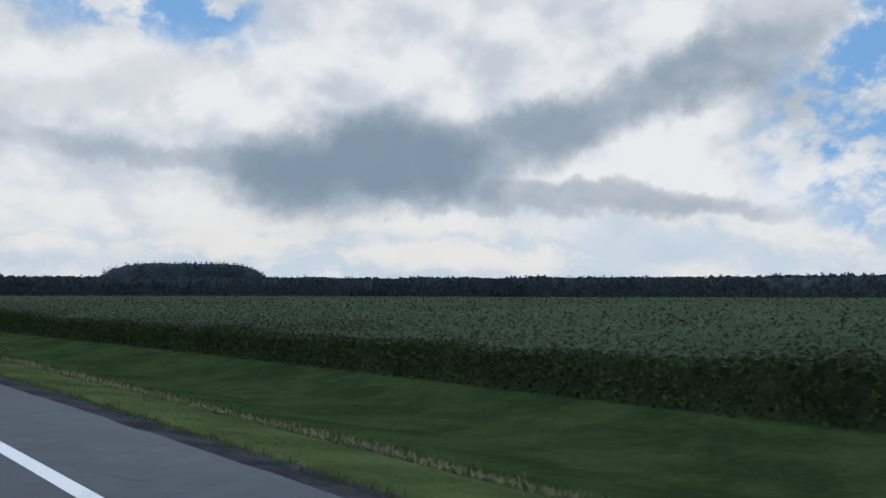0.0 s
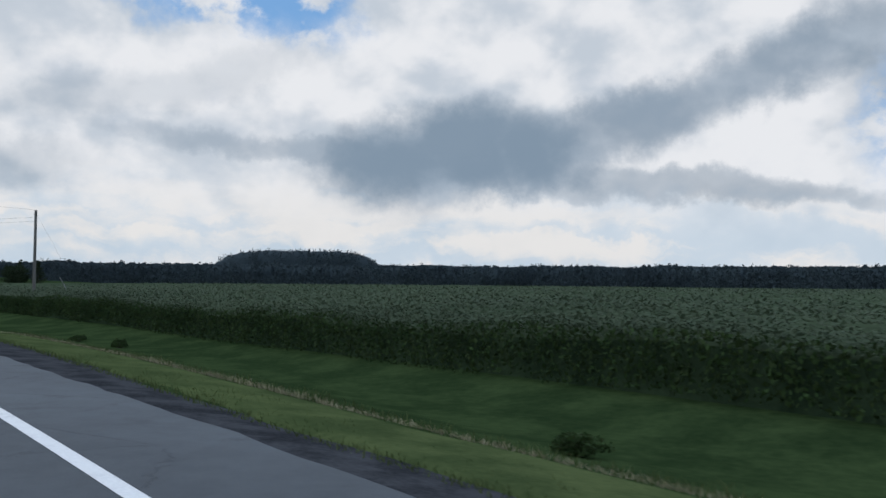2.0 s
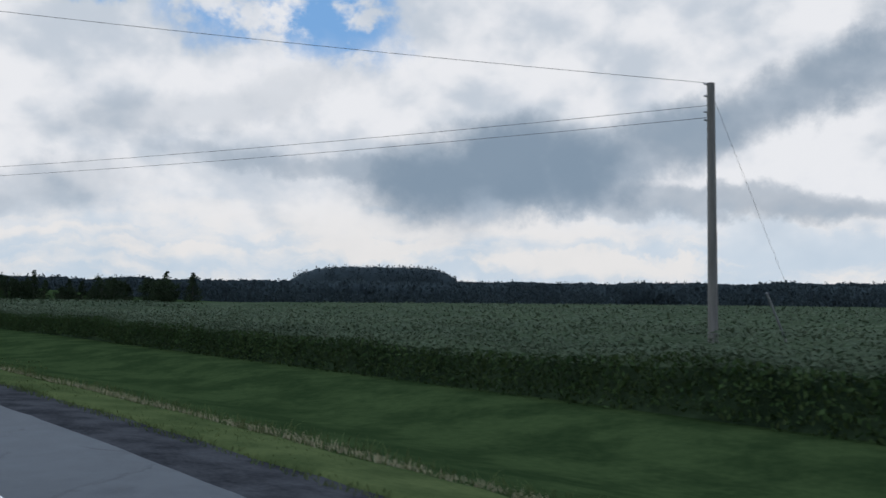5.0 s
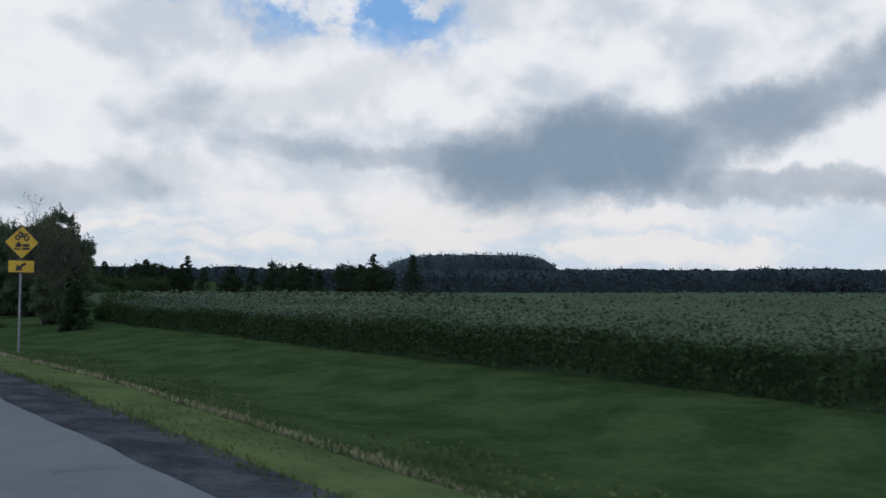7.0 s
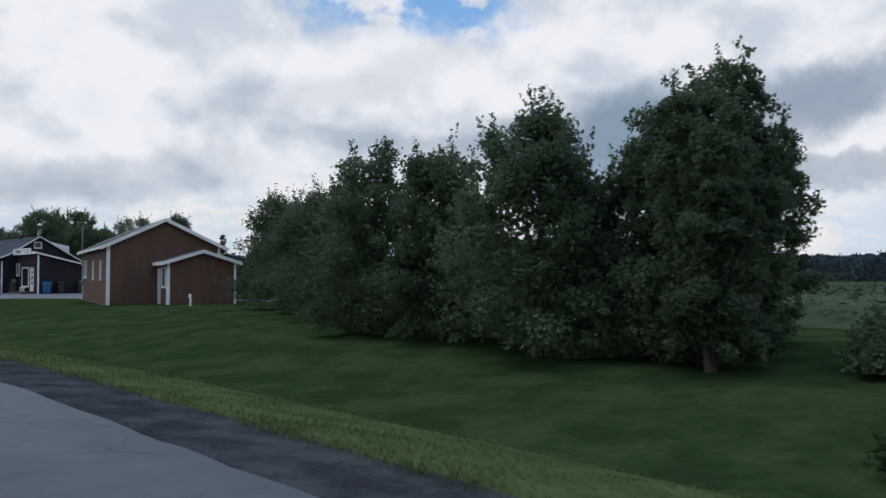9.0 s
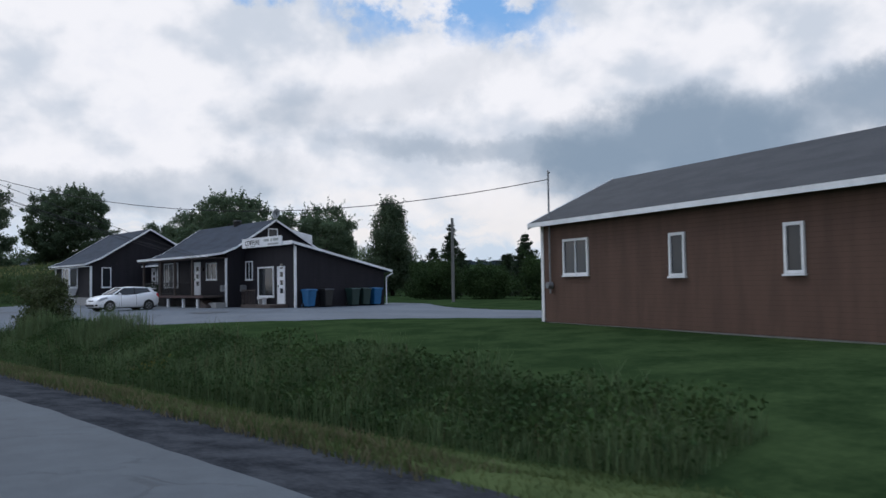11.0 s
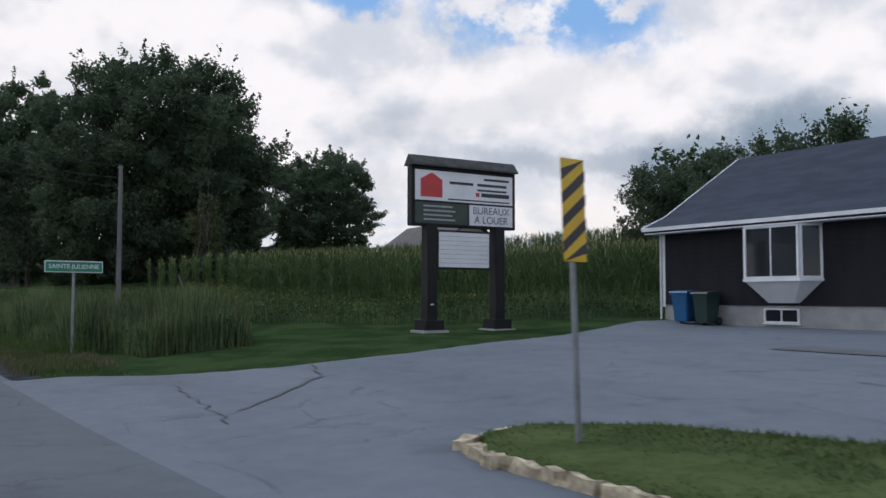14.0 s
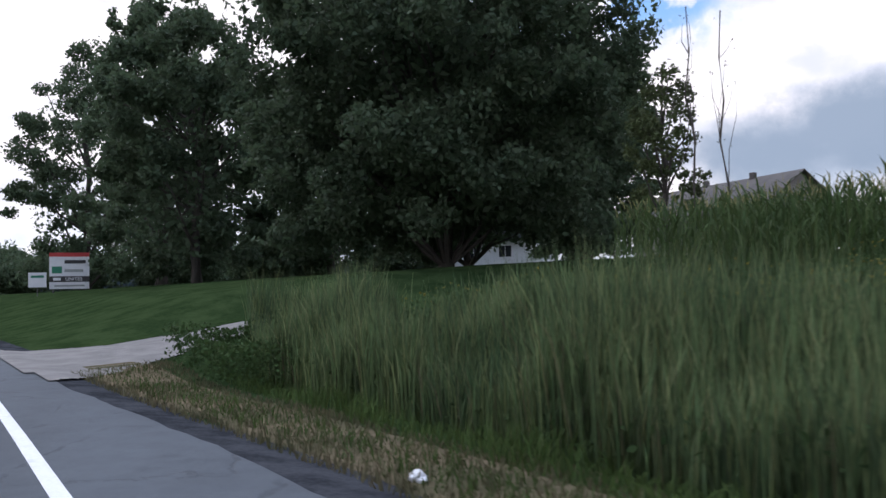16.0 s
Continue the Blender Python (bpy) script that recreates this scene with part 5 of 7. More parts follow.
for x in (-17.85, -17.3):
    part("bench_leg", box(x, x + 0.05, YS - 0.45, YS - 0.2, 0.16, 0.5), SIGN_WHITE, bench)
board = thing("salon_sign", pose(0, 0, CZ), "long white hairdresser sign board above the salon wall", "sign")
part("panel", box(X1 + 0.5, -15.0, YS - 0.44, YS - 0.35, 3.60, 4.14), SIGN_WHITE, board)
part("panel_edge", box(X1 + 0.47, -14.97, YS - 0.446, YS - 0.40, 4.142, 4.18), TRIM, board)
letters("COIFFURE", 0.42, 0.006, INK, board, pose(-18.55, YS - 0.447, 3.88, 90, 0, 0))
for x0, x1, z0, z1 in ((-17.1, -16.45, 3.90, 4.05), (-16.25, -16.1, 3.88, 4.05), (-15.95, -15.3, 3.90, 4.05), (-16.6, -15.3, 3.68, 3.78), (-19.4, -19.1, 3.64, 3.69), (-18.8, -18.2, 3.64, 3.69)):
    part("lettering_bar", box(x0, x1, YS - 0.447, YS - 0.442, z0, z1), GREY_INK, board)

# ---- linking section and gabled office ----
link = thing("link_building", pose(0, 0, CZ), "low dark connecting section between two buildings", "building")
LX0, LX1 = -40.6, -31.85
part("wall", box(LX0, LX1, 26.6, 26.8, -0.1, 3.05), DARK_SIDE, link)
part("wall", box(LX0, LX1, 31.0, 31.2, -0.1, 3.05), DARK_SIDE, link)
lroof = part("roof", roof_slab([(25.95, 3.05), (30.0, 5.0), (32.0, 4.0)], LX0 + 0.25, LX1 + 0.02), SHINGLE, link)
part("fascia", box(LX0 - 0.3, LX1 + 0.02, 25.90, 25.947, 2.94, 3.06), TRIM, lroof)
door(link, -40.2, -39.3, 0.85, 2.85, "x", 26.6, -1, 3)
door(link, -39.05, -38.1, 1.45, 2.85, "x", 26.6, -1, 3)
window(link, -36.2, -33.2, 1.05, 2.75, "x", 26.6, -1, panes=1, frame_w=0.12, glass_mat=BLIND)
land_deck = part("landing", box(-40.5, -37.4, 24.3, 26.59, 0.62, 0.8), CONCRETE, link, "grey concrete landing")
part("landing_base", box(-40.4, -37.5, 24.4, 26.55, -0.1, 0.62), CONCRETE, link)
for i in range(5):
    z = 0.66 - i * 0.15
    part("stair_tread", box(-40.4 + 0.1, -38.3, 24.28 - 0.28 * (i + 1), 24.30 - 0.28 * i, z - 0.05, z), CONCRETE, link)
    part("stair_riser", box(-40.25, -38.35, 24.26 - 0.28 * i - 0.03, 24.28 - 0.28 * i, z - 0.15, z - 0.052), BLACK, link)
rail = part("stair_rail", box(-38.3, -38.26, 24.3, 26.5, 1.68, 1.73), BLACK, link, "black metal stair railing")
for i in range(14):
    part("baluster", box(-38.29, -38.27, 24.35 + i * 0.16, 24.37 + i * 0.16, 0.8, 1.68), BLACK, rail)
for x in (-40.3, -38.28):
    part("hand_rail", tube((x, 24.3, 1.65), (x, 22.9, 0.85), 0.022, 0.022, 8), BLACK, rail)
    part("newel", tube((x, 22.9, 0.0), (x, 22.9, 0.85), 0.022, 0.022, 8), BLACK, rail)
bush(-36.2, 25.6, 1.55, 1.3, 31, "dark green clipped bush below a window", 2600, 0.1, WEED, "foundation bushes", 0.5)
bush(-34.1, 25.6, 1.45, 1.2, 32, "dark green clipped bush below a window", 2600, 0.1, WEED, "foundation bushes", 0.5)

office = thing("office_building", pose(0, 0, 0.28), "dark gabled office building with white bay window", "building")
AX0, AX1, AY0, AY1 = -50.05, -40.82, 21.9, 31.2
EA, RA = 3.42, 6.1
part("foundation", box(AX0 + 0.03, AX1 - 0.03, AY0 + 0.03, AY1 - 0.03, -0.35, 0.70), CONCRETE, office, "grey concrete foundation")
part("wall", box(AX0, AX1, AY0, AY0 + 0.2, 0.70, EA), DARK_SIDE, office)
part("wall", box(AX0, AX1, AY1 - 0.2, AY1, 0.70, EA), DARK_SIDE, office)
for x0 in (AX0 + 0.003, AX1 - 0.203):
    part("gable_wall", extrude([(AY0 + 0.203, 0.7), (AY1 - 0.203, 0.7), (AY1 - 0.203, EA), (26.55, RA - 0.15), (AY0 + 0.203, EA)], "x", x0, x0 + 0.2), DARK_SIDE, office)
aroof = part("roof", roof_slab([(AY0 - 0.5, EA - 0.12), (AY0 + 0.6, EA + 0.35), (26.55, RA + 0.1), (AY1 + 0.5, EA - 0.12)], AX0 - 0.45, AX1 + 0.4, 0.14), SHINGLE, office)
part("fascia", box(AX0 - 0.45, AX1 + 0.4, AY0 - 0.55, AY0 - 0.503, EA - 0.22, EA - 0.10), TRIM, aroof, "white eave gutter")
part("soffit", box(AX0 - 0.4, AX1 + 0.35, AY0 - 0.49, AY0 - 0.002, EA - 0.32, EA - 0.28), TRIM, aroof)
for x in (AX1 + 0.402, AX0 - 0.49):
    part("rake_board", extrude([(AY0 - 0.55, EA - 0.21), (AY0 + 0.6, EA + 0.23), (26.55, RA - 0.02), (AY1 + 0.55, EA - 0.23), (AY1 + 0.55, EA - 0.10), (26.55, RA + 0.12), (AY0 + 0.6, EA + 0.37), (AY0 - 0.55, EA - 0.08)], "x", x, x + 0.04), TRIM, aroof)
for x0, x1, y0, y1 in ((AX1 - 0.12, AX1 + 0.025, AY0 - 0.025, AY0 - 0.002), (AX1, AX1 + 0.025, AY0, AY0 + 0.12), (AX0 - 0.025, AX0 + 0.1, AY0 - 0.025, AY0 - 0.002)):
    part("corner_board", box(x0, x1, y0, y1, 0.62, EA - 0.3), TRIM, office)
part("downspout", tube((AX0 - 0.06, AY0 - 0.06, 0.0), (AX0 - 0.06, AY0 - 0.06, EA - 0.3), 0.035, 0.035, 8), TRIM, office)
window(office, 22.75, 23.5, 1.45, 3.05, "y", AX1 - 0.003, 1, panes=1)
part("side_lamp", box(AX1 - 0.002, AX1 + 0.12, 23.9, 24.02, 3.3, 3.42, 0.02), BLACK, office)
# bay window
BX0, BX1, BZ0, BZ1, BD = -46.6, -44.02, 1.5, 3.08, 0.55
bay = part("bay_window", extrude([(BX0, AY0 - 0.003), (BX0 + 0.35, AY0 - BD), (BX1 - 0.35, AY0 - BD), (BX1, AY0 - 0.003)], "z", BZ0, BZ1), BLACK, office, "white three-sided bay window")
part("bay_head", extrude([(BX0 - 0.06, AY0 - 0.004), (BX0 + 0.3, AY0 - BD - 0.07), (BX1 - 0.3, AY0 - BD - 0.07), (BX1 + 0.06, AY0 - 0.004)], "z", BZ1, EA - 0.33), TRIM, bay)
part("bay_sill", extrude([(BX0 - 0.05, AY0 - 0.004), (BX0 + 0.31, AY0 - BD - 0.06), (BX1 - 0.31, AY0 - BD - 0.06), (BX1 + 0.05, AY0 - 0.004)], "z", BZ0 - 0.08, BZ0), TRIM, bay)
bm = bmesh.new()
hi = [bm.verts.new(p) for p in ((BX0, AY0 - 0.004, BZ0 - 0.08), (BX0 + 0.35, AY0 - BD, BZ0 - 0.08), (BX1 - 0.35, AY0 - BD, BZ0 - 0.08), (BX1, AY0 - 0.004, BZ0 - 0.08))]
lo = [bm.verts.new(p) for p in ((BX0 + 0.75, AY0 - 0.004, 0.78), (BX0 + 0.85, AY0 - 0.12, 0.78), (BX1 - 0.85, AY0 - 0.12, 0.78), (BX1 - 0.75, AY0 - 0.004, 0.78))]
for i in range(3):
    bm.faces.new((hi[i], hi[i + 1], lo[i + 1], lo[i]))
bm.faces.new(lo)
bmesh.ops.recalc_face_normals(bm, faces=bm.faces[:])
part("bay_apron", bm, SIGN_WHITE, bay, "white tapered panel below the bay")


def bay_face(p, q, panes):
    p, q = Vector(p), Vector(q)
    d = (q - p)
    ln = d.length
    m = Matrix.Translation((p.x, p.y, 0)) @ Matrix.Rotation(math.atan2(d.y, d.x), 4, "Z")
    for x0, x1, z0, z1 in ((0, 0.07, BZ0, BZ1), (ln - 0.07, ln, BZ0, BZ1), (0.07, ln - 0.07, BZ0, BZ0 + 0.07), (0.07, ln - 0.07, BZ1 - 0.07, BZ1)):
        part("frame", box(x0, x1, -0.05, 0.0, z0, z1), TRIM, bay).matrix_basis = m
    w = (ln - 0.14) / panes
    for i in range(panes):
        part("pane", box(0.07 + i * w + 0.02, 0.07 + (i + 1) * w - 0.02, -0.02, -0.008, BZ0 + 0.07, BZ1 - 0.07), PANE, bay).matrix_basis = m
        if i:
            part("mullion", box(0.05 + i * w, 0.09 + i * w, -0.045, 0.0, BZ0 + 0.07, BZ1 - 0.07), TRIM, bay).matrix_basis = m


bay_face((BX0, AY0), (BX0 + 0.35, AY0 - BD), 1)
bay_face((BX0 + 0.35, AY0 - BD), (BX1 - 0.35, AY0 - BD), 2)
bay_face((BX1 - 0.35, AY0 - BD), (BX1, AY0), 1)
window(office, -46.0, -44.8, 0.18, 0.62, "x", AY0 + 0.03, -1, frame_w=0.05)


# ---- wheeled bins ----


def wheeled_bin(x, y, turn, body_mat, label, z=None, s=1.0, open_lid=False):
    z = ground_z(x, y) + 0.02 if z is None else z
    root = thing("wheeled_bin", pose(x, y, z, 0, 0, turn), label, "bin", "wheeled bins")
    root.scale = (s, s, s)
    bm = bmesh.new()
    vs = [bm.verts.new(p) for p in ((-0.23, -0.26, 0.06), (0.23, -0.26, 0.06), (0.23, 0.26, 0.06), (-0.23, 0.26, 0.06),
                                    (-0.29, -0.36, 0.98), (0.29, -0.36, 0.98), (0.29, 0.36, 0.98), (-0.29, 0.36, 0.98))]
    fs = [bm.faces.new([vs[i] for i in f]) for f in ((0, 3, 2, 1), (4, 5, 6, 7), (0, 1, 5, 4), (1, 2, 6, 5), (2, 3, 7, 6), (3, 0, 4, 7))]
    bmesh.ops.bevel(bm, geom=bm.edges[:], offset=0.03, segments=2, affect="EDGES")
    body = part("body", bm, body_mat, root)
    part("rim", box(-0.315, 0.315, -0.385, 0.385, 0.93, 0.985, 0.012), body_mat, root)
    if open_lid:
        part("lid", extrude([(0.47, 1.0), (0.50, 0.35), (0.54, 0.35), (0.57, 0.7), (0.53, 1.0)], "x", -0.325, 0.325), body_mat, root, "lid hanging open behind the bin")
        # black slab over the mouth stands for the shade within the hollow bin
        part("inside", box(-0.27, 0.27, -0.34, 0.34, 0.975, 0.988), BLACK, root)
    else:
        part("lid", extrude([(-0.42, 0.99), (0.40, 0.99), (0.38, 1.035), (0.1, 1.065), (-0.38, 1.04)], "x", -0.325, 0.325), body_mat, root)
    part("handle", tube((-0.24, 0.45, 0.98), (0.24, 0.45, 0.98), 0.018, 0.018, 8), body_mat, root)
    for sx_ in (-0.24, 0.24):
        part("handle_arm", tube((sx_, 0.37, 0.93), (sx_, 0.45, 0.98), 0.018, 0.018, 8), body_mat, root)
    for sx_ in (-1, 1):
        w = part("wheel", tube((sx_ * 0.25, 0.27, 0.125), (sx_ * 0.31, 0.27, 0.125), 0.125, 0.125, 18), RUBBER, root)
        part("hub", tube((sx_ * 0.305, 0.27, 0.125), (sx_ * 0.318, 0.27, 0.125), 0.05, 0.05, 12), body_mat, w)
    part("axle", tube((-0.25, 0.27, 0.125), (0.25, 0.27, 0.125), 0.012, 0.012, 8), GALV, root)
    return root


# steel lookout stand behind the brown house
stand = thing("steel_stand", pose(6.5, 27.0, ground_z(6.5, 27.0)), "dark steel stand with a railed platform behind the house", "steel stand")
for x in (0.25, 1.0):
    for y in (0.0, 0.8):
        part("leg", box(x - 0.04, x + 0.04, y - 0.04, y + 0.04, -0.05, 3.05), BLACK, stand)
part("platform", box(-0.6, 1.1, -0.1, 0.9, 2.55, 2.61), BLACK, stand)
for y in (-0.08, 0.88):
    part("top_rail", box(-0.62, 1.12, y - 0.02, y + 0.02, 3.25, 3.29), BLACK, stand)
    part("middle_rail", box(-0.62, 1.12, y - 0.02, y + 0.02, 2.92, 2.95), BLACK, stand)
    for x in (-0.6, -0.18, 0.25, 0.68, 1.1):
        part("rail_post", box(x - 0.02, x + 0.02, y - 0.02, y + 0.02, 2.6, 3.25), BLACK, stand)
for i in range(8):
    part("rung", box(0.28, 0.97, -0.02, 0.02, 0.3 + 0.29 * i, 0.33 + 0.29 * i), BLACK, stand)

wheeled_bin(-13.25, 5.72, -40, BROWN_BIN, "dark brown wheeled bin with its lid hanging open", z=-0.13, s=1.0, open_lid=True)
wheeled_bin(-48.55, 21.25, 10, BLUE_BIN, "blue recycling bin beside the office wall")
wheeled_bin(-47.75, 21.35, 5, GREEN_BIN, "dark green bin beside the office wall")
wheeled_bin(-13.75, 25.6, 95, BLUE_BIN, "blue recycling bin against the salon's side wall")
for yy, mt, lb in ((26.75, BLACK_BIN, "black bin against the salon's side wall"), (28.6, GREEN_BIN, "dark green bin against the salon's side wall"), (29.4, GREEN_BIN, "dark green bin against the salon's side wall"), (30.2, BLUE_BIN, "blue recycling bin against the salon's side wall")):
    wheeled_bin(-13.75, yy, 90, mt, lb)

# ---- white hatchback ----


def car(x, y, turn, label):
    z = ground_z(x, y) + 0.02
    root = thing("car", pose(x, y, z, 0, 0, turn), label, "car")
    # stations along the car's length (nose at -y): y, half width low, half width high, sill, belt height
    st = [(-2.13, 0.52, 0.56, 0.36, 0.60), (-2.05, 0.72, 0.70, 0.26, 0.74), (-1.85, 0.82, 0.76, 0.22, 0.86), (-1.4, 0.87, 0.80, 0.21, 0.97), (-0.95, 0.88, 0.82, 0.21, 1.03), (-0.3, 0.88, 0.84, 0.21, 1.03),
          (0.6, 0.88, 0.84, 0.21, 1.08), (1.3, 0.88, 0.83, 0.22, 1.16), (1.75, 0.86, 0.80, 0.26, 1.20), (1.98, 0.80, 0.75, 0.34, 1.16), (2.10, 0.68, 0.68, 0.42, 0.92)]
    bm = bmesh.new()
    prev = None
    for (yy, wl, wh, zl, zh) in st:
        mid = (zl + zh) * 0.55
        sec = [(-wl * 0.9, zl), (-wl, zl + 0.08), (-wl * 1.01, mid), (-wh * 0.985, zh - 0.06), (-wh * 0.9, zh), (0, zh + 0.025), (wh * 0.9, zh), (wh * 0.985, zh - 0.06), (wl * 1.01, mid), (wl, zl + 0.08), (wl * 0.9, zl)]
        rg = [bm.verts.new((a, yy, b)) for a, b in sec]
        if prev:
            for i in range(len(rg)):
                j = (i + 1) % len(rg)
                bm.faces.new((prev[i], prev[j], rg[j], rg[i]))
        else:
            bm.faces.new(rg[::-1])
        prev = rg
    bm.faces.new(prev)
    bmesh.ops.recalc_face_normals(bm, faces=bm.faces[:])
    body = part("body", bm, CAR_WHITE, root, "glossy white body", smooth=True)
    # cabin
    def cabin(scale, z0, rows):
        b = bmesh.new()
        pr = None
        for yy, w0, w1, top in rows:
            sec = [(-w0 * scale, z0), (-w1 * scale, top - 0.05), (-w1 * 0.85 * scale, top), (0, top + 0.03), (w1 * 0.85 * scale, top), (w1 * scale, top - 0.05), (w0 * scale, z0)]
            r = [b.verts.new((a, yy, c_)) for a, c_ in sec]
            if pr:
                for i in range(len(r) - 1):
                    b.faces.new((pr[i], pr[i + 1], r[i + 1], r[i]))
            pr = r
        bmesh.ops.recalc_face_normals(b, faces=b.faces[:])
        return b
    part("glasshouse", cabin(1.0, 1.0, [(-1.02, 0.72, 0.70, 1.06), (-0.25, 0.80, 0.64, 1.46), (0.35, 0.81, 0.63, 1.50), (1.1, 0.80, 0.62, 1.47), (1.6, 0.78, 0.60, 1.40), (1.93, 0.74, 0.66, 1.12)]), CAR_GLASS, root, "dark tinted windows", smooth=True)
    roof_b = bmesh.new()
    pr = None
    for yy, w, zz in ((-0.33, 0.56, 1.478), (0.35, 0.60, 1.53), (1.1, 0.60, 1.505), (1.7, 0.58, 1.435), (1.98, 0.55, 1.40)):
        r = [roof_b.verts.new(p) for p in ((-w, yy, zz - 0.02), (-w * 0.6, yy, zz + 0.012), (0, yy, zz + 0.022), (w * 0.6, yy, zz + 0.012), (w, yy, zz - 0.02))]
        if pr:
            for i in range(4):
                roof_b.faces.new((pr[i], pr[i + 1], r[i + 1], r[i]))
        pr = r
    bmesh.ops.recalc_face_normals(roof_b, faces=roof_b.faces[:])
    bmesh.ops.solidify(roof_b, geom=roof_b.faces[:], thickness=0.03)
    part("roof", roof_b, CAR_WHITE, root, smooth=True)
    for s in (-1, 1):
        for p, q, r in (((0.73 * s, -1.05, 1.02), (0.585 * s, -0.28, 1.475), 0.035), ((0.79 * s, 0.42, 1.02), (0.62 * s, 0.42, 1.48), 0.03), ((0.75 * s, 1.72, 1.10), (0.60 * s, 1.42, 1.43), 0.10), ((0.60 * s, -0.3, 1.475), (0.61 * s, 1.6, 1.45), 0.028)):
            part("pillar", tube(p, q, r, r, 8), BLACK if p[1] == 0.42 else CAR_WHITE, root)
        mir = part("mirror", box(0.86 * s - 0.10, 0.86 * s + 0.10, -0.72, -0.60, 1.03, 1.16, 0.03), CAR_WHITE, root)
        part("door_handle", box(0.865 * s - 0.015, 0.865 * s + 0.015, 0.22, 0.40, 0.90, 0.93, 0.006), CAR_WHITE, root)
        bm = extrude([(-2.05, 0.68), (-1.92, 0.64), (-1.42, 0.82), (-1.46, 0.90), (-1.84, 0.83)], "x", s * 0.48, s * 0.845)
        part("headlight", bm, LAMP_GLASS, root, "clear headlight")
        bm = extrude([(1.9, 0.84), (2.07, 0.86), (2.0, 1.08), (1.86, 1.08)], "x", s * 0.62, s * 0.80)
        part("tail_light", bm, SIGN_RED, root, "red tail light")
        part("fog_recess", box(min(s * 0.52, s * 0.74), max(s * 0.52, s * 0.74), -2.11, -1.98, 0.34, 0.45, 0.02), BLACK, root)
        part("door_line", box(min(s * 0.882, s * 0.888), max(s * 0.882, s * 0.888), -0.55, -0.54, 0.32, 1.0), BLACK, root)
        part("door_line", box(min(s * 0.882, s * 0.888), max(s * 0.882, s * 0.888), 0.45, 0.46, 0.32, 1.0), BLACK, root)
        for yy in (-1.30, 1.30):
            part("wheel_arch", tube((s * 0.70, yy, 0.33), (s * 0.893, yy, 0.33), 0.365, 0.365, 26), BLACK, root)
            w = part("wheel", tube((s * 0.70, yy, 0.31), (s * 0.90, yy, 0.31), 0.315, 0.315, 28), RUBBER, root, "black tyre with an alloy rim")
            part("rim", ring(yy, 0.31, 0.185, 0.215, min(s * 0.902, s * 0.91), max(s * 0.902, s * 0.91), 24), RIM, w)
            for k in range(5):
                a = k * math.tau / 5 + 0.3
                bm = extrude([(yy + math.cos(a - 0.12) * 0.03, 0.31 + math.sin(a - 0.12) * 0.03), (yy + math.cos(a - 0.13) * 0.2, 0.31 + math.sin(a - 0.13) * 0.2),
                              (yy + math.cos(a + 0.13) * 0.2, 0.31 + math.sin(a + 0.13) * 0.2), (yy + math.cos(a + 0.4) * 0.05, 0.31 + math.sin(a + 0.4) * 0.05)], "x", min(s * 0.902, s * 0.912), max(s * 0.902, s * 0.912))
                part("spoke", bm, RIM, w)
            part("hub_cap", tube((s * 0.90, yy, 0.31), (s * 0.916, yy, 0.31), 0.055, 0.05, 14), RIM, w)
    part("grille", box(-0.36, 0.36, -2.135, -2.05, 0.61, 0.69, 0.02), BLACK, root, "narrow black grille")
    part("lower_grille", box(-0.46, 0.46, -2.145, -2.05, 0.31, 0.46, 0.02), BLACK, root)
    part("number_plate", box(-0.26, 0.26, 2.07, 2.10, 0.62, 0.75), SIGN_WHITE, root)
    part("spoiler", box(-0.55, 0.55, 1.88, 2.08, 1.39, 1.425, 0.012), CAR_WHITE, root)
    part("underbody", box(-0.78, 0.78, -1.9, 1.9, 0.17, 0.3), BLACK, root)
    return root


car(-24.5, 18.75, 8, "white compact hatchback parked on the asphalt lot").scale = (0.96, 0.97, 0.95)

# ---- pole planter ----
pp = Vector((-13.0, 8.17))


def planter_pole():
    z = ground_z(pp.x, pp.y)
    return utility_pole(pp.x, pp.y, 7.0, 0.115, "tall grey wooden utility pole rising from a stone planter", (0.12, 0.25, 0.4, 0.75))


planter_pole()
pl = thing("planter", pose(-12.25, 7.6, ground_z(-12, 7.4) - 0.16, 0, 0, 28), "low grey stone planter ring round a utility pole", "planter")
soil = bmesh.new()
bmesh.ops.create_cone(soil, cap_ends=True, segments=28, radius1=1.0, radius2=0.95, depth=0.3, matrix=Matrix.Translation((0, 0, 0.2)) @ Matrix.Diagonal((1.28, 0.95, 1, 1)))
part("soil", soil, GRASS, pl)
stone_me = None
for course in range(3):
    n = 22
    for i in range(n):
        a = (i + 0.5 * (course % 2)) / n * math.tau
        bm = box(-0.215, 0.215, -0.15 if course == 2 else -0.12, 0.15 if course == 2 else 0.12, 0, 0.10 if course == 2 else 0.122, 0.0)
        r = random.Random(i + 50 * course)
        for v in bm.verts:
            v.co += Vector((r.uniform(-0.015, 0.015), r.uniform(-0.02, 0.02), r.uniform(-0.008, 0.008)))
        st_ = part("stone", bm, CAPSTONE if course == 2 else STONE, pl)
        st_.matrix_basis = pose((1.37 if course == 2 else 1.41) * math.cos(a), (1.02 if course == 2 else 1.06) * math.sin(a), course * 0.125, 0, 0, math.degrees(math.atan2(1.04 * math.cos(a), -1.39 * math.sin(a))))
x = rng.uniform(-1, 1, 5000), rng.uniform(-1, 1, 5000)
k = x[0] ** 2 + x[1] ** 2 < 1
th = math.radians(28)
gx, gy = x[0][k] * 1.2, x[1][k] * 0.86
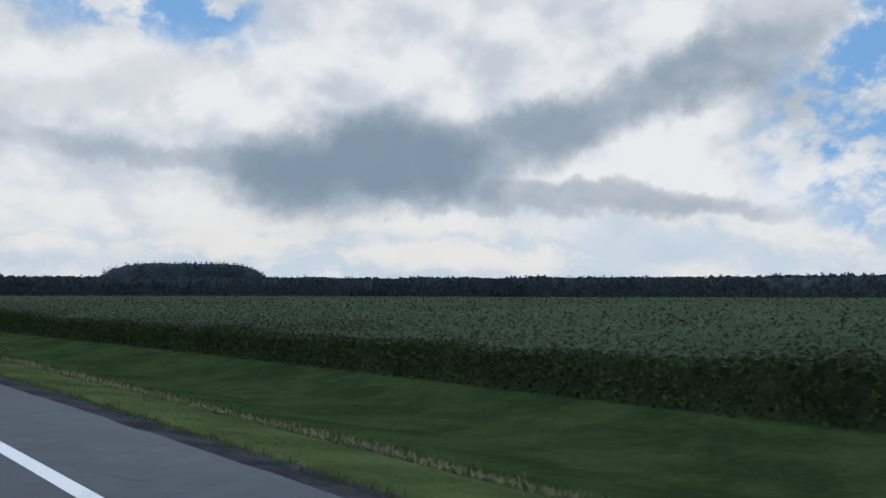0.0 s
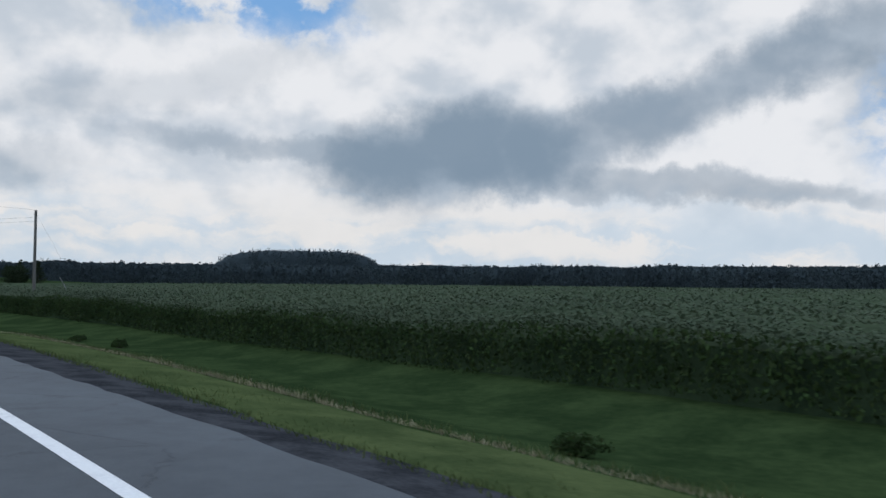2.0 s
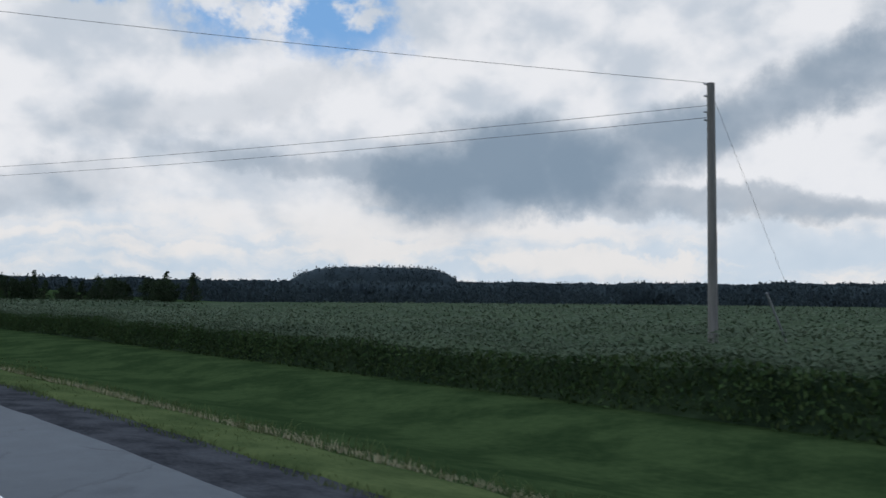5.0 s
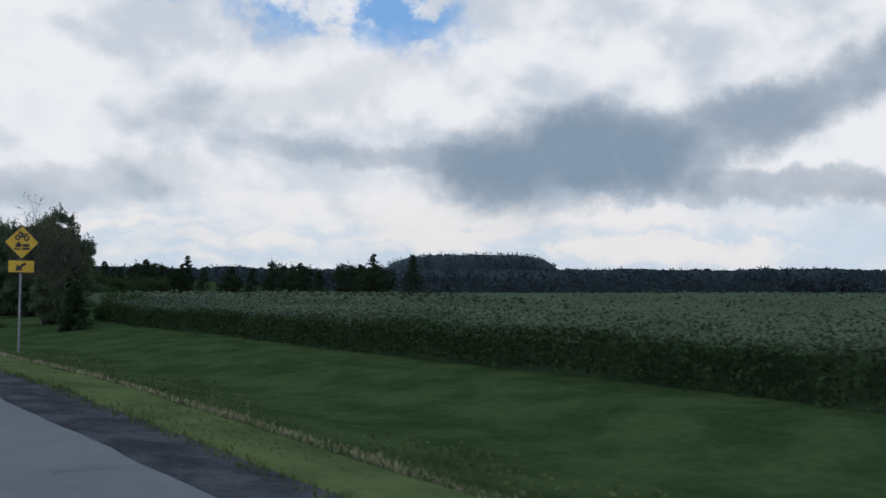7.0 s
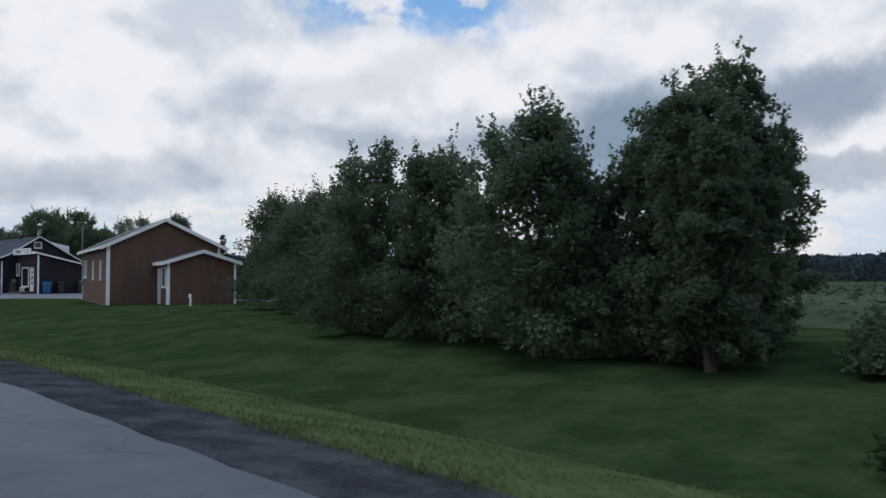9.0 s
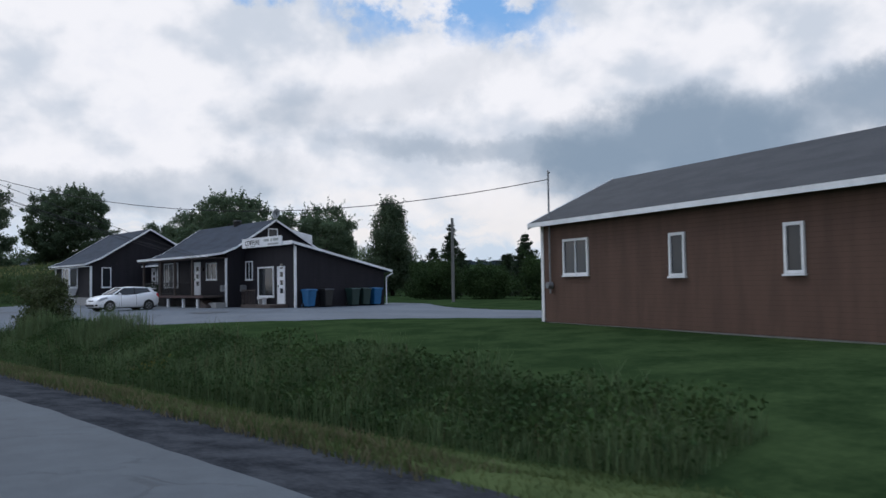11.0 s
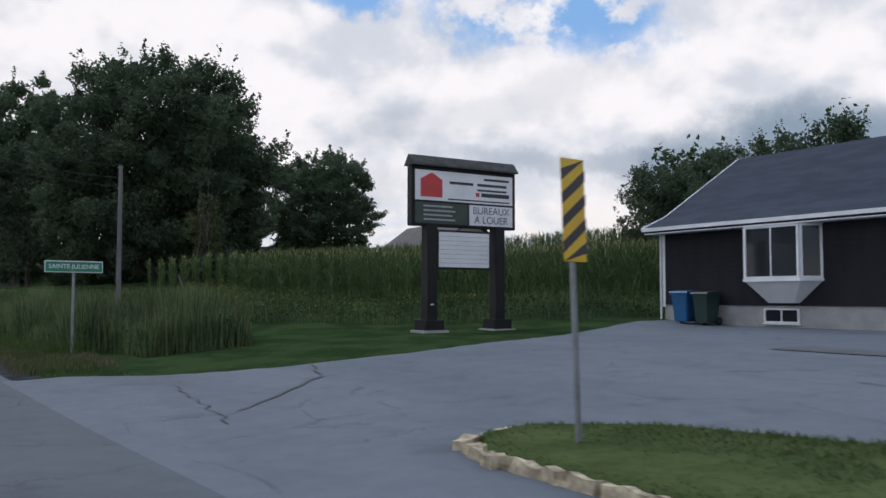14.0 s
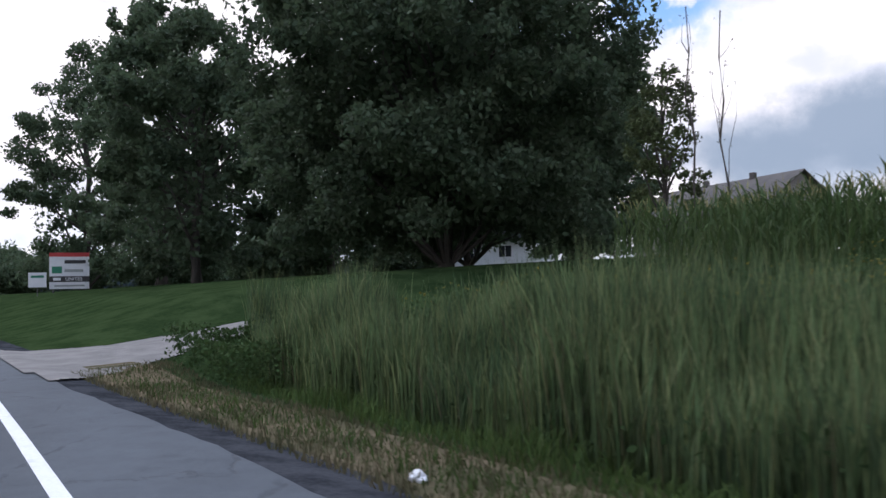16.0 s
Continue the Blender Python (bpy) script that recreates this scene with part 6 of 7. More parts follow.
v, f = blades(-12.25 + gx * math.cos(th) - gy * math.sin(th), 7.6 + gx * math.sin(th) + gy * math.cos(th), np.full(k.sum(), ground_z(-12, 7.3) + 0.17), rng.uniform(0.08, 0.3, k.sum()), np.full(k.sum(), 0.018), 0.3)
stuff("planter_grass", v, f, BLADE, "long green grass growing in the stone planter", "grass")

# ---- overhead wires at the lot ----
P1 = (-13.0, 8.17)
wire([(P1[0], P1[1], 6.85), (10.7, 19.85, 4.85)], 0.014, "overhead_wire", "black service wire from pole to brown house", 1.35)
for dz, tx, ty, tz in ((6.76, -20.9, 22.33, 3.5), (6.16, -21.7, 22.33, 3.5), (6.12, -21.9, 22.33, 3.45), (6.0, -22.3, 22.33, 3.4)):
    wire([(P1[0], P1[1], dz), (tx, ty, tz)], 0.012, "overhead_wire", "black service wire from pole to salon eave", 0.1)
for dz, tz, sg in ((6.75, 8.3, 0.6), (6.17, 7.65, 0.38), (6.12, 7.55, 0.38), (5.98, 7.4, 0.4)):
    wire([(P1[0], P1[1], dz), (-28, -10, tz)], 0.013, "overhead_wire", "black overhead wire crossing the road", sg)
utility_pole(-61.2, 6.35, 5.97, 0.10, "grey wooden utility pole standing in tall weeds", (0.1, 0.5, 0.85))
for dz in (5.88, 5.45, 5.15):
    wire([(-61.2, 6.35, dz), (-63, -9.0, dz + 3.0)], 0.012, "overhead_wire", "black overhead wire crossing towards the road", 0.5)
wire([(-61.2, 6.35, 5.7), (-62.0, 9.5, 0.6)], 0.008, "guy_wire", "thin guy wire beside a roadside pole", 0.0)
gg = thing("guy_guard", pose(-61.95, 9.35, 0.3), "pale leaning guy-wire sleeve in the weeds", "guy guard")
part("sleeve", tube((0, 0, 0.1), (0.25, -0.75, 1.75), 0.03, 0.03, 8), GALV, gg)
plain = thing("bare_pole", pose(-14.4, 36.95, 0.35), "plain grey wooden pole behind the lot", "utility pole", "utility poles")
part("pole", tube((0, 0, 0), (0, 0, 5.6), 0.11, 0.09, 12), POLE, plain)

# ---- grass island with kerb stones ----
gen0 = np.random.default_rng(8)
ISL = [(-23.45, 4.95), (-24.0, 4.38), (-25.8, 3.95), (-28.9, 3.75), (-31.1, 3.70), (-34.0, 3.7), (-35.3, 3.75), (-35.95, 4.15), (-36.0, 4.8), (-35.0, 5.6), (-31.8, 6.4), (-28.2, 6.7), (-25.6, 6.8), (-24.3, 6.55), (-23.7, 6.2), (-23.4, 5.6)]


def island():
    z = [ground_z(a, b) for a, b in ISL]
    bm = bmesh.new()
    n = len(ISL)
    cx, cy = sum(a for a, _ in ISL) / n, sum(b for _, b in ISL) / n
    outer = [bm.verts.new((a, b, q - 0.05)) for (a, b), q in zip(ISL, z)]
    rim_ = [bm.verts.new((a + (cx - a) * 0.01, b + (cy - b) * 0.01, q + 0.13)) for (a, b), q in zip(ISL, z)]
    mids = [bm.verts.new((a + (cx - a) * 0.45, b + (cy - b) * 0.45, ground_z(a + (cx - a) * 0.45, b + (cy - b) * 0.45) + 0.2)) for (a, b) in ISL]
    mid = bm.verts.new((cx, cy, ground_z(cx, cy) + 0.22))
    for i in range(n):
        j = (i + 1) % n
        bm.faces.new((outer[i], outer[j], rim_[j], rim_[i]))
        bm.faces.new((rim_[i], rim_[j], mids[j], mids[i]))
        bm.faces.new((mids[i], mids[j], mid))
    bmesh.ops.recalc_face_normals(bm, faces=bm.faces[:])
    ob = part("grass_island", bm, VERGE, None, smooth=True)
    tagged(ob, "raised mown grass island edged with pale kerb stones", "traffic island", kind="structure")
    return ob


isl = island()
gx, gy = gen0.uniform(-36.7, -23.3, 30000), gen0.uniform(3.5, 6.9, 30000)
ok = inside(ISL)(gx, gy)
gx, gy = gx[ok], gy[ok]
P = np.array(ISL)
cx, cy = P.mean(0)
edge = np.array([0.13, 0.2, 0.22])
rr = np.hypot((gx - cx) / 6.4, (gy - cy) / 1.6)
v, f = blades(gx, gy, land(gx, gy) + np.interp(rr, [0, 0.55, 1.05], [0.2, 0.18, 0.10]), gen0.uniform(0.03, 0.07, len(gx)), np.full(len(gx), 0.016), 0.5, gen0)
stuff("island_grass", v, f, VERGE_BLADE, "short mown grass on the traffic island", "grass")
# kerb stones along the road side and the ends, some missing
P = np.array(ISL + ISL[:1])
seg = np.hypot(*np.diff(P, axis=0).T)
cum = np.r_[0, np.cumsum(seg)]
s0 = 0.0
r = random.Random(4)
while s0 < cum[-1]:
    ln = r.uniform(0.75, 1.25)
    mid_s = s0 + ln / 2
    qx, qy = np.interp(mid_s, cum, P[:, 0]), np.interp(mid_s, cum, P[:, 1])
    tx, ty = np.interp(min(mid_s + 0.2, cum[-1]), cum, P[:, 0]) - np.interp(mid_s - 0.2, cum, P[:, 0]), np.interp(min(mid_s + 0.2, cum[-1]), cum, P[:, 1]) - np.interp(mid_s - 0.2, cum, P[:, 1])
    s0 += ln + 0.03
    if (-25.5 < qx < -23.9 and qy < 4.9) or (qy > 4.6 and qx < -24.1):
        continue
    bm = box(-ln / 2, ln / 2, -0.11, 0.07, -0.06, 0.125)
    bmesh.ops.subdivide_edges(bm, edges=[e for e in bm.edges if e.calc_length() > 0.4], cuts=9)
    for v in bm.verts:
        v.co += Vector((r.uniform(-0.01, 0.01), r.uniform(-0.03, 0.03), r.uniform(-0.05, 0.012) if v.co.z > 0 else 0))
    st_ = part("kerb_stone", bm, KERB, isl)
    st_.matrix_basis = pose(qx, qy, ground_z(qx, qy), 0, 0, math.degrees(math.atan2(ty, tx)))


def hazard_marker(x, y, top, label, back_too, lean=0.0, turn=0.0):
    z = ground_z(x, y) + 0.1
    root = thing("hazard_marker", pose(x, y, z, 0, lean, turn), label, "road sign", "hazard markers")
    h = top - z
    part("post", box(-0.016, 0.016, -0.022, 0.022, -0.1, h - 0.05), GALV, root)
    plate_ = part("plate", box(0.032, 0.040, -0.15, 0.15, h - 0.92, h, 0.004), YELLOW, root, "yellow plate with black diagonal stripes")
    for i in range(5):
        b0 = h - 0.92 + 0.215 * i - 0.14
        q = [(-0.15, b0), (0.15, b0 + 0.22), (0.15, b0 + 0.32), (-0.15, b0 + 0.10)]
        lo_, hi_ = h - 0.92, h
        q = [(a, min(max(b, lo_), hi_)) for a, b in q]
        if q[0][1] == q[3][1] and q[1][1] == q[2][1]:
            continue
        part("stripe", extrude(q, "x", 0.041, 0.045), INK, plate_)
    if back_too:
        part("back_plate", box(-0.06, -0.052, -0.19, 0.11, h - 0.92, h, 0.004), GALV, root, "bare grey back of a second plate")
    return root


hazard_marker(-23.65, 5.3, 2.6, "black and yellow striped hazard marker on the grass island", True, 1.0, 10)
hazard_marker(-34.78, 4.4, 2.46, "black and yellow striped hazard marker leaning slightly on the island", False, -2.2, 6)

# ---- business sign ----
bs = thing("business_sign", pose(-50.4, 0, 0.25), "tall black framed business sign with small shingled top", "sign")
for y in (12.62, 15.05):
    part("post", box(-0.17, 0.17, y - 0.17, y + 0.17, 0.0, 3.1, 0.01), BLACK, bs)
    part("post_base", box(-0.32, 0.32, y - 0.32, y + 0.32, 0.0, 0.32, 0.02), BLACK, bs)
    part("footing", box(-0.42, 0.42, y - 0.42, y + 0.42, -0.3, 0.03, 0.02), CONCRETE, bs)
case = part("cabinet", box(-0.28, 0.0, 12.02, 15.76, 3.05, 4.80, 0.02), BLACK, bs)
cap = part("sign_roof", extrude([(-0.42, 4.80), (0.14, 4.80), (0.12, 4.86), (-0.10, 5.12), (-0.18, 5.12), (-0.40, 4.86)], "y", 12.0, 15.78), STONE, bs, "grey shingled cap")
face1 = part("upper_panel", box(0.0, 0.02, 12.12, 15.63, 3.80, 4.68), SIGN_WHITE, bs, "white panel with a red house shape")
part("house_emblem", extrude([(12.3, 3.9), (13.05, 3.9), (13.05, 4.42), (12.68, 4.62), (12.3, 4.42)], "x", 0.02, 0.026), SIGN_RED, face1)
for a, b, z0, z1, mt in ((13.3, 14.15, 4.32, 4.40, INK), (14.3, 15.4, 4.32, 4.40, INK), (14.55, 15.5, 4.50, 4.57, INK), (14.3, 15.4, 4.17, 4.23, INK), (14.25, 14.38, 4.0, 4.12, SIGN_RED), (14.45, 15.5, 4.0, 4.12, INK), (13.25, 15.5, 3.85, 3.89, INK)):
    part("lettering_bar", box(0.02, 0.025, a, b, z0, z1), mt, face1)
face2 = part("green_panel", box(0.0, 0.02, 12.12, 13.95, 3.13, 3.74), SIGN_DKGREEN, bs, "dark green panel")
for i in range(4):
    part("lettering_bar", box(0.02, 0.025, 12.4, 13.5 - 0.1 * (i % 2), 3.22 + 0.13 * i, 3.27 + 0.13 * i), GREY_INK, face2)
face3 = part("rental_panel", box(0.0, 0.02, 14.02, 15.63, 3.13, 3.74), SIGN_WHITE, bs, "white panel with rental notice")
letters("BUREAUX", 0.31, 0.003, SLATE_INK, face3, pose(0.026, 14.82, 3.57, 90, 0, 90))
letters("\u00c0 LOUER", 0.31, 0.003, SLATE_INK, face3, pose(0.026, 14.82, 3.29, 90, 0, 90))
face4 = part("notice_board", box(-0.06, 0.03, 12.86, 14.78, 1.80, 2.95, 0.01), BLACK, bs, "white changeable letter board")
part("board_face", box(0.031, 0.04, 12.92, 14.72, 1.86, 2.89), SIGN_WHITE, face4)
for i in range(7):
    part("letter_track", box(0.041, 0.046, 12.95, 14.7, 1.98 + i * 0.13, 1.99 + i * 0.13), GREY_INK, face4)
part("sticker", box(0.171, 0.175, 12.55, 12.66, 0.75, 0.79), SIGN_WHITE, bs)

# ---- town sign ----
gz = ground_z(-52.4, 3.2)
ts = thing("town_sign", pose(-52.30, 3.32, gz - 0.03, 0, 0, 6), "green town name sign on a steel post", "road sign")
hh = 2.13 - gz + 0.03
part("post", box(-0.055, -0.012, -0.028, 0.028, 0, hh - 0.02), GALV, ts)
pb = part("plate", box(-0.01, 0.0, -0.70, 0.70, hh - 0.29, hh, 0.004), SIGN_WHITE, ts, "green plate with a white border")
part("face", box(0.0, 0.004, -0.678, 0.678, hh - 0.268, hh - 0.022), GREEN_SIGN, pb)
letters("SAINTE-JULIENNE", 0.155, 0.002, SIGN_WHITE, pb, pose(0.008, 0, hh - 0.145, 90, 0, 90))
for dy in (-0.02, 0.02):
    part("bolt", tube((0.004, dy, hh - 0.05), (0.012, dy, hh - 0.05), 0.01, 0.01, 8), GALV, pb)

# ---- development billboard far ahead ----
bb = thing("billboard", pose(-151, 6.2, ground_z(-151, 6.2) + 0.1, 0, 0, -6), "development sale billboard with a red top stripe by a driveway", "sign")
for y in (-1.3, 1.3):
    part("post", box(-0.1, 0.0, y - 0.07, y + 0.07, -0.2, 3.2), POLE, bb)
pan = part("panel", box(0.0, 0.06, -1.6, 1.6, 0.15, 3.3), SIGN_WHITE, bb)
part("top_stripe", box(0.061, 0.07, -1.6, 1.6, 2.95, 3.3), SIGN_RED, pan)
part("dark_stripe", box(0.061, 0.07, -1.6, 1.6, 0.75, 1.25), INK, pan)
part("green_patch", box(0.061, 0.07, -1.4, -0.6, 1.5, 2.1), GREEN_SIGN, pan)
for a, b, z0, z1, mt in ((-0.4, 1.3, 2.35, 2.65, INK), (-0.4, 1.1, 1.6, 1.85, GREY_INK), (-1.3, -0.7, 0.88, 1.12, SIGN_WHITE), (-1.2, 1.2, 0.35, 0.5, GREY_INK)):
    part("lettering_bar", box(0.071, 0.075, a, b, z0, z1), mt, pan)
letters("UNIT\u00c9S", 0.42, 0.004, SIGN_WHITE, pan, pose(0.074, 0.35, 1.0, 90, 0, 90))
bb2 = thing("small_sign", pose(-150, 3.6, ground_z(-150, 3.6), 0, 0, -6), "small white arrow sign beside a billboard", "sign")
part("post", box(-0.05, 0.0, -0.04, 0.04, 0, 2.0), POLE, bb2)
sp = part("panel", box(0.0, 0.03, -0.7, 0.7, 0.75, 2.0), SIGN_WHITE, bb2)
part("lettering_bar", box(0.031, 0.036, -0.5, 0.5, 1.55, 1.75), GREEN_SIGN, sp)

# pale gravel driveway ahead
DRIVE = inside([(-86.5, -0.5), (-87.6, 0.5), (-89.2, 1.7), (-92, 3.8), (-93.8, 6.2), (-97.6, 6.2), (-97.0, 4.5), (-97.2, 1.4), (-98.2, -0.8), (-99.5, -1.3)])
sheet("gravel_driveway", np.arange(-104, -84, 0.2), np.arange(1.9, 14, 0.2), GRAVEL_PALE, 0.03, "pale gravel driveway joining the road", "driveway", keep=lambda a, b: DRIVE(a, b))

# ---- houses beyond the corn ----
hz = 7.0
hill = thing("hill_house", pose(-130.3, 63.8, 6.9, 0, 0, -6), "pale house with grey roof behind the corn", "house")
part("wall", box(-9.7, 9.7, -4, 4, -6, 1.2), HILL_WALL, hill)
hroof = part("roof", roof_slab([(-4.7, 1.1), (0, 4.5), (4.7, 1.1)], -10.1, 10.1), HILL_ROOF, hill, "grey shingled roof")
part("gable_wall", extrude([(-4, 1.2), (4, 1.2), (0, 4.15)], "x", 9.5, 9.69), HILL_WALL, hill)
for x in (-3.0, 3.6):
    part("roof_vent", box(x, x + 0.5, -0.3, 0.15, 4.2, 4.95), HILL_ROOF, hroof)
wh = thing("white_house", pose(-150, 50, 3.8, 0, 0, 40), "white house glimpsed behind large maple trees", "house")
part("wall", box(-5, 5, -4, 4, -1, 2.8), SIGN_WHITE, wh)
part("roof", roof_slab([(-4.5, 2.7), (0, 5.0), (4.5, 2.7)], -5.4, 5.4), SHINGLE, wh)
window(wh, -2.5, -1.0, 0.9, 2.2, "x", -4.0, -1)
window(wh, 1.0, 2.5, 0.9, 2.2, "x", -4.0, -1)

# ---- trees round the buildings ----
tree("tree", -64.0, 36.5, 6.8, 2.8, 86, "dark leafy tree beyond the office", 14000, 0.13, group="trees behind the buildings", low=0.06, clumps=110)
tree("tree", -58.5, 37.5, 7.6, 3.0, 87, "dark leafy tree beside the office", 14000, 0.13, group="trees behind the buildings", low=0.06, clumps=110)
tree("tree", -46.5, 36.0, 10.6, 3.6, 41, "tall leafy tree behind the office roof", 30000, 0.12, group="trees behind the buildings")
tree("tree", -40.0, 39.0, 8.2, 3.2, 42, "leafy tree behind the office roof", 20000, 0.125, group="trees behind the buildings")
tree("tree", -58.0, 44.0, 9.0, 4.0, 43, "dark leafy tree behind the office", 10000, 0.2, group="trees behind the buildings")
tree("tree", -66.0, 42.0, 8.2, 3.6, 44, "dark leafy tree beyond the office", 4000, 0.3, group="trees behind the buildings")
tree("tree", -55.5, 36.0, 6.2, 2.6, 45, "light leafy tree beside the office", 3600, 0.24, group="trees behind the buildings", mat=LEAF)
tree("tree", -36.5, 41.0, 7.6, 2.6, 46, "leafy tree behind the salon roof", 18000, 0.13, group="trees behind the buildings")
tree("tree", -42.0, 52.0, 10.6, 2.5, 48, "narrow upright leafy tree behind the lot", 26000, 0.17, group="trees behind the buildings", low=0.04, shape="peak", clumps=170, spread=0.28)
tree("tree", -51.0, 50.0, 9.6, 3.6, 49, "leafy tree behind the salon roof", 18000, 0.14, group="trees behind the buildings")
conifer(-37.2, 56.0, 7.6, 2.3, 50, "dark spruce behind the lot", 3600, "spruces")
for n, (x, y, h, rr) in enumerate(((-31, 58, 4.2, 1.7), (-24, 62, 6.2, 1.9), (-20.5, 60, 5.2, 1.6), (-13, 64, 6.8, 2.0), (-9, 60, 4.8, 1.6), (-3.5, 66, 6.6, 1.9), (2, 62, 5.2, 1.7), (8, 66, 6.4, 1.9), (13, 64, 6.0, 1.9), (19, 62, 6.5, 2.0), (24, 66, 6.8, 2.1), (31, 64, 7.0, 2.0), (-27.5, 60, 5.0, 1.8), (-17, 61, 5.6, 1.9), (-11, 62, 5.4, 1.9), (-6.5, 63, 5.8, 1.9), (-0.5, 64, 5.4, 1.8), (5, 64, 6.0, 1.9), (10.5, 63, 5.2, 1.8), (16, 64, 5.8, 1.9), (21.5, 63, 6.2, 2.0), (27.5, 65, 6.0, 2.0), (34, 62, 6.2, 2.0), (38, 64, 6.6, 2.0))):
    if x > -8:
        h *= (0.62, 0.78, 0.7, 0.85)[n % 4]
    if n % 3 == 1:
        tree("tree", x, y, h, rr * 1.2, 200 + n, "dark leafy tree in the row behind the lot", 6000, 0.15, NEEDLE, group="trees behind the lot", low=0.08)
    else:
        conifer(x, y, h, rr, 200 + n, "dark spruce in the row behind the lot", 5500, "spruces")
for n in range(11):
    conifer(-37 + 2.9 * n + 0.7 * math.sin(5.1 * n), 53.5 + 2.2 * math.sin(2.3 * n), 5.0 + 1.0 * math.sin(3.7 * n), 2.3, 260 + n, "dark spruce in the dense row behind the lot", 7000, "spruces")
for n, (x, y, h, rr) in enumerate(((-23.0, 42.5, 3.0, 2.2), (-18.5, 44.0, 2.6, 2.2), (-11.5, 43.5, 3.0, 2.6), (-6.0, 45.5, 2.4, 2.0), (-1.5, 43.5, 3.3, 2.4), (4.5, 44.0, 3.0, 2.7), (-29, 47, 3.2, 2.4), (10.5, 46, 2.6, 2.2))):
    bush(x, y, h, rr, 300 + n, "round dark green bush behind the lot", 9000, 0.12, WEED, "bushes behind the lot")
tree("shrub", -6.1, 9.3, 2.4, 1.15, 61, "bushy green roadside shrub with pale leaf tips", 5200, 0.08, LEAF_LIGHT, 0.03, 6, "roadside shrubs", clumps=80, spread=0.2, category="shrub", trunk_r=0.04)
tree("shrub", -8.3, 10.0, 1.7, 1.0, 62, "low bushy green roadside shrub", 2600, 0.075, LEAF_LIGHT, 0.03, 3, "roadside shrubs", clumps=50, spread=0.22, category="shrub", trunk_r=0.035)
tree("shrub", -60.6, 6.9, 1.7, 0.8, 63, "small green bush beside a roadside pole", 2400, 0.08, WEED, 0.2, 3, "roadside shrubs", clumps=40, spread=0.24, category="shrub", trunk_r=0.03)
# large maples beyond the corn
for n, (x, y, h, r, lf, cl, lb) in enumerate((
        (-108.4, 20.0, 21.5, 11.0, 95000, 430, "very large round dark green maple tree"), (-118, 27, 18.5, 8.0, 40000, 260, "very large dark green maple tree"),
        (-130, 46.0, 17.6, 8.0, 52000, 300, "broad dark green maple tree by the hill house"), (-131, 12.5, 19.5, 7.2, 30000, 100, "tall dark maple with gaps of sky in its crown"),
        (-146, 13.0, 28, 7.5, 28000, 90, "tall dark maple with gaps of sky in its crown"), (-168, 9.5, 26, 8.5, 22000, 80, "tall dark maple behind a billboard"),
        (-150, 30, 19, 9, 18000, 90, "dark maple behind the front trees"), (-195, 22, 22, 10, 18000, 80, "tall dark maple far along the road"))):
    tree("maple_tree", x, y, h, r, 71 + n, lb, lf, 0.27 if n < 3 else 0.33, group="large maples", low=0.06, clumps=cl, spread=0.085 if n < 3 else 0.125, trunk_r=h * 0.021, shape="dome" if n < 3 else "round", fill=0.2 if n < 3 else 0.1)
tree("tree", -91, 18.8, 7.6, 1.3, 85, "small light-leaved tree beside dead trunks", 4000, 0.13, LEAF_LIGHT, low=0.2, clumps=60, spread=0.2, fill=0.05)
tree("tree", -235, 3, 9, 6, 78, "dark trees far along the road", 4500, 0.6, group="trees far along the road", low=0.05)
tree("tree", -270, 6, 9, 7, 79, "dark trees far along the road", 4500, 0.6, group="trees far along the road", low=0.05)
for n, (x, y, h) in enumerate(((-87.6, 18.0, 8.2), (-88.6, 17.6, 8.6))):
    tree("dead_tree", x, y, h, 0.5, 80 + n, "thin leafless dead tree above the corn", 24, 0.05, LEAF_LIGHT, 0.4, 1, "dead trees", clumps=14, spread=0.08, trunk_r=0.05, top=0.97, fill=0.0)

for n, (x, y, h, r) in enumerate(((-172, 20, 5.5, 6), (-165, 32, 5.5, 6), (-182, 10, 5, 6), (-160, 43, 6, 7), (-150, 25, 4.5, 5), (-200, 4, 5, 6), (-185, 27, 6, 7))):
    bush(x, y, h, r, 130 + n, "dark undergrowth below the large maples", 6000, 0.4, LEAF, "undergrowth below the maples", squash=1.0)

# ---- growing things in masses ----
gen = np.random.default_rng(5)


def scatter(n, x0, x1, d0, d1, power=1.0):
    s = gen.uniform(x0, x1, n)
    k = gen.uniform(0, 1, n) ** power
    d = d0 + (d1 - d0) * k
    return on_road(s, d)


def bump_field(X, Y, scale):
    return np.array([noise.noise((float(a) * scale, float(b) * scale, 0.3)) for a, b in zip(X, Y)])


def field_edge(s):
    """How much farther off the crop begins along the road."""
    return tab(s, (66, 3.2), (72, 2.4), (80, 2.9), (88, 2.1), (100, 1.8), (120, 0.9), (150, 0.3), (262, 0.4))


# crop field: a thick uneven canopy with leaves over it
CX, CD = steps((30, 76, 1.5), (76, 262, 1.0), (262, 420, 8)), steps((11.5, 15.2, 0.15), (15.2, 40, 1.0), (40, 120, 4), (120, 420, 15), (420, 620, 40))
S, Dd = np.meshgrid(CX, CD, indexing="ij")
Xc, Yc = on_road(S, Dd)
Hc = np.array([noise.noise((a * 0.35, b * 0.35, 1.0)) * 0.16 + noise.noise((a * 0.06, b * 0.06, 4.0)) * 0.14 for a, b in zip(Xc.ravel(), Yc.ravel())]).reshape(S.shape)
in_house_yard = smooth(70, 64, S) * smooth(26, 22, Dd)
front = field_edge(S)
tall = 0.92 + 0.16 * smooth(120, 175, S) * smooth(215, 195, S)
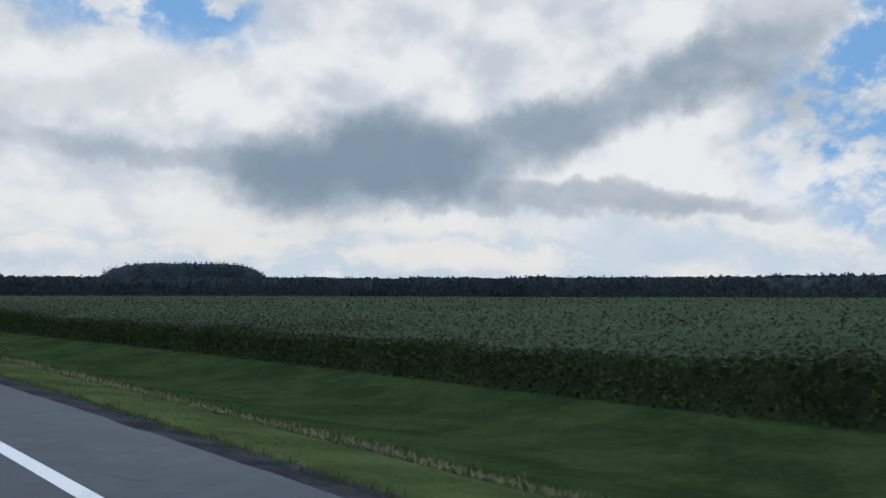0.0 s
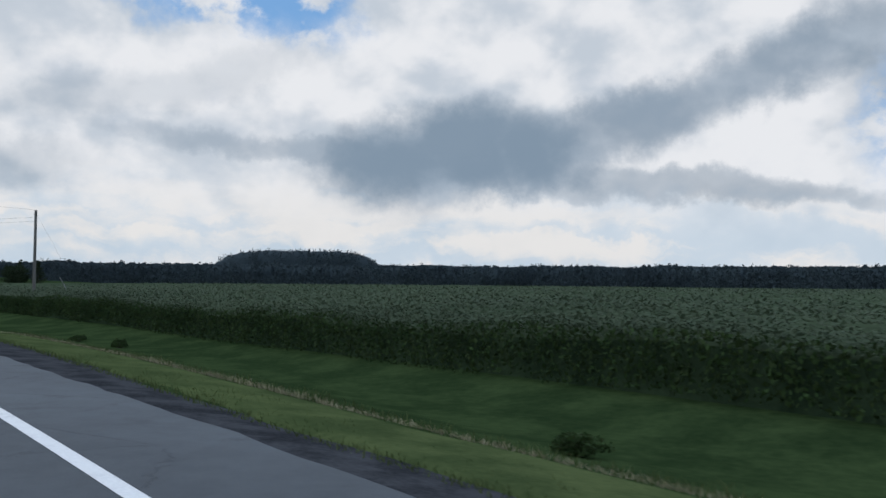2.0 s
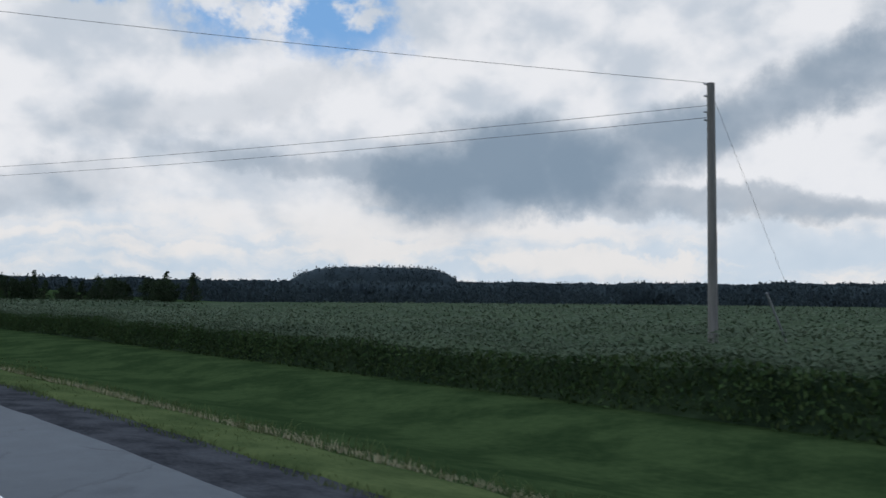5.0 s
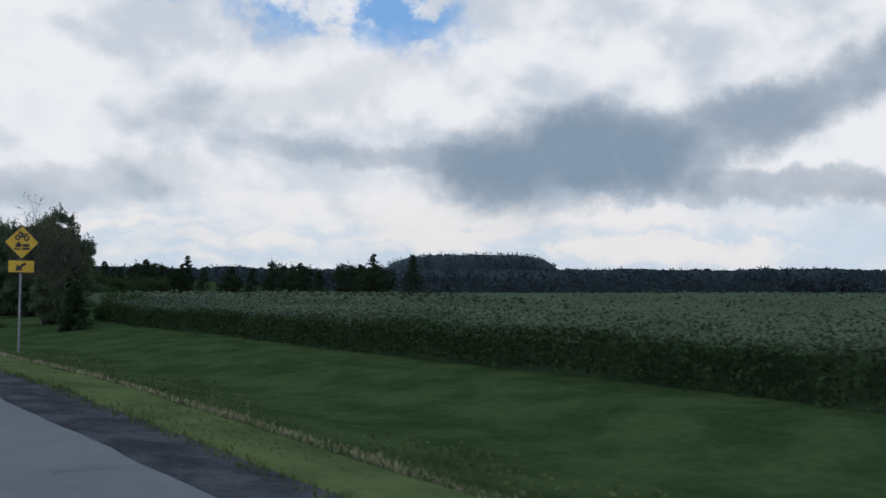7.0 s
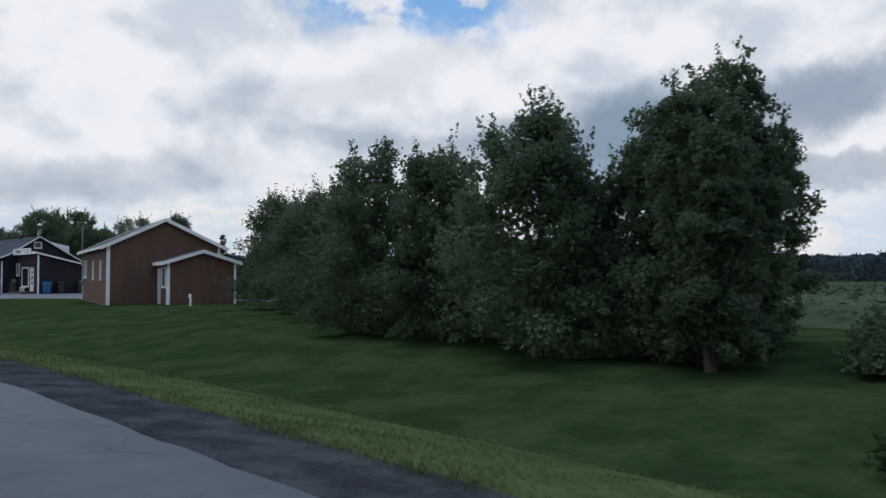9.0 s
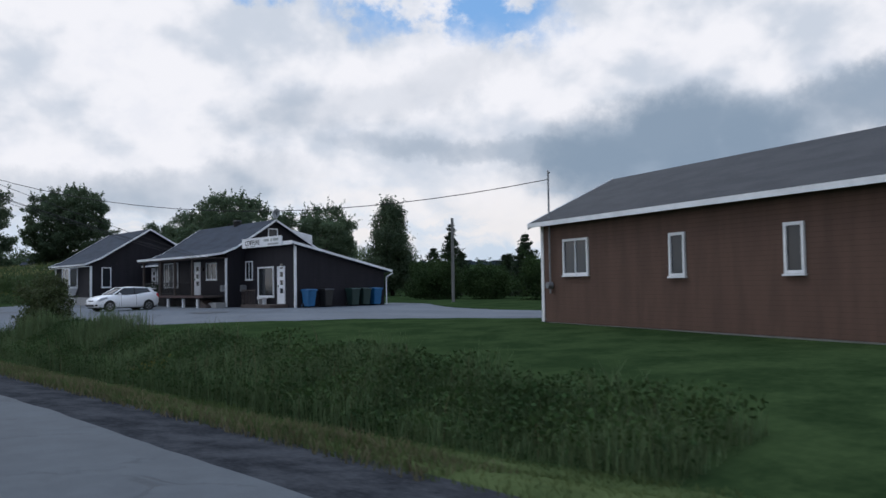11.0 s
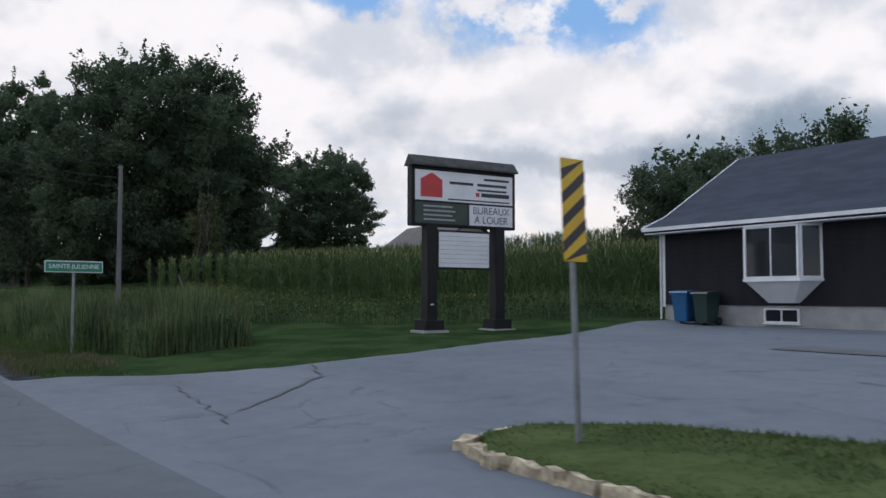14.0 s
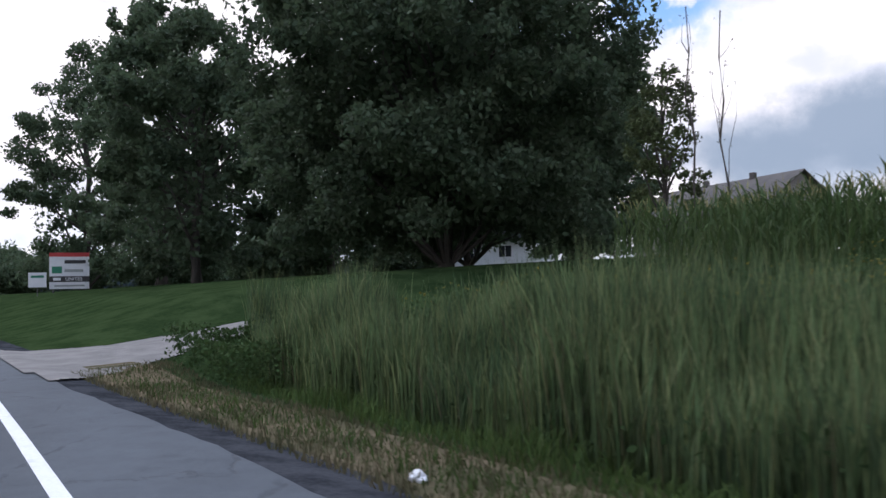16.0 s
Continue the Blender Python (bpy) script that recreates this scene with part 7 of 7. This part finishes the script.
Zc = land(Xc, Yc) + (tall - 0.1 + Hc) * smooth(11.55, 12.0, Dd - front) * (1 - in_house_yard) - 0.05
V = np.stack([Xc, Yc, Zc], -1).reshape(-1, 3)
idx = np.arange(S.size).reshape(S.shape)
F = np.stack([idx[:-1, :-1], idx[:-1, 1:], idx[1:, 1:], idx[1:, :-1]], -1).reshape(-1, 4)
canopy = stuff("crop_canopy", V, F, [CROP_MASS, CROP_SHADED_EDGE], "dense dark green field crop canopy", "crops")
# front faces get the darker tone that stands for shade
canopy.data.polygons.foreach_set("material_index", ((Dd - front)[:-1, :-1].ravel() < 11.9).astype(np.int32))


def crop_leaves(n, x0, x1, d0, d1, size, lo, hi, power=1.0, flat=0.0):
    x, y = scatter(n, x0, x1, d0, d1, power)
    s, d = along(x, y)
    d2 = np.where(d < 15, d + field_edge(s), d)
    x, y = on_road(s, d2)
    ok = d2 > 11.2 + field_edge(s)
    x, y, s, n = x[ok], y[ok], s[ok], int(ok.sum())
    rise = 0.9 + 0.16 * smooth(120, 175, s) * smooth(215, 195, s)
    z = land(x, y) + gen.uniform(lo, hi, n) * rise + bump_field(x, y, 0.35) * 0.2 + bump_field(x, y, 0.06) * 0.12
    return leaf_quads(np.stack([x, y, z], 1), np.full(n, size) * gen.uniform(0.8, 1.2, n), 1.2 * (1 - flat), gen, flat)


# leaves of the front face borrow the dark weed colour as painted shade
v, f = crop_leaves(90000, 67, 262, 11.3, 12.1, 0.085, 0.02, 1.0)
stuff("crop_edge_leaves", v, f, WEED, "leafy edge of the field crop, darkened for shade", "crops")
sets = [crop_leaves(110000, 67, 262, 11.5, 14.0, 0.09, 0.85, 1.14, flat=0.7), crop_leaves(100000, 66, 262, 12.5, 26, 0.13, 0.88, 1.16, flat=0.8),
        crop_leaves(60000, 70, 300, 24, 90, 0.24, 0.85, 1.15, 1.3, flat=0.85), crop_leaves(24000, 40, 330, 80, 300, 0.45, 0.8, 1.2, 1.2, flat=0.85), crop_leaves(4000, 45, 74, 22, 40, 0.3, 0.5, 1.15, flat=0.7)]
off, VV, FF = 0, [], []
for v, f in sets:
    VV.append(v)
    FF.append(f + off)
    off += len(v)
stuff("crop_leaves", np.concatenate(VV), np.concatenate(FF), CROP, "leafy green field crop about waist high", "crops")

for n, (x, y, h_, r_) in enumerate(((202.8, -18.6, 0.3, 0.3), (182.1, -11.2, 0.3, 0.3), (178.4, -10.4, 0.25, 0.28))):
    bush(x, y, h_, r_, 310 + n, "small dark weed clump on the mown verge", 1200, 0.05, WEED, "weed clumps on the verge", name="weed_clump")
crack([(209.6, -24.6), (209.3, -26.2), (208.6, -30.0)], 0.04, 12)

# roadside grass


def grass(n, x0, x1, d0, d1, h0, h1, w, mat, name, label, power=1.0, lean=0.35, ridge=False):
    s = gen.uniform(x0, x1, n)
    k = gen.uniform(0, 1, n) ** power
    d = verge(s) + d0 + (d1 - d0) * k + (verge_width(s) if ridge else 0.0)
    x, y = on_road(s, d)
    ok = ~in_lot(x, y)
    x, y = x[ok], y[ok]
    hgt = gen.uniform(h0, h1, len(x)) * (0.75 + 0.5 * np.clip(bump_field(x, y, 0.5) + 0.5, 0, 1))
    v, f = blades(x, y, land(x, y) - 0.02, hgt, np.full(len(x), w), lean, gen)
    return stuff(name, v, f, mat, label, "grass")


grass(70000, 60, 262, -0.25, 1.2, 0.02, 0.09, 0.014, VERGE_BLADE, "verge_grass", "short green grass along the shoulder")
grass(26000, 82, 262, -0.16, 0.12, 0.03, 0.13, 0.012, PALE_STRAW, "seed_grass", "pale seeding grass along the verge", ridge=True)
grass(14000, 82, 262, -0.3, 0.5, 0.05, 0.2, 0.014, VERGE_BLADE, "verge_edge_grass", "longer green grass beside the seeding verge", ridge=True)
grass(40000, 12, 70, -0.2, 3.3, 0.03, 0.12, 0.014, VERGE_BLADE, "verge_grass", "green grass along the shoulder")
grass(8000, -12, 24, -0.3, 1.0, 0.06, 0.2, 0.016, DRY, "seed_grass", "pale dry grass along the shoulder")
grass(34000, -12, 24, -0.2, 3.0, 0.04, 0.16, 0.016, VERGE_BLADE, "verge_grass", "green grass along the shoulder")
grass(26000, -89, -48, -0.25, 1.9, 0.04, 0.16, 0.018, DRY, "seed_grass", "straw-coloured dry grass along the shoulder")
grass(6000, -88, -46, 0.0, 1.3, 0.06, 0.22, 0.02, BLADE, "verge_grass", "green grass along the shoulder")


def patch(n, poly, h0, h1, w, mat, name, label, lean=0.14, z_off=-0.03, category="plants"):
    t = inside(poly)
    P_ = np.array(poly)
    x, y = gen.uniform(P_[:, 0].min(), P_[:, 0].max(), n * 3), gen.uniform(P_[:, 1].min(), P_[:, 1].max(), n * 3)
    ok = t(x, y)
    x, y = x[ok][:n], y[ok][:n]
    hgt = gen.uniform(h0, h1, len(x)) * (0.62 + 0.7 * np.clip(bump_field(x, y, 0.5) * 1.6 + 0.5, 0, 1))
    v, f = blades(x, y, land(x, y) + z_off, hgt, np.full(len(x), w), lean, gen)
    return stuff(name, v, f, mat, label, category)


def leaf_patch(n, poly, h0, h1, size, mat, name, label, category="plants"):
    t = inside(poly)
    P_ = np.array(poly)
    x, y = gen.uniform(P_[:, 0].min(), P_[:, 0].max(), n * 3), gen.uniform(P_[:, 1].min(), P_[:, 1].max(), n * 3)
    ok = t(x, y)
    x, y = x[ok][:n], y[ok][:n]
    top = h1 * (0.65 + 0.7 * np.clip(bump_field(x, y, 0.7) + 0.45, 0, 1))
    z = land(x, y) + h0 + (top - h0) * np.sqrt(gen.uniform(0, 1, len(x)))
    v, f = leaf_quads(np.stack([x, y, z], 1), np.full(len(x), size), 0.6, gen)
    return stuff(name, v, f, mat, label, category)


DITCH = [(24, 7.6), (13, 7.4), (5, 7.2), (0.4, 7.2), (-3.2, 7.3), (-6.6, 6.9), (-8.4, 5.5), (-9.2, 6.2), (-8.6, 7.4), (-6.6, 9.4), (-4.2, 10.0), (2, 10.0), (10, 9.8), (24, 9.6)]
patch(22000, DITCH, 0.3, 0.8, 0.018, DITCH_REED, "ditch_reeds", "tall green reeds and grass filling the ditch", 0.16)
leaf_patch(24000, DITCH, 0.0, 0.55, 0.075, WEED, "ditch_weeds", "dark leafy weeds in the ditch")
patch(200, DITCH, 0.7, 1.2, 0.016, DRY, "dry_stalks", "pale dry stalks among ditch reeds", 0.1)
patch(1500, [(4.4, 7.9), (1.4, 7.9), (0.6, 9.4), (4.0, 9.6)], 0.8, 1.35, 0.022, DITCH_REED, "ditch_cattails", "clump of tall dark cattails in the ditch", 0.1)
patch(500, [(-3.4, 8.0), (-5.0, 7.9), (-5.0, 8.8), (-3.4, 9.0)], 0.6, 1.1, 0.022, DITCH_REED, "ditch_cattails", "clump of tall dark cattails in the ditch", 0.1)
leaf_patch(110, [(9.4, 7.5), (8.0, 7.5), (8.0, 8.2), (9.4, 8.2)], 0.25, 0.6, 0.05, GOLD, "goldenrod", "yellow goldenrod in the ditch")
for n, (x0, x1) in enumerate(((88, 128), (150, 172), (205, 216))):
    s_ = gen.uniform(x0, x1, 5200)
    d_ = verge(s_) + verge_width(s_) + 0.15 + gen.uniform(0, 1, 5200) ** 1.3 * 1.3
    x, y = on_road(s_, d_)
    keep_ = bump_field(x, y, 0.45) > -0.05
    x, y = x[keep_], y[keep_]
    v, f = leaf_quads(np.stack([x, y, land(x, y) + gen.uniform(0.0, 0.26, len(x))], 1), np.full(len(x), 0.05), 1.6, gen)
    stuff("verge_weeds", v, f, VERGE_BLADE, "low leafy weeds in the mown verge", "weeds")
REEDS = [(-49.5, 4.4), (-55, 3.7), (-62, 3.4), (-72, 3.4), (-80, 3.5), (-86.5, 3.4), (-88.5, 4.6), (-87, 6.8), (-78, 7.4), (-66, 8.0), (-56, 8.8), (-50.2, 7.2)]
patch(36000, REEDS, 0.55, 1.55, 0.03, REED, "cattail_reeds", "tall dense green cattail reeds beside the road", 0.11)
patch(7000, REEDS, 1.0, 1.6, 0.018, REED_PALE, "reed_leaves", "broad pale green reed leaves bending over", 0.16)
patch(9000, [(-52, 2.9), (-58, 2.5), (-70, 2.7), (-80, 2.7), (-88, 2.7), (-88, 4.0), (-80, 4.1), (-66, 4.0), (-52, 4.2)], 0.1, 0.45, 0.018, BLADE, "edge_grass", "green grass at the foot of the reeds", 0.4, category="grass")
leaf_patch(5000, [(-84.5, 2.2), (-88.6, 1.9), (-90.2, 3.2), (-90.0, 5.0), (-84.5, 4.2)], 0.0, 0.75, 0.08, WEED, "reed_edge_weeds", "leafy dark weeds at the end of the reeds")
leaf_patch(2600, [(-56, 7.4), (-62, 6.6), (-72, 6.6), (-80, 6.6), (-80, 8.4), (-70, 9.4), (-58, 10.4)], 0.75, 1.25, 0.05, GOLD, "goldenrod", "yellow goldenrod behind the reeds")
TALL_REEDS = [(-73, 3.7), (-80, 3.5), (-86.5, 3.4), (-90, 4.2), (-90, 6.2), (-82, 7.0), (-74, 6.5)]
patch(9000, TALL_REEDS, 1.0, 2.0, 0.03, REED, "tall_reeds", "tallest green cattail reeds beside the driveway", 0.09)
patch(2600, TALL_REEDS, 1.2, 2.1, 0.018, REED_PALE, "tall_reed_leaves", "long pale green reed leaves among the cattails", 0.13)
patch(3200, REEDS, 1.1, 1.7, 0.014, DRY, "reed_plumes", "pale seed stalks above the reeds", 0.14)
leaf_patch(8000, REEDS, 0.0, 0.6, 0.09, WEED, "reed_undergrowth", "dark leafy undergrowth below the reeds")
WEEDS = [(-52, 17.0), (-57, 10.5), (-66, 7.8), (-80, 7.2), (-88, 6.6), (-90, 13.0), (-80, 14.5), (-66, 17), (-56, 21), (-51.5, 24), (-50.5, 22)]
leaf_patch(22000, WEEDS, 0.0, 0.6, 0.09, WEED, "weed_bank", "dark weeds along the edge of the cornfield")
patch(16000, WEEDS, 0.35, 0.8, 0.02, REED, "weed_bank_grass", "tall grass along the edge of the cornfield", 0.25)
leaf_patch(1800, WEEDS, 0.45, 0.8, 0.06, GOLD, "goldenrod", "yellow goldenrod along the edge of the cornfield")


def corn():
    poly = [(-52.5, 25.5), (-57, 22.5), (-66, 18.2), (-78, 15.2), (-88, 13.6), (-95, 26), (-108, 62), (-60, 70), (-51, 45)]
    t = inside(poly)
    xs, ys = [], []
    a = math.radians(-18)
    for i in np.arange(-90, 90, 0.75):
        u = np.arange(-90, 90, 0.24)
        x = -80 + u * math.cos(a) - i * math.sin(a)
        y = 40 + u * math.sin(a) + i * math.cos(a)
        ok = t(x, y)
        xs.append(x[ok])
        ys.append(y[ok])
    x, y = np.concatenate(xs), np.concatenate(ys)
    front = np.interp(x, [-95, -88, -78, -66, -57, -52.5], [26, 13.6, 15.2, 18.2, 22.5, 25.5])
    near = y - front < 9
    keep = near | (gen.uniform(0, 1, len(x)) < 0.35)
    x, y = x[keep] + gen.normal(0, 0.06, keep.sum()), y[keep] + gen.normal(0, 0.06, keep.sum())
    z = land(x, y)
    h = gen.uniform(2.05, 2.5, len(x))
    v0, f0 = blades(x, y, z, h * 0.95, np.full(len(x), 0.035), 0.03, gen)
    vs, fs, off_ = [v0], [f0], len(v0)
    for k in range(7):
        zz = z + h * (0.2 + 0.105 * k)
        v, f = blades(x, y, zz, gen.uniform(0.35, 0.6, len(x)), np.full(len(x), 0.06), 0.6, gen)
        vs.append(v)
        fs.append(f + off_)
        off_ += len(v)
    stuff("corn", np.concatenate(vs), np.concatenate(fs), CORN, "tall green rows of corn on a slope", "corn")
    v, f = blades(x, y, z + h * 0.92, gen.uniform(0.15, 0.32, len(x)), np.full(len(x), 0.035), 0.35, gen)
    stuff("corn_tassels", v, f, TASSEL, "pale tassels on top of the corn", "corn")


corn()

# far woods round the fields


def woods():
    xs, ys, hs, ws = [], [], [], []
    az = np.radians(np.arange(-32, 92, 0.16))
    for ringr, hbase, every in ((330, 6.0, 2), (520, 14.0, 1), (640, 18.5, 1)):
        for a in az[::every]:
            r = ringr * (1 + 0.05 * noise.noise((a * 6, ringr, 0))) + gen.uniform(-12, 12)
            if ringr == 330 and noise.noise((a * 9, 2.0, 5.0)) < -0.25 and a < 0.7:
                continue
            xs.append(120 - math.sin(a) * r)
            ys.append(0 + math.cos(a) * r)
            hs.append(hbase * gen.uniform(0.88, 1.06) * (1 + 0.12 * noise.noise((a * 20, 0, 1))))
            ws.append(gen.uniform(3.2, 5.2) * (0.7 if ringr == 330 else 1.25))
    for i in range(520):     # wooded rise
        t = gen.uniform(-1, 1)
        u = gen.uniform(-1, 1)
        x, y = -400 + t * 60 + u * 25, 560 + t * 53 - u * 35
        xs.append(x)
        ys.append(y)
        hs.append(31.0 * max(0.0, 1 - abs(t) ** 5) ** 0.5 * gen.uniform(0.88, 1.03) + 4)
        ws.append(gen.uniform(4, 6))
    xs, ys, hs, ws = map(np.array, (xs, ys, hs, ws))
    ok = ys > 60
    xs, ys, hs, ws = xs[ok], ys[ok], hs[ok], ws[ok]
    k = 60
    t = gen.uniform(0, 1, (len(xs), k))
    rad = 1.1 * ws[:, None] * np.sqrt(np.maximum(0.05, 1 - (2 * t - 0.8) ** 2)) * np.sqrt(gen.uniform(0.1, 1, (len(xs), k)))
    a = gen.uniform(0, math.tau, (len(xs), k))
    pts = np.stack([xs[:, None] + rad * np.cos(a), ys[:, None] + rad * np.sin(a), -0.5 + hs[:, None] * (0.04 + 0.92 * t)], -1).reshape(-1, 3)
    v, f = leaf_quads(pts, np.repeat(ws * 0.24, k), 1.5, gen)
    stuff("far_woods", v, f, HAZY_FOREST, "dark woods along the horizon with a wooded rise", "woods")
    for ringr, hb in ((527, 12.6), (648, 17.0)):
        a = np.radians(np.arange(-32, 92, 0.09))
        m = 6
        tt = np.linspace(0, 1, m)
        crown = np.array([0.5 * noise.noise((q * 150, ringr, 0)) + 0.35 * noise.noise((q * 420, ringr, 3)) for q in a])
        hh_ = hb * (1 + 0.17 * crown + 0.10 * np.array([noise.noise((q * 20, 0, 1)) for q in a]))
        out_ = np.array([[noise.noise((q * 260, v * 3.0, ringr)) for v in tt] for q in a]) * 5.0 + 6.0 * tt[None, :] ** 3
        rad_ = ringr + out_
        V_ = np.stack([120 - np.sin(a)[:, None] * rad_, np.cos(a)[:, None] * rad_, -1 + (hh_[:, None] + 1) * tt[None, :]], -1).reshape(-1, 3)
        i_ = np.arange(len(a) * m).reshape(len(a), m)
        ob = stuff("woods_edge", V_, np.stack([i_[:-1, :-1], i_[:-1, 1:], i_[1:, 1:], i_[1:, :-1]], -1).reshape(-1, 4), HAZY_FOREST, "dark rounded crowns along the edge of the far woods", "woods")
        for p in ob.data.polygons:
            p.use_smooth = True
    # the wooded rise has ground under its trees
    u, w_ = np.meshgrid(np.linspace(-1, 1, 61), np.linspace(-1, 1, 13), indexing="ij")
    top = 31.5 * np.sqrt(np.maximum(0, 1 - np.abs(u) ** 5)) * np.sqrt(np.maximum(0, 1 - w_ ** 4)) + 2
    top = top + np.array([noise.noise((p * 14, q * 5, 0.0)) for p, q in zip(u.ravel(), w_.ravel())]).reshape(u.shape) * 3.0
    V_ = np.stack([-400 + u * 60 + w_ * 25, 560 + u * 53 - w_ * 35, top - 2], -1).reshape(-1, 3)
    i_ = np.arange(u.size).reshape(u.shape)
    stuff("wooded_rise", V_, np.stack([i_[:-1, :-1], i_[:-1, 1:], i_[1:, 1:], i_[1:, :-1]], -1).reshape(-1, 4), HAZY_FOREST, "wooded rise beyond the fields", "woods")
    # a backing sheet stands in for the dim inside of the woods
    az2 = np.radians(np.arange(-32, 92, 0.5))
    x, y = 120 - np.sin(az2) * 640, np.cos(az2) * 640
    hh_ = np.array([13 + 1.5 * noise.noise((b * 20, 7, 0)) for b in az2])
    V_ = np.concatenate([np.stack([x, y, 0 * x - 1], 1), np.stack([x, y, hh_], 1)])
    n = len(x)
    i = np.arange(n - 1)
    stuff("woods_interior", V_, np.stack([i, i + 1, i + 1 + n, i + n], 1), HAZY_FOREST, "backing sheet standing in for the dim inside of the far woods", "woods")


woods()

# scrap of litter on the shoulder
lx, ly = -75.65, 1.48
bm = bmesh.new()
bmesh.ops.create_icosphere(bm, subdivisions=2, radius=0.09)
r = random.Random(9)
for v in bm.verts:
    v.co = Vector((v.co.x * r.uniform(0.6, 1.5), v.co.y * r.uniform(0.5, 1.2), v.co.z * r.uniform(0.3, 0.9)))
ob = part("litter", bm, SIGN_WHITE, None)
ob.matrix_basis = pose(float(lx), float(ly), ground_z(lx, ly) + 0.05)
tagged(ob, "crumpled white paper on the shoulder", "litter")
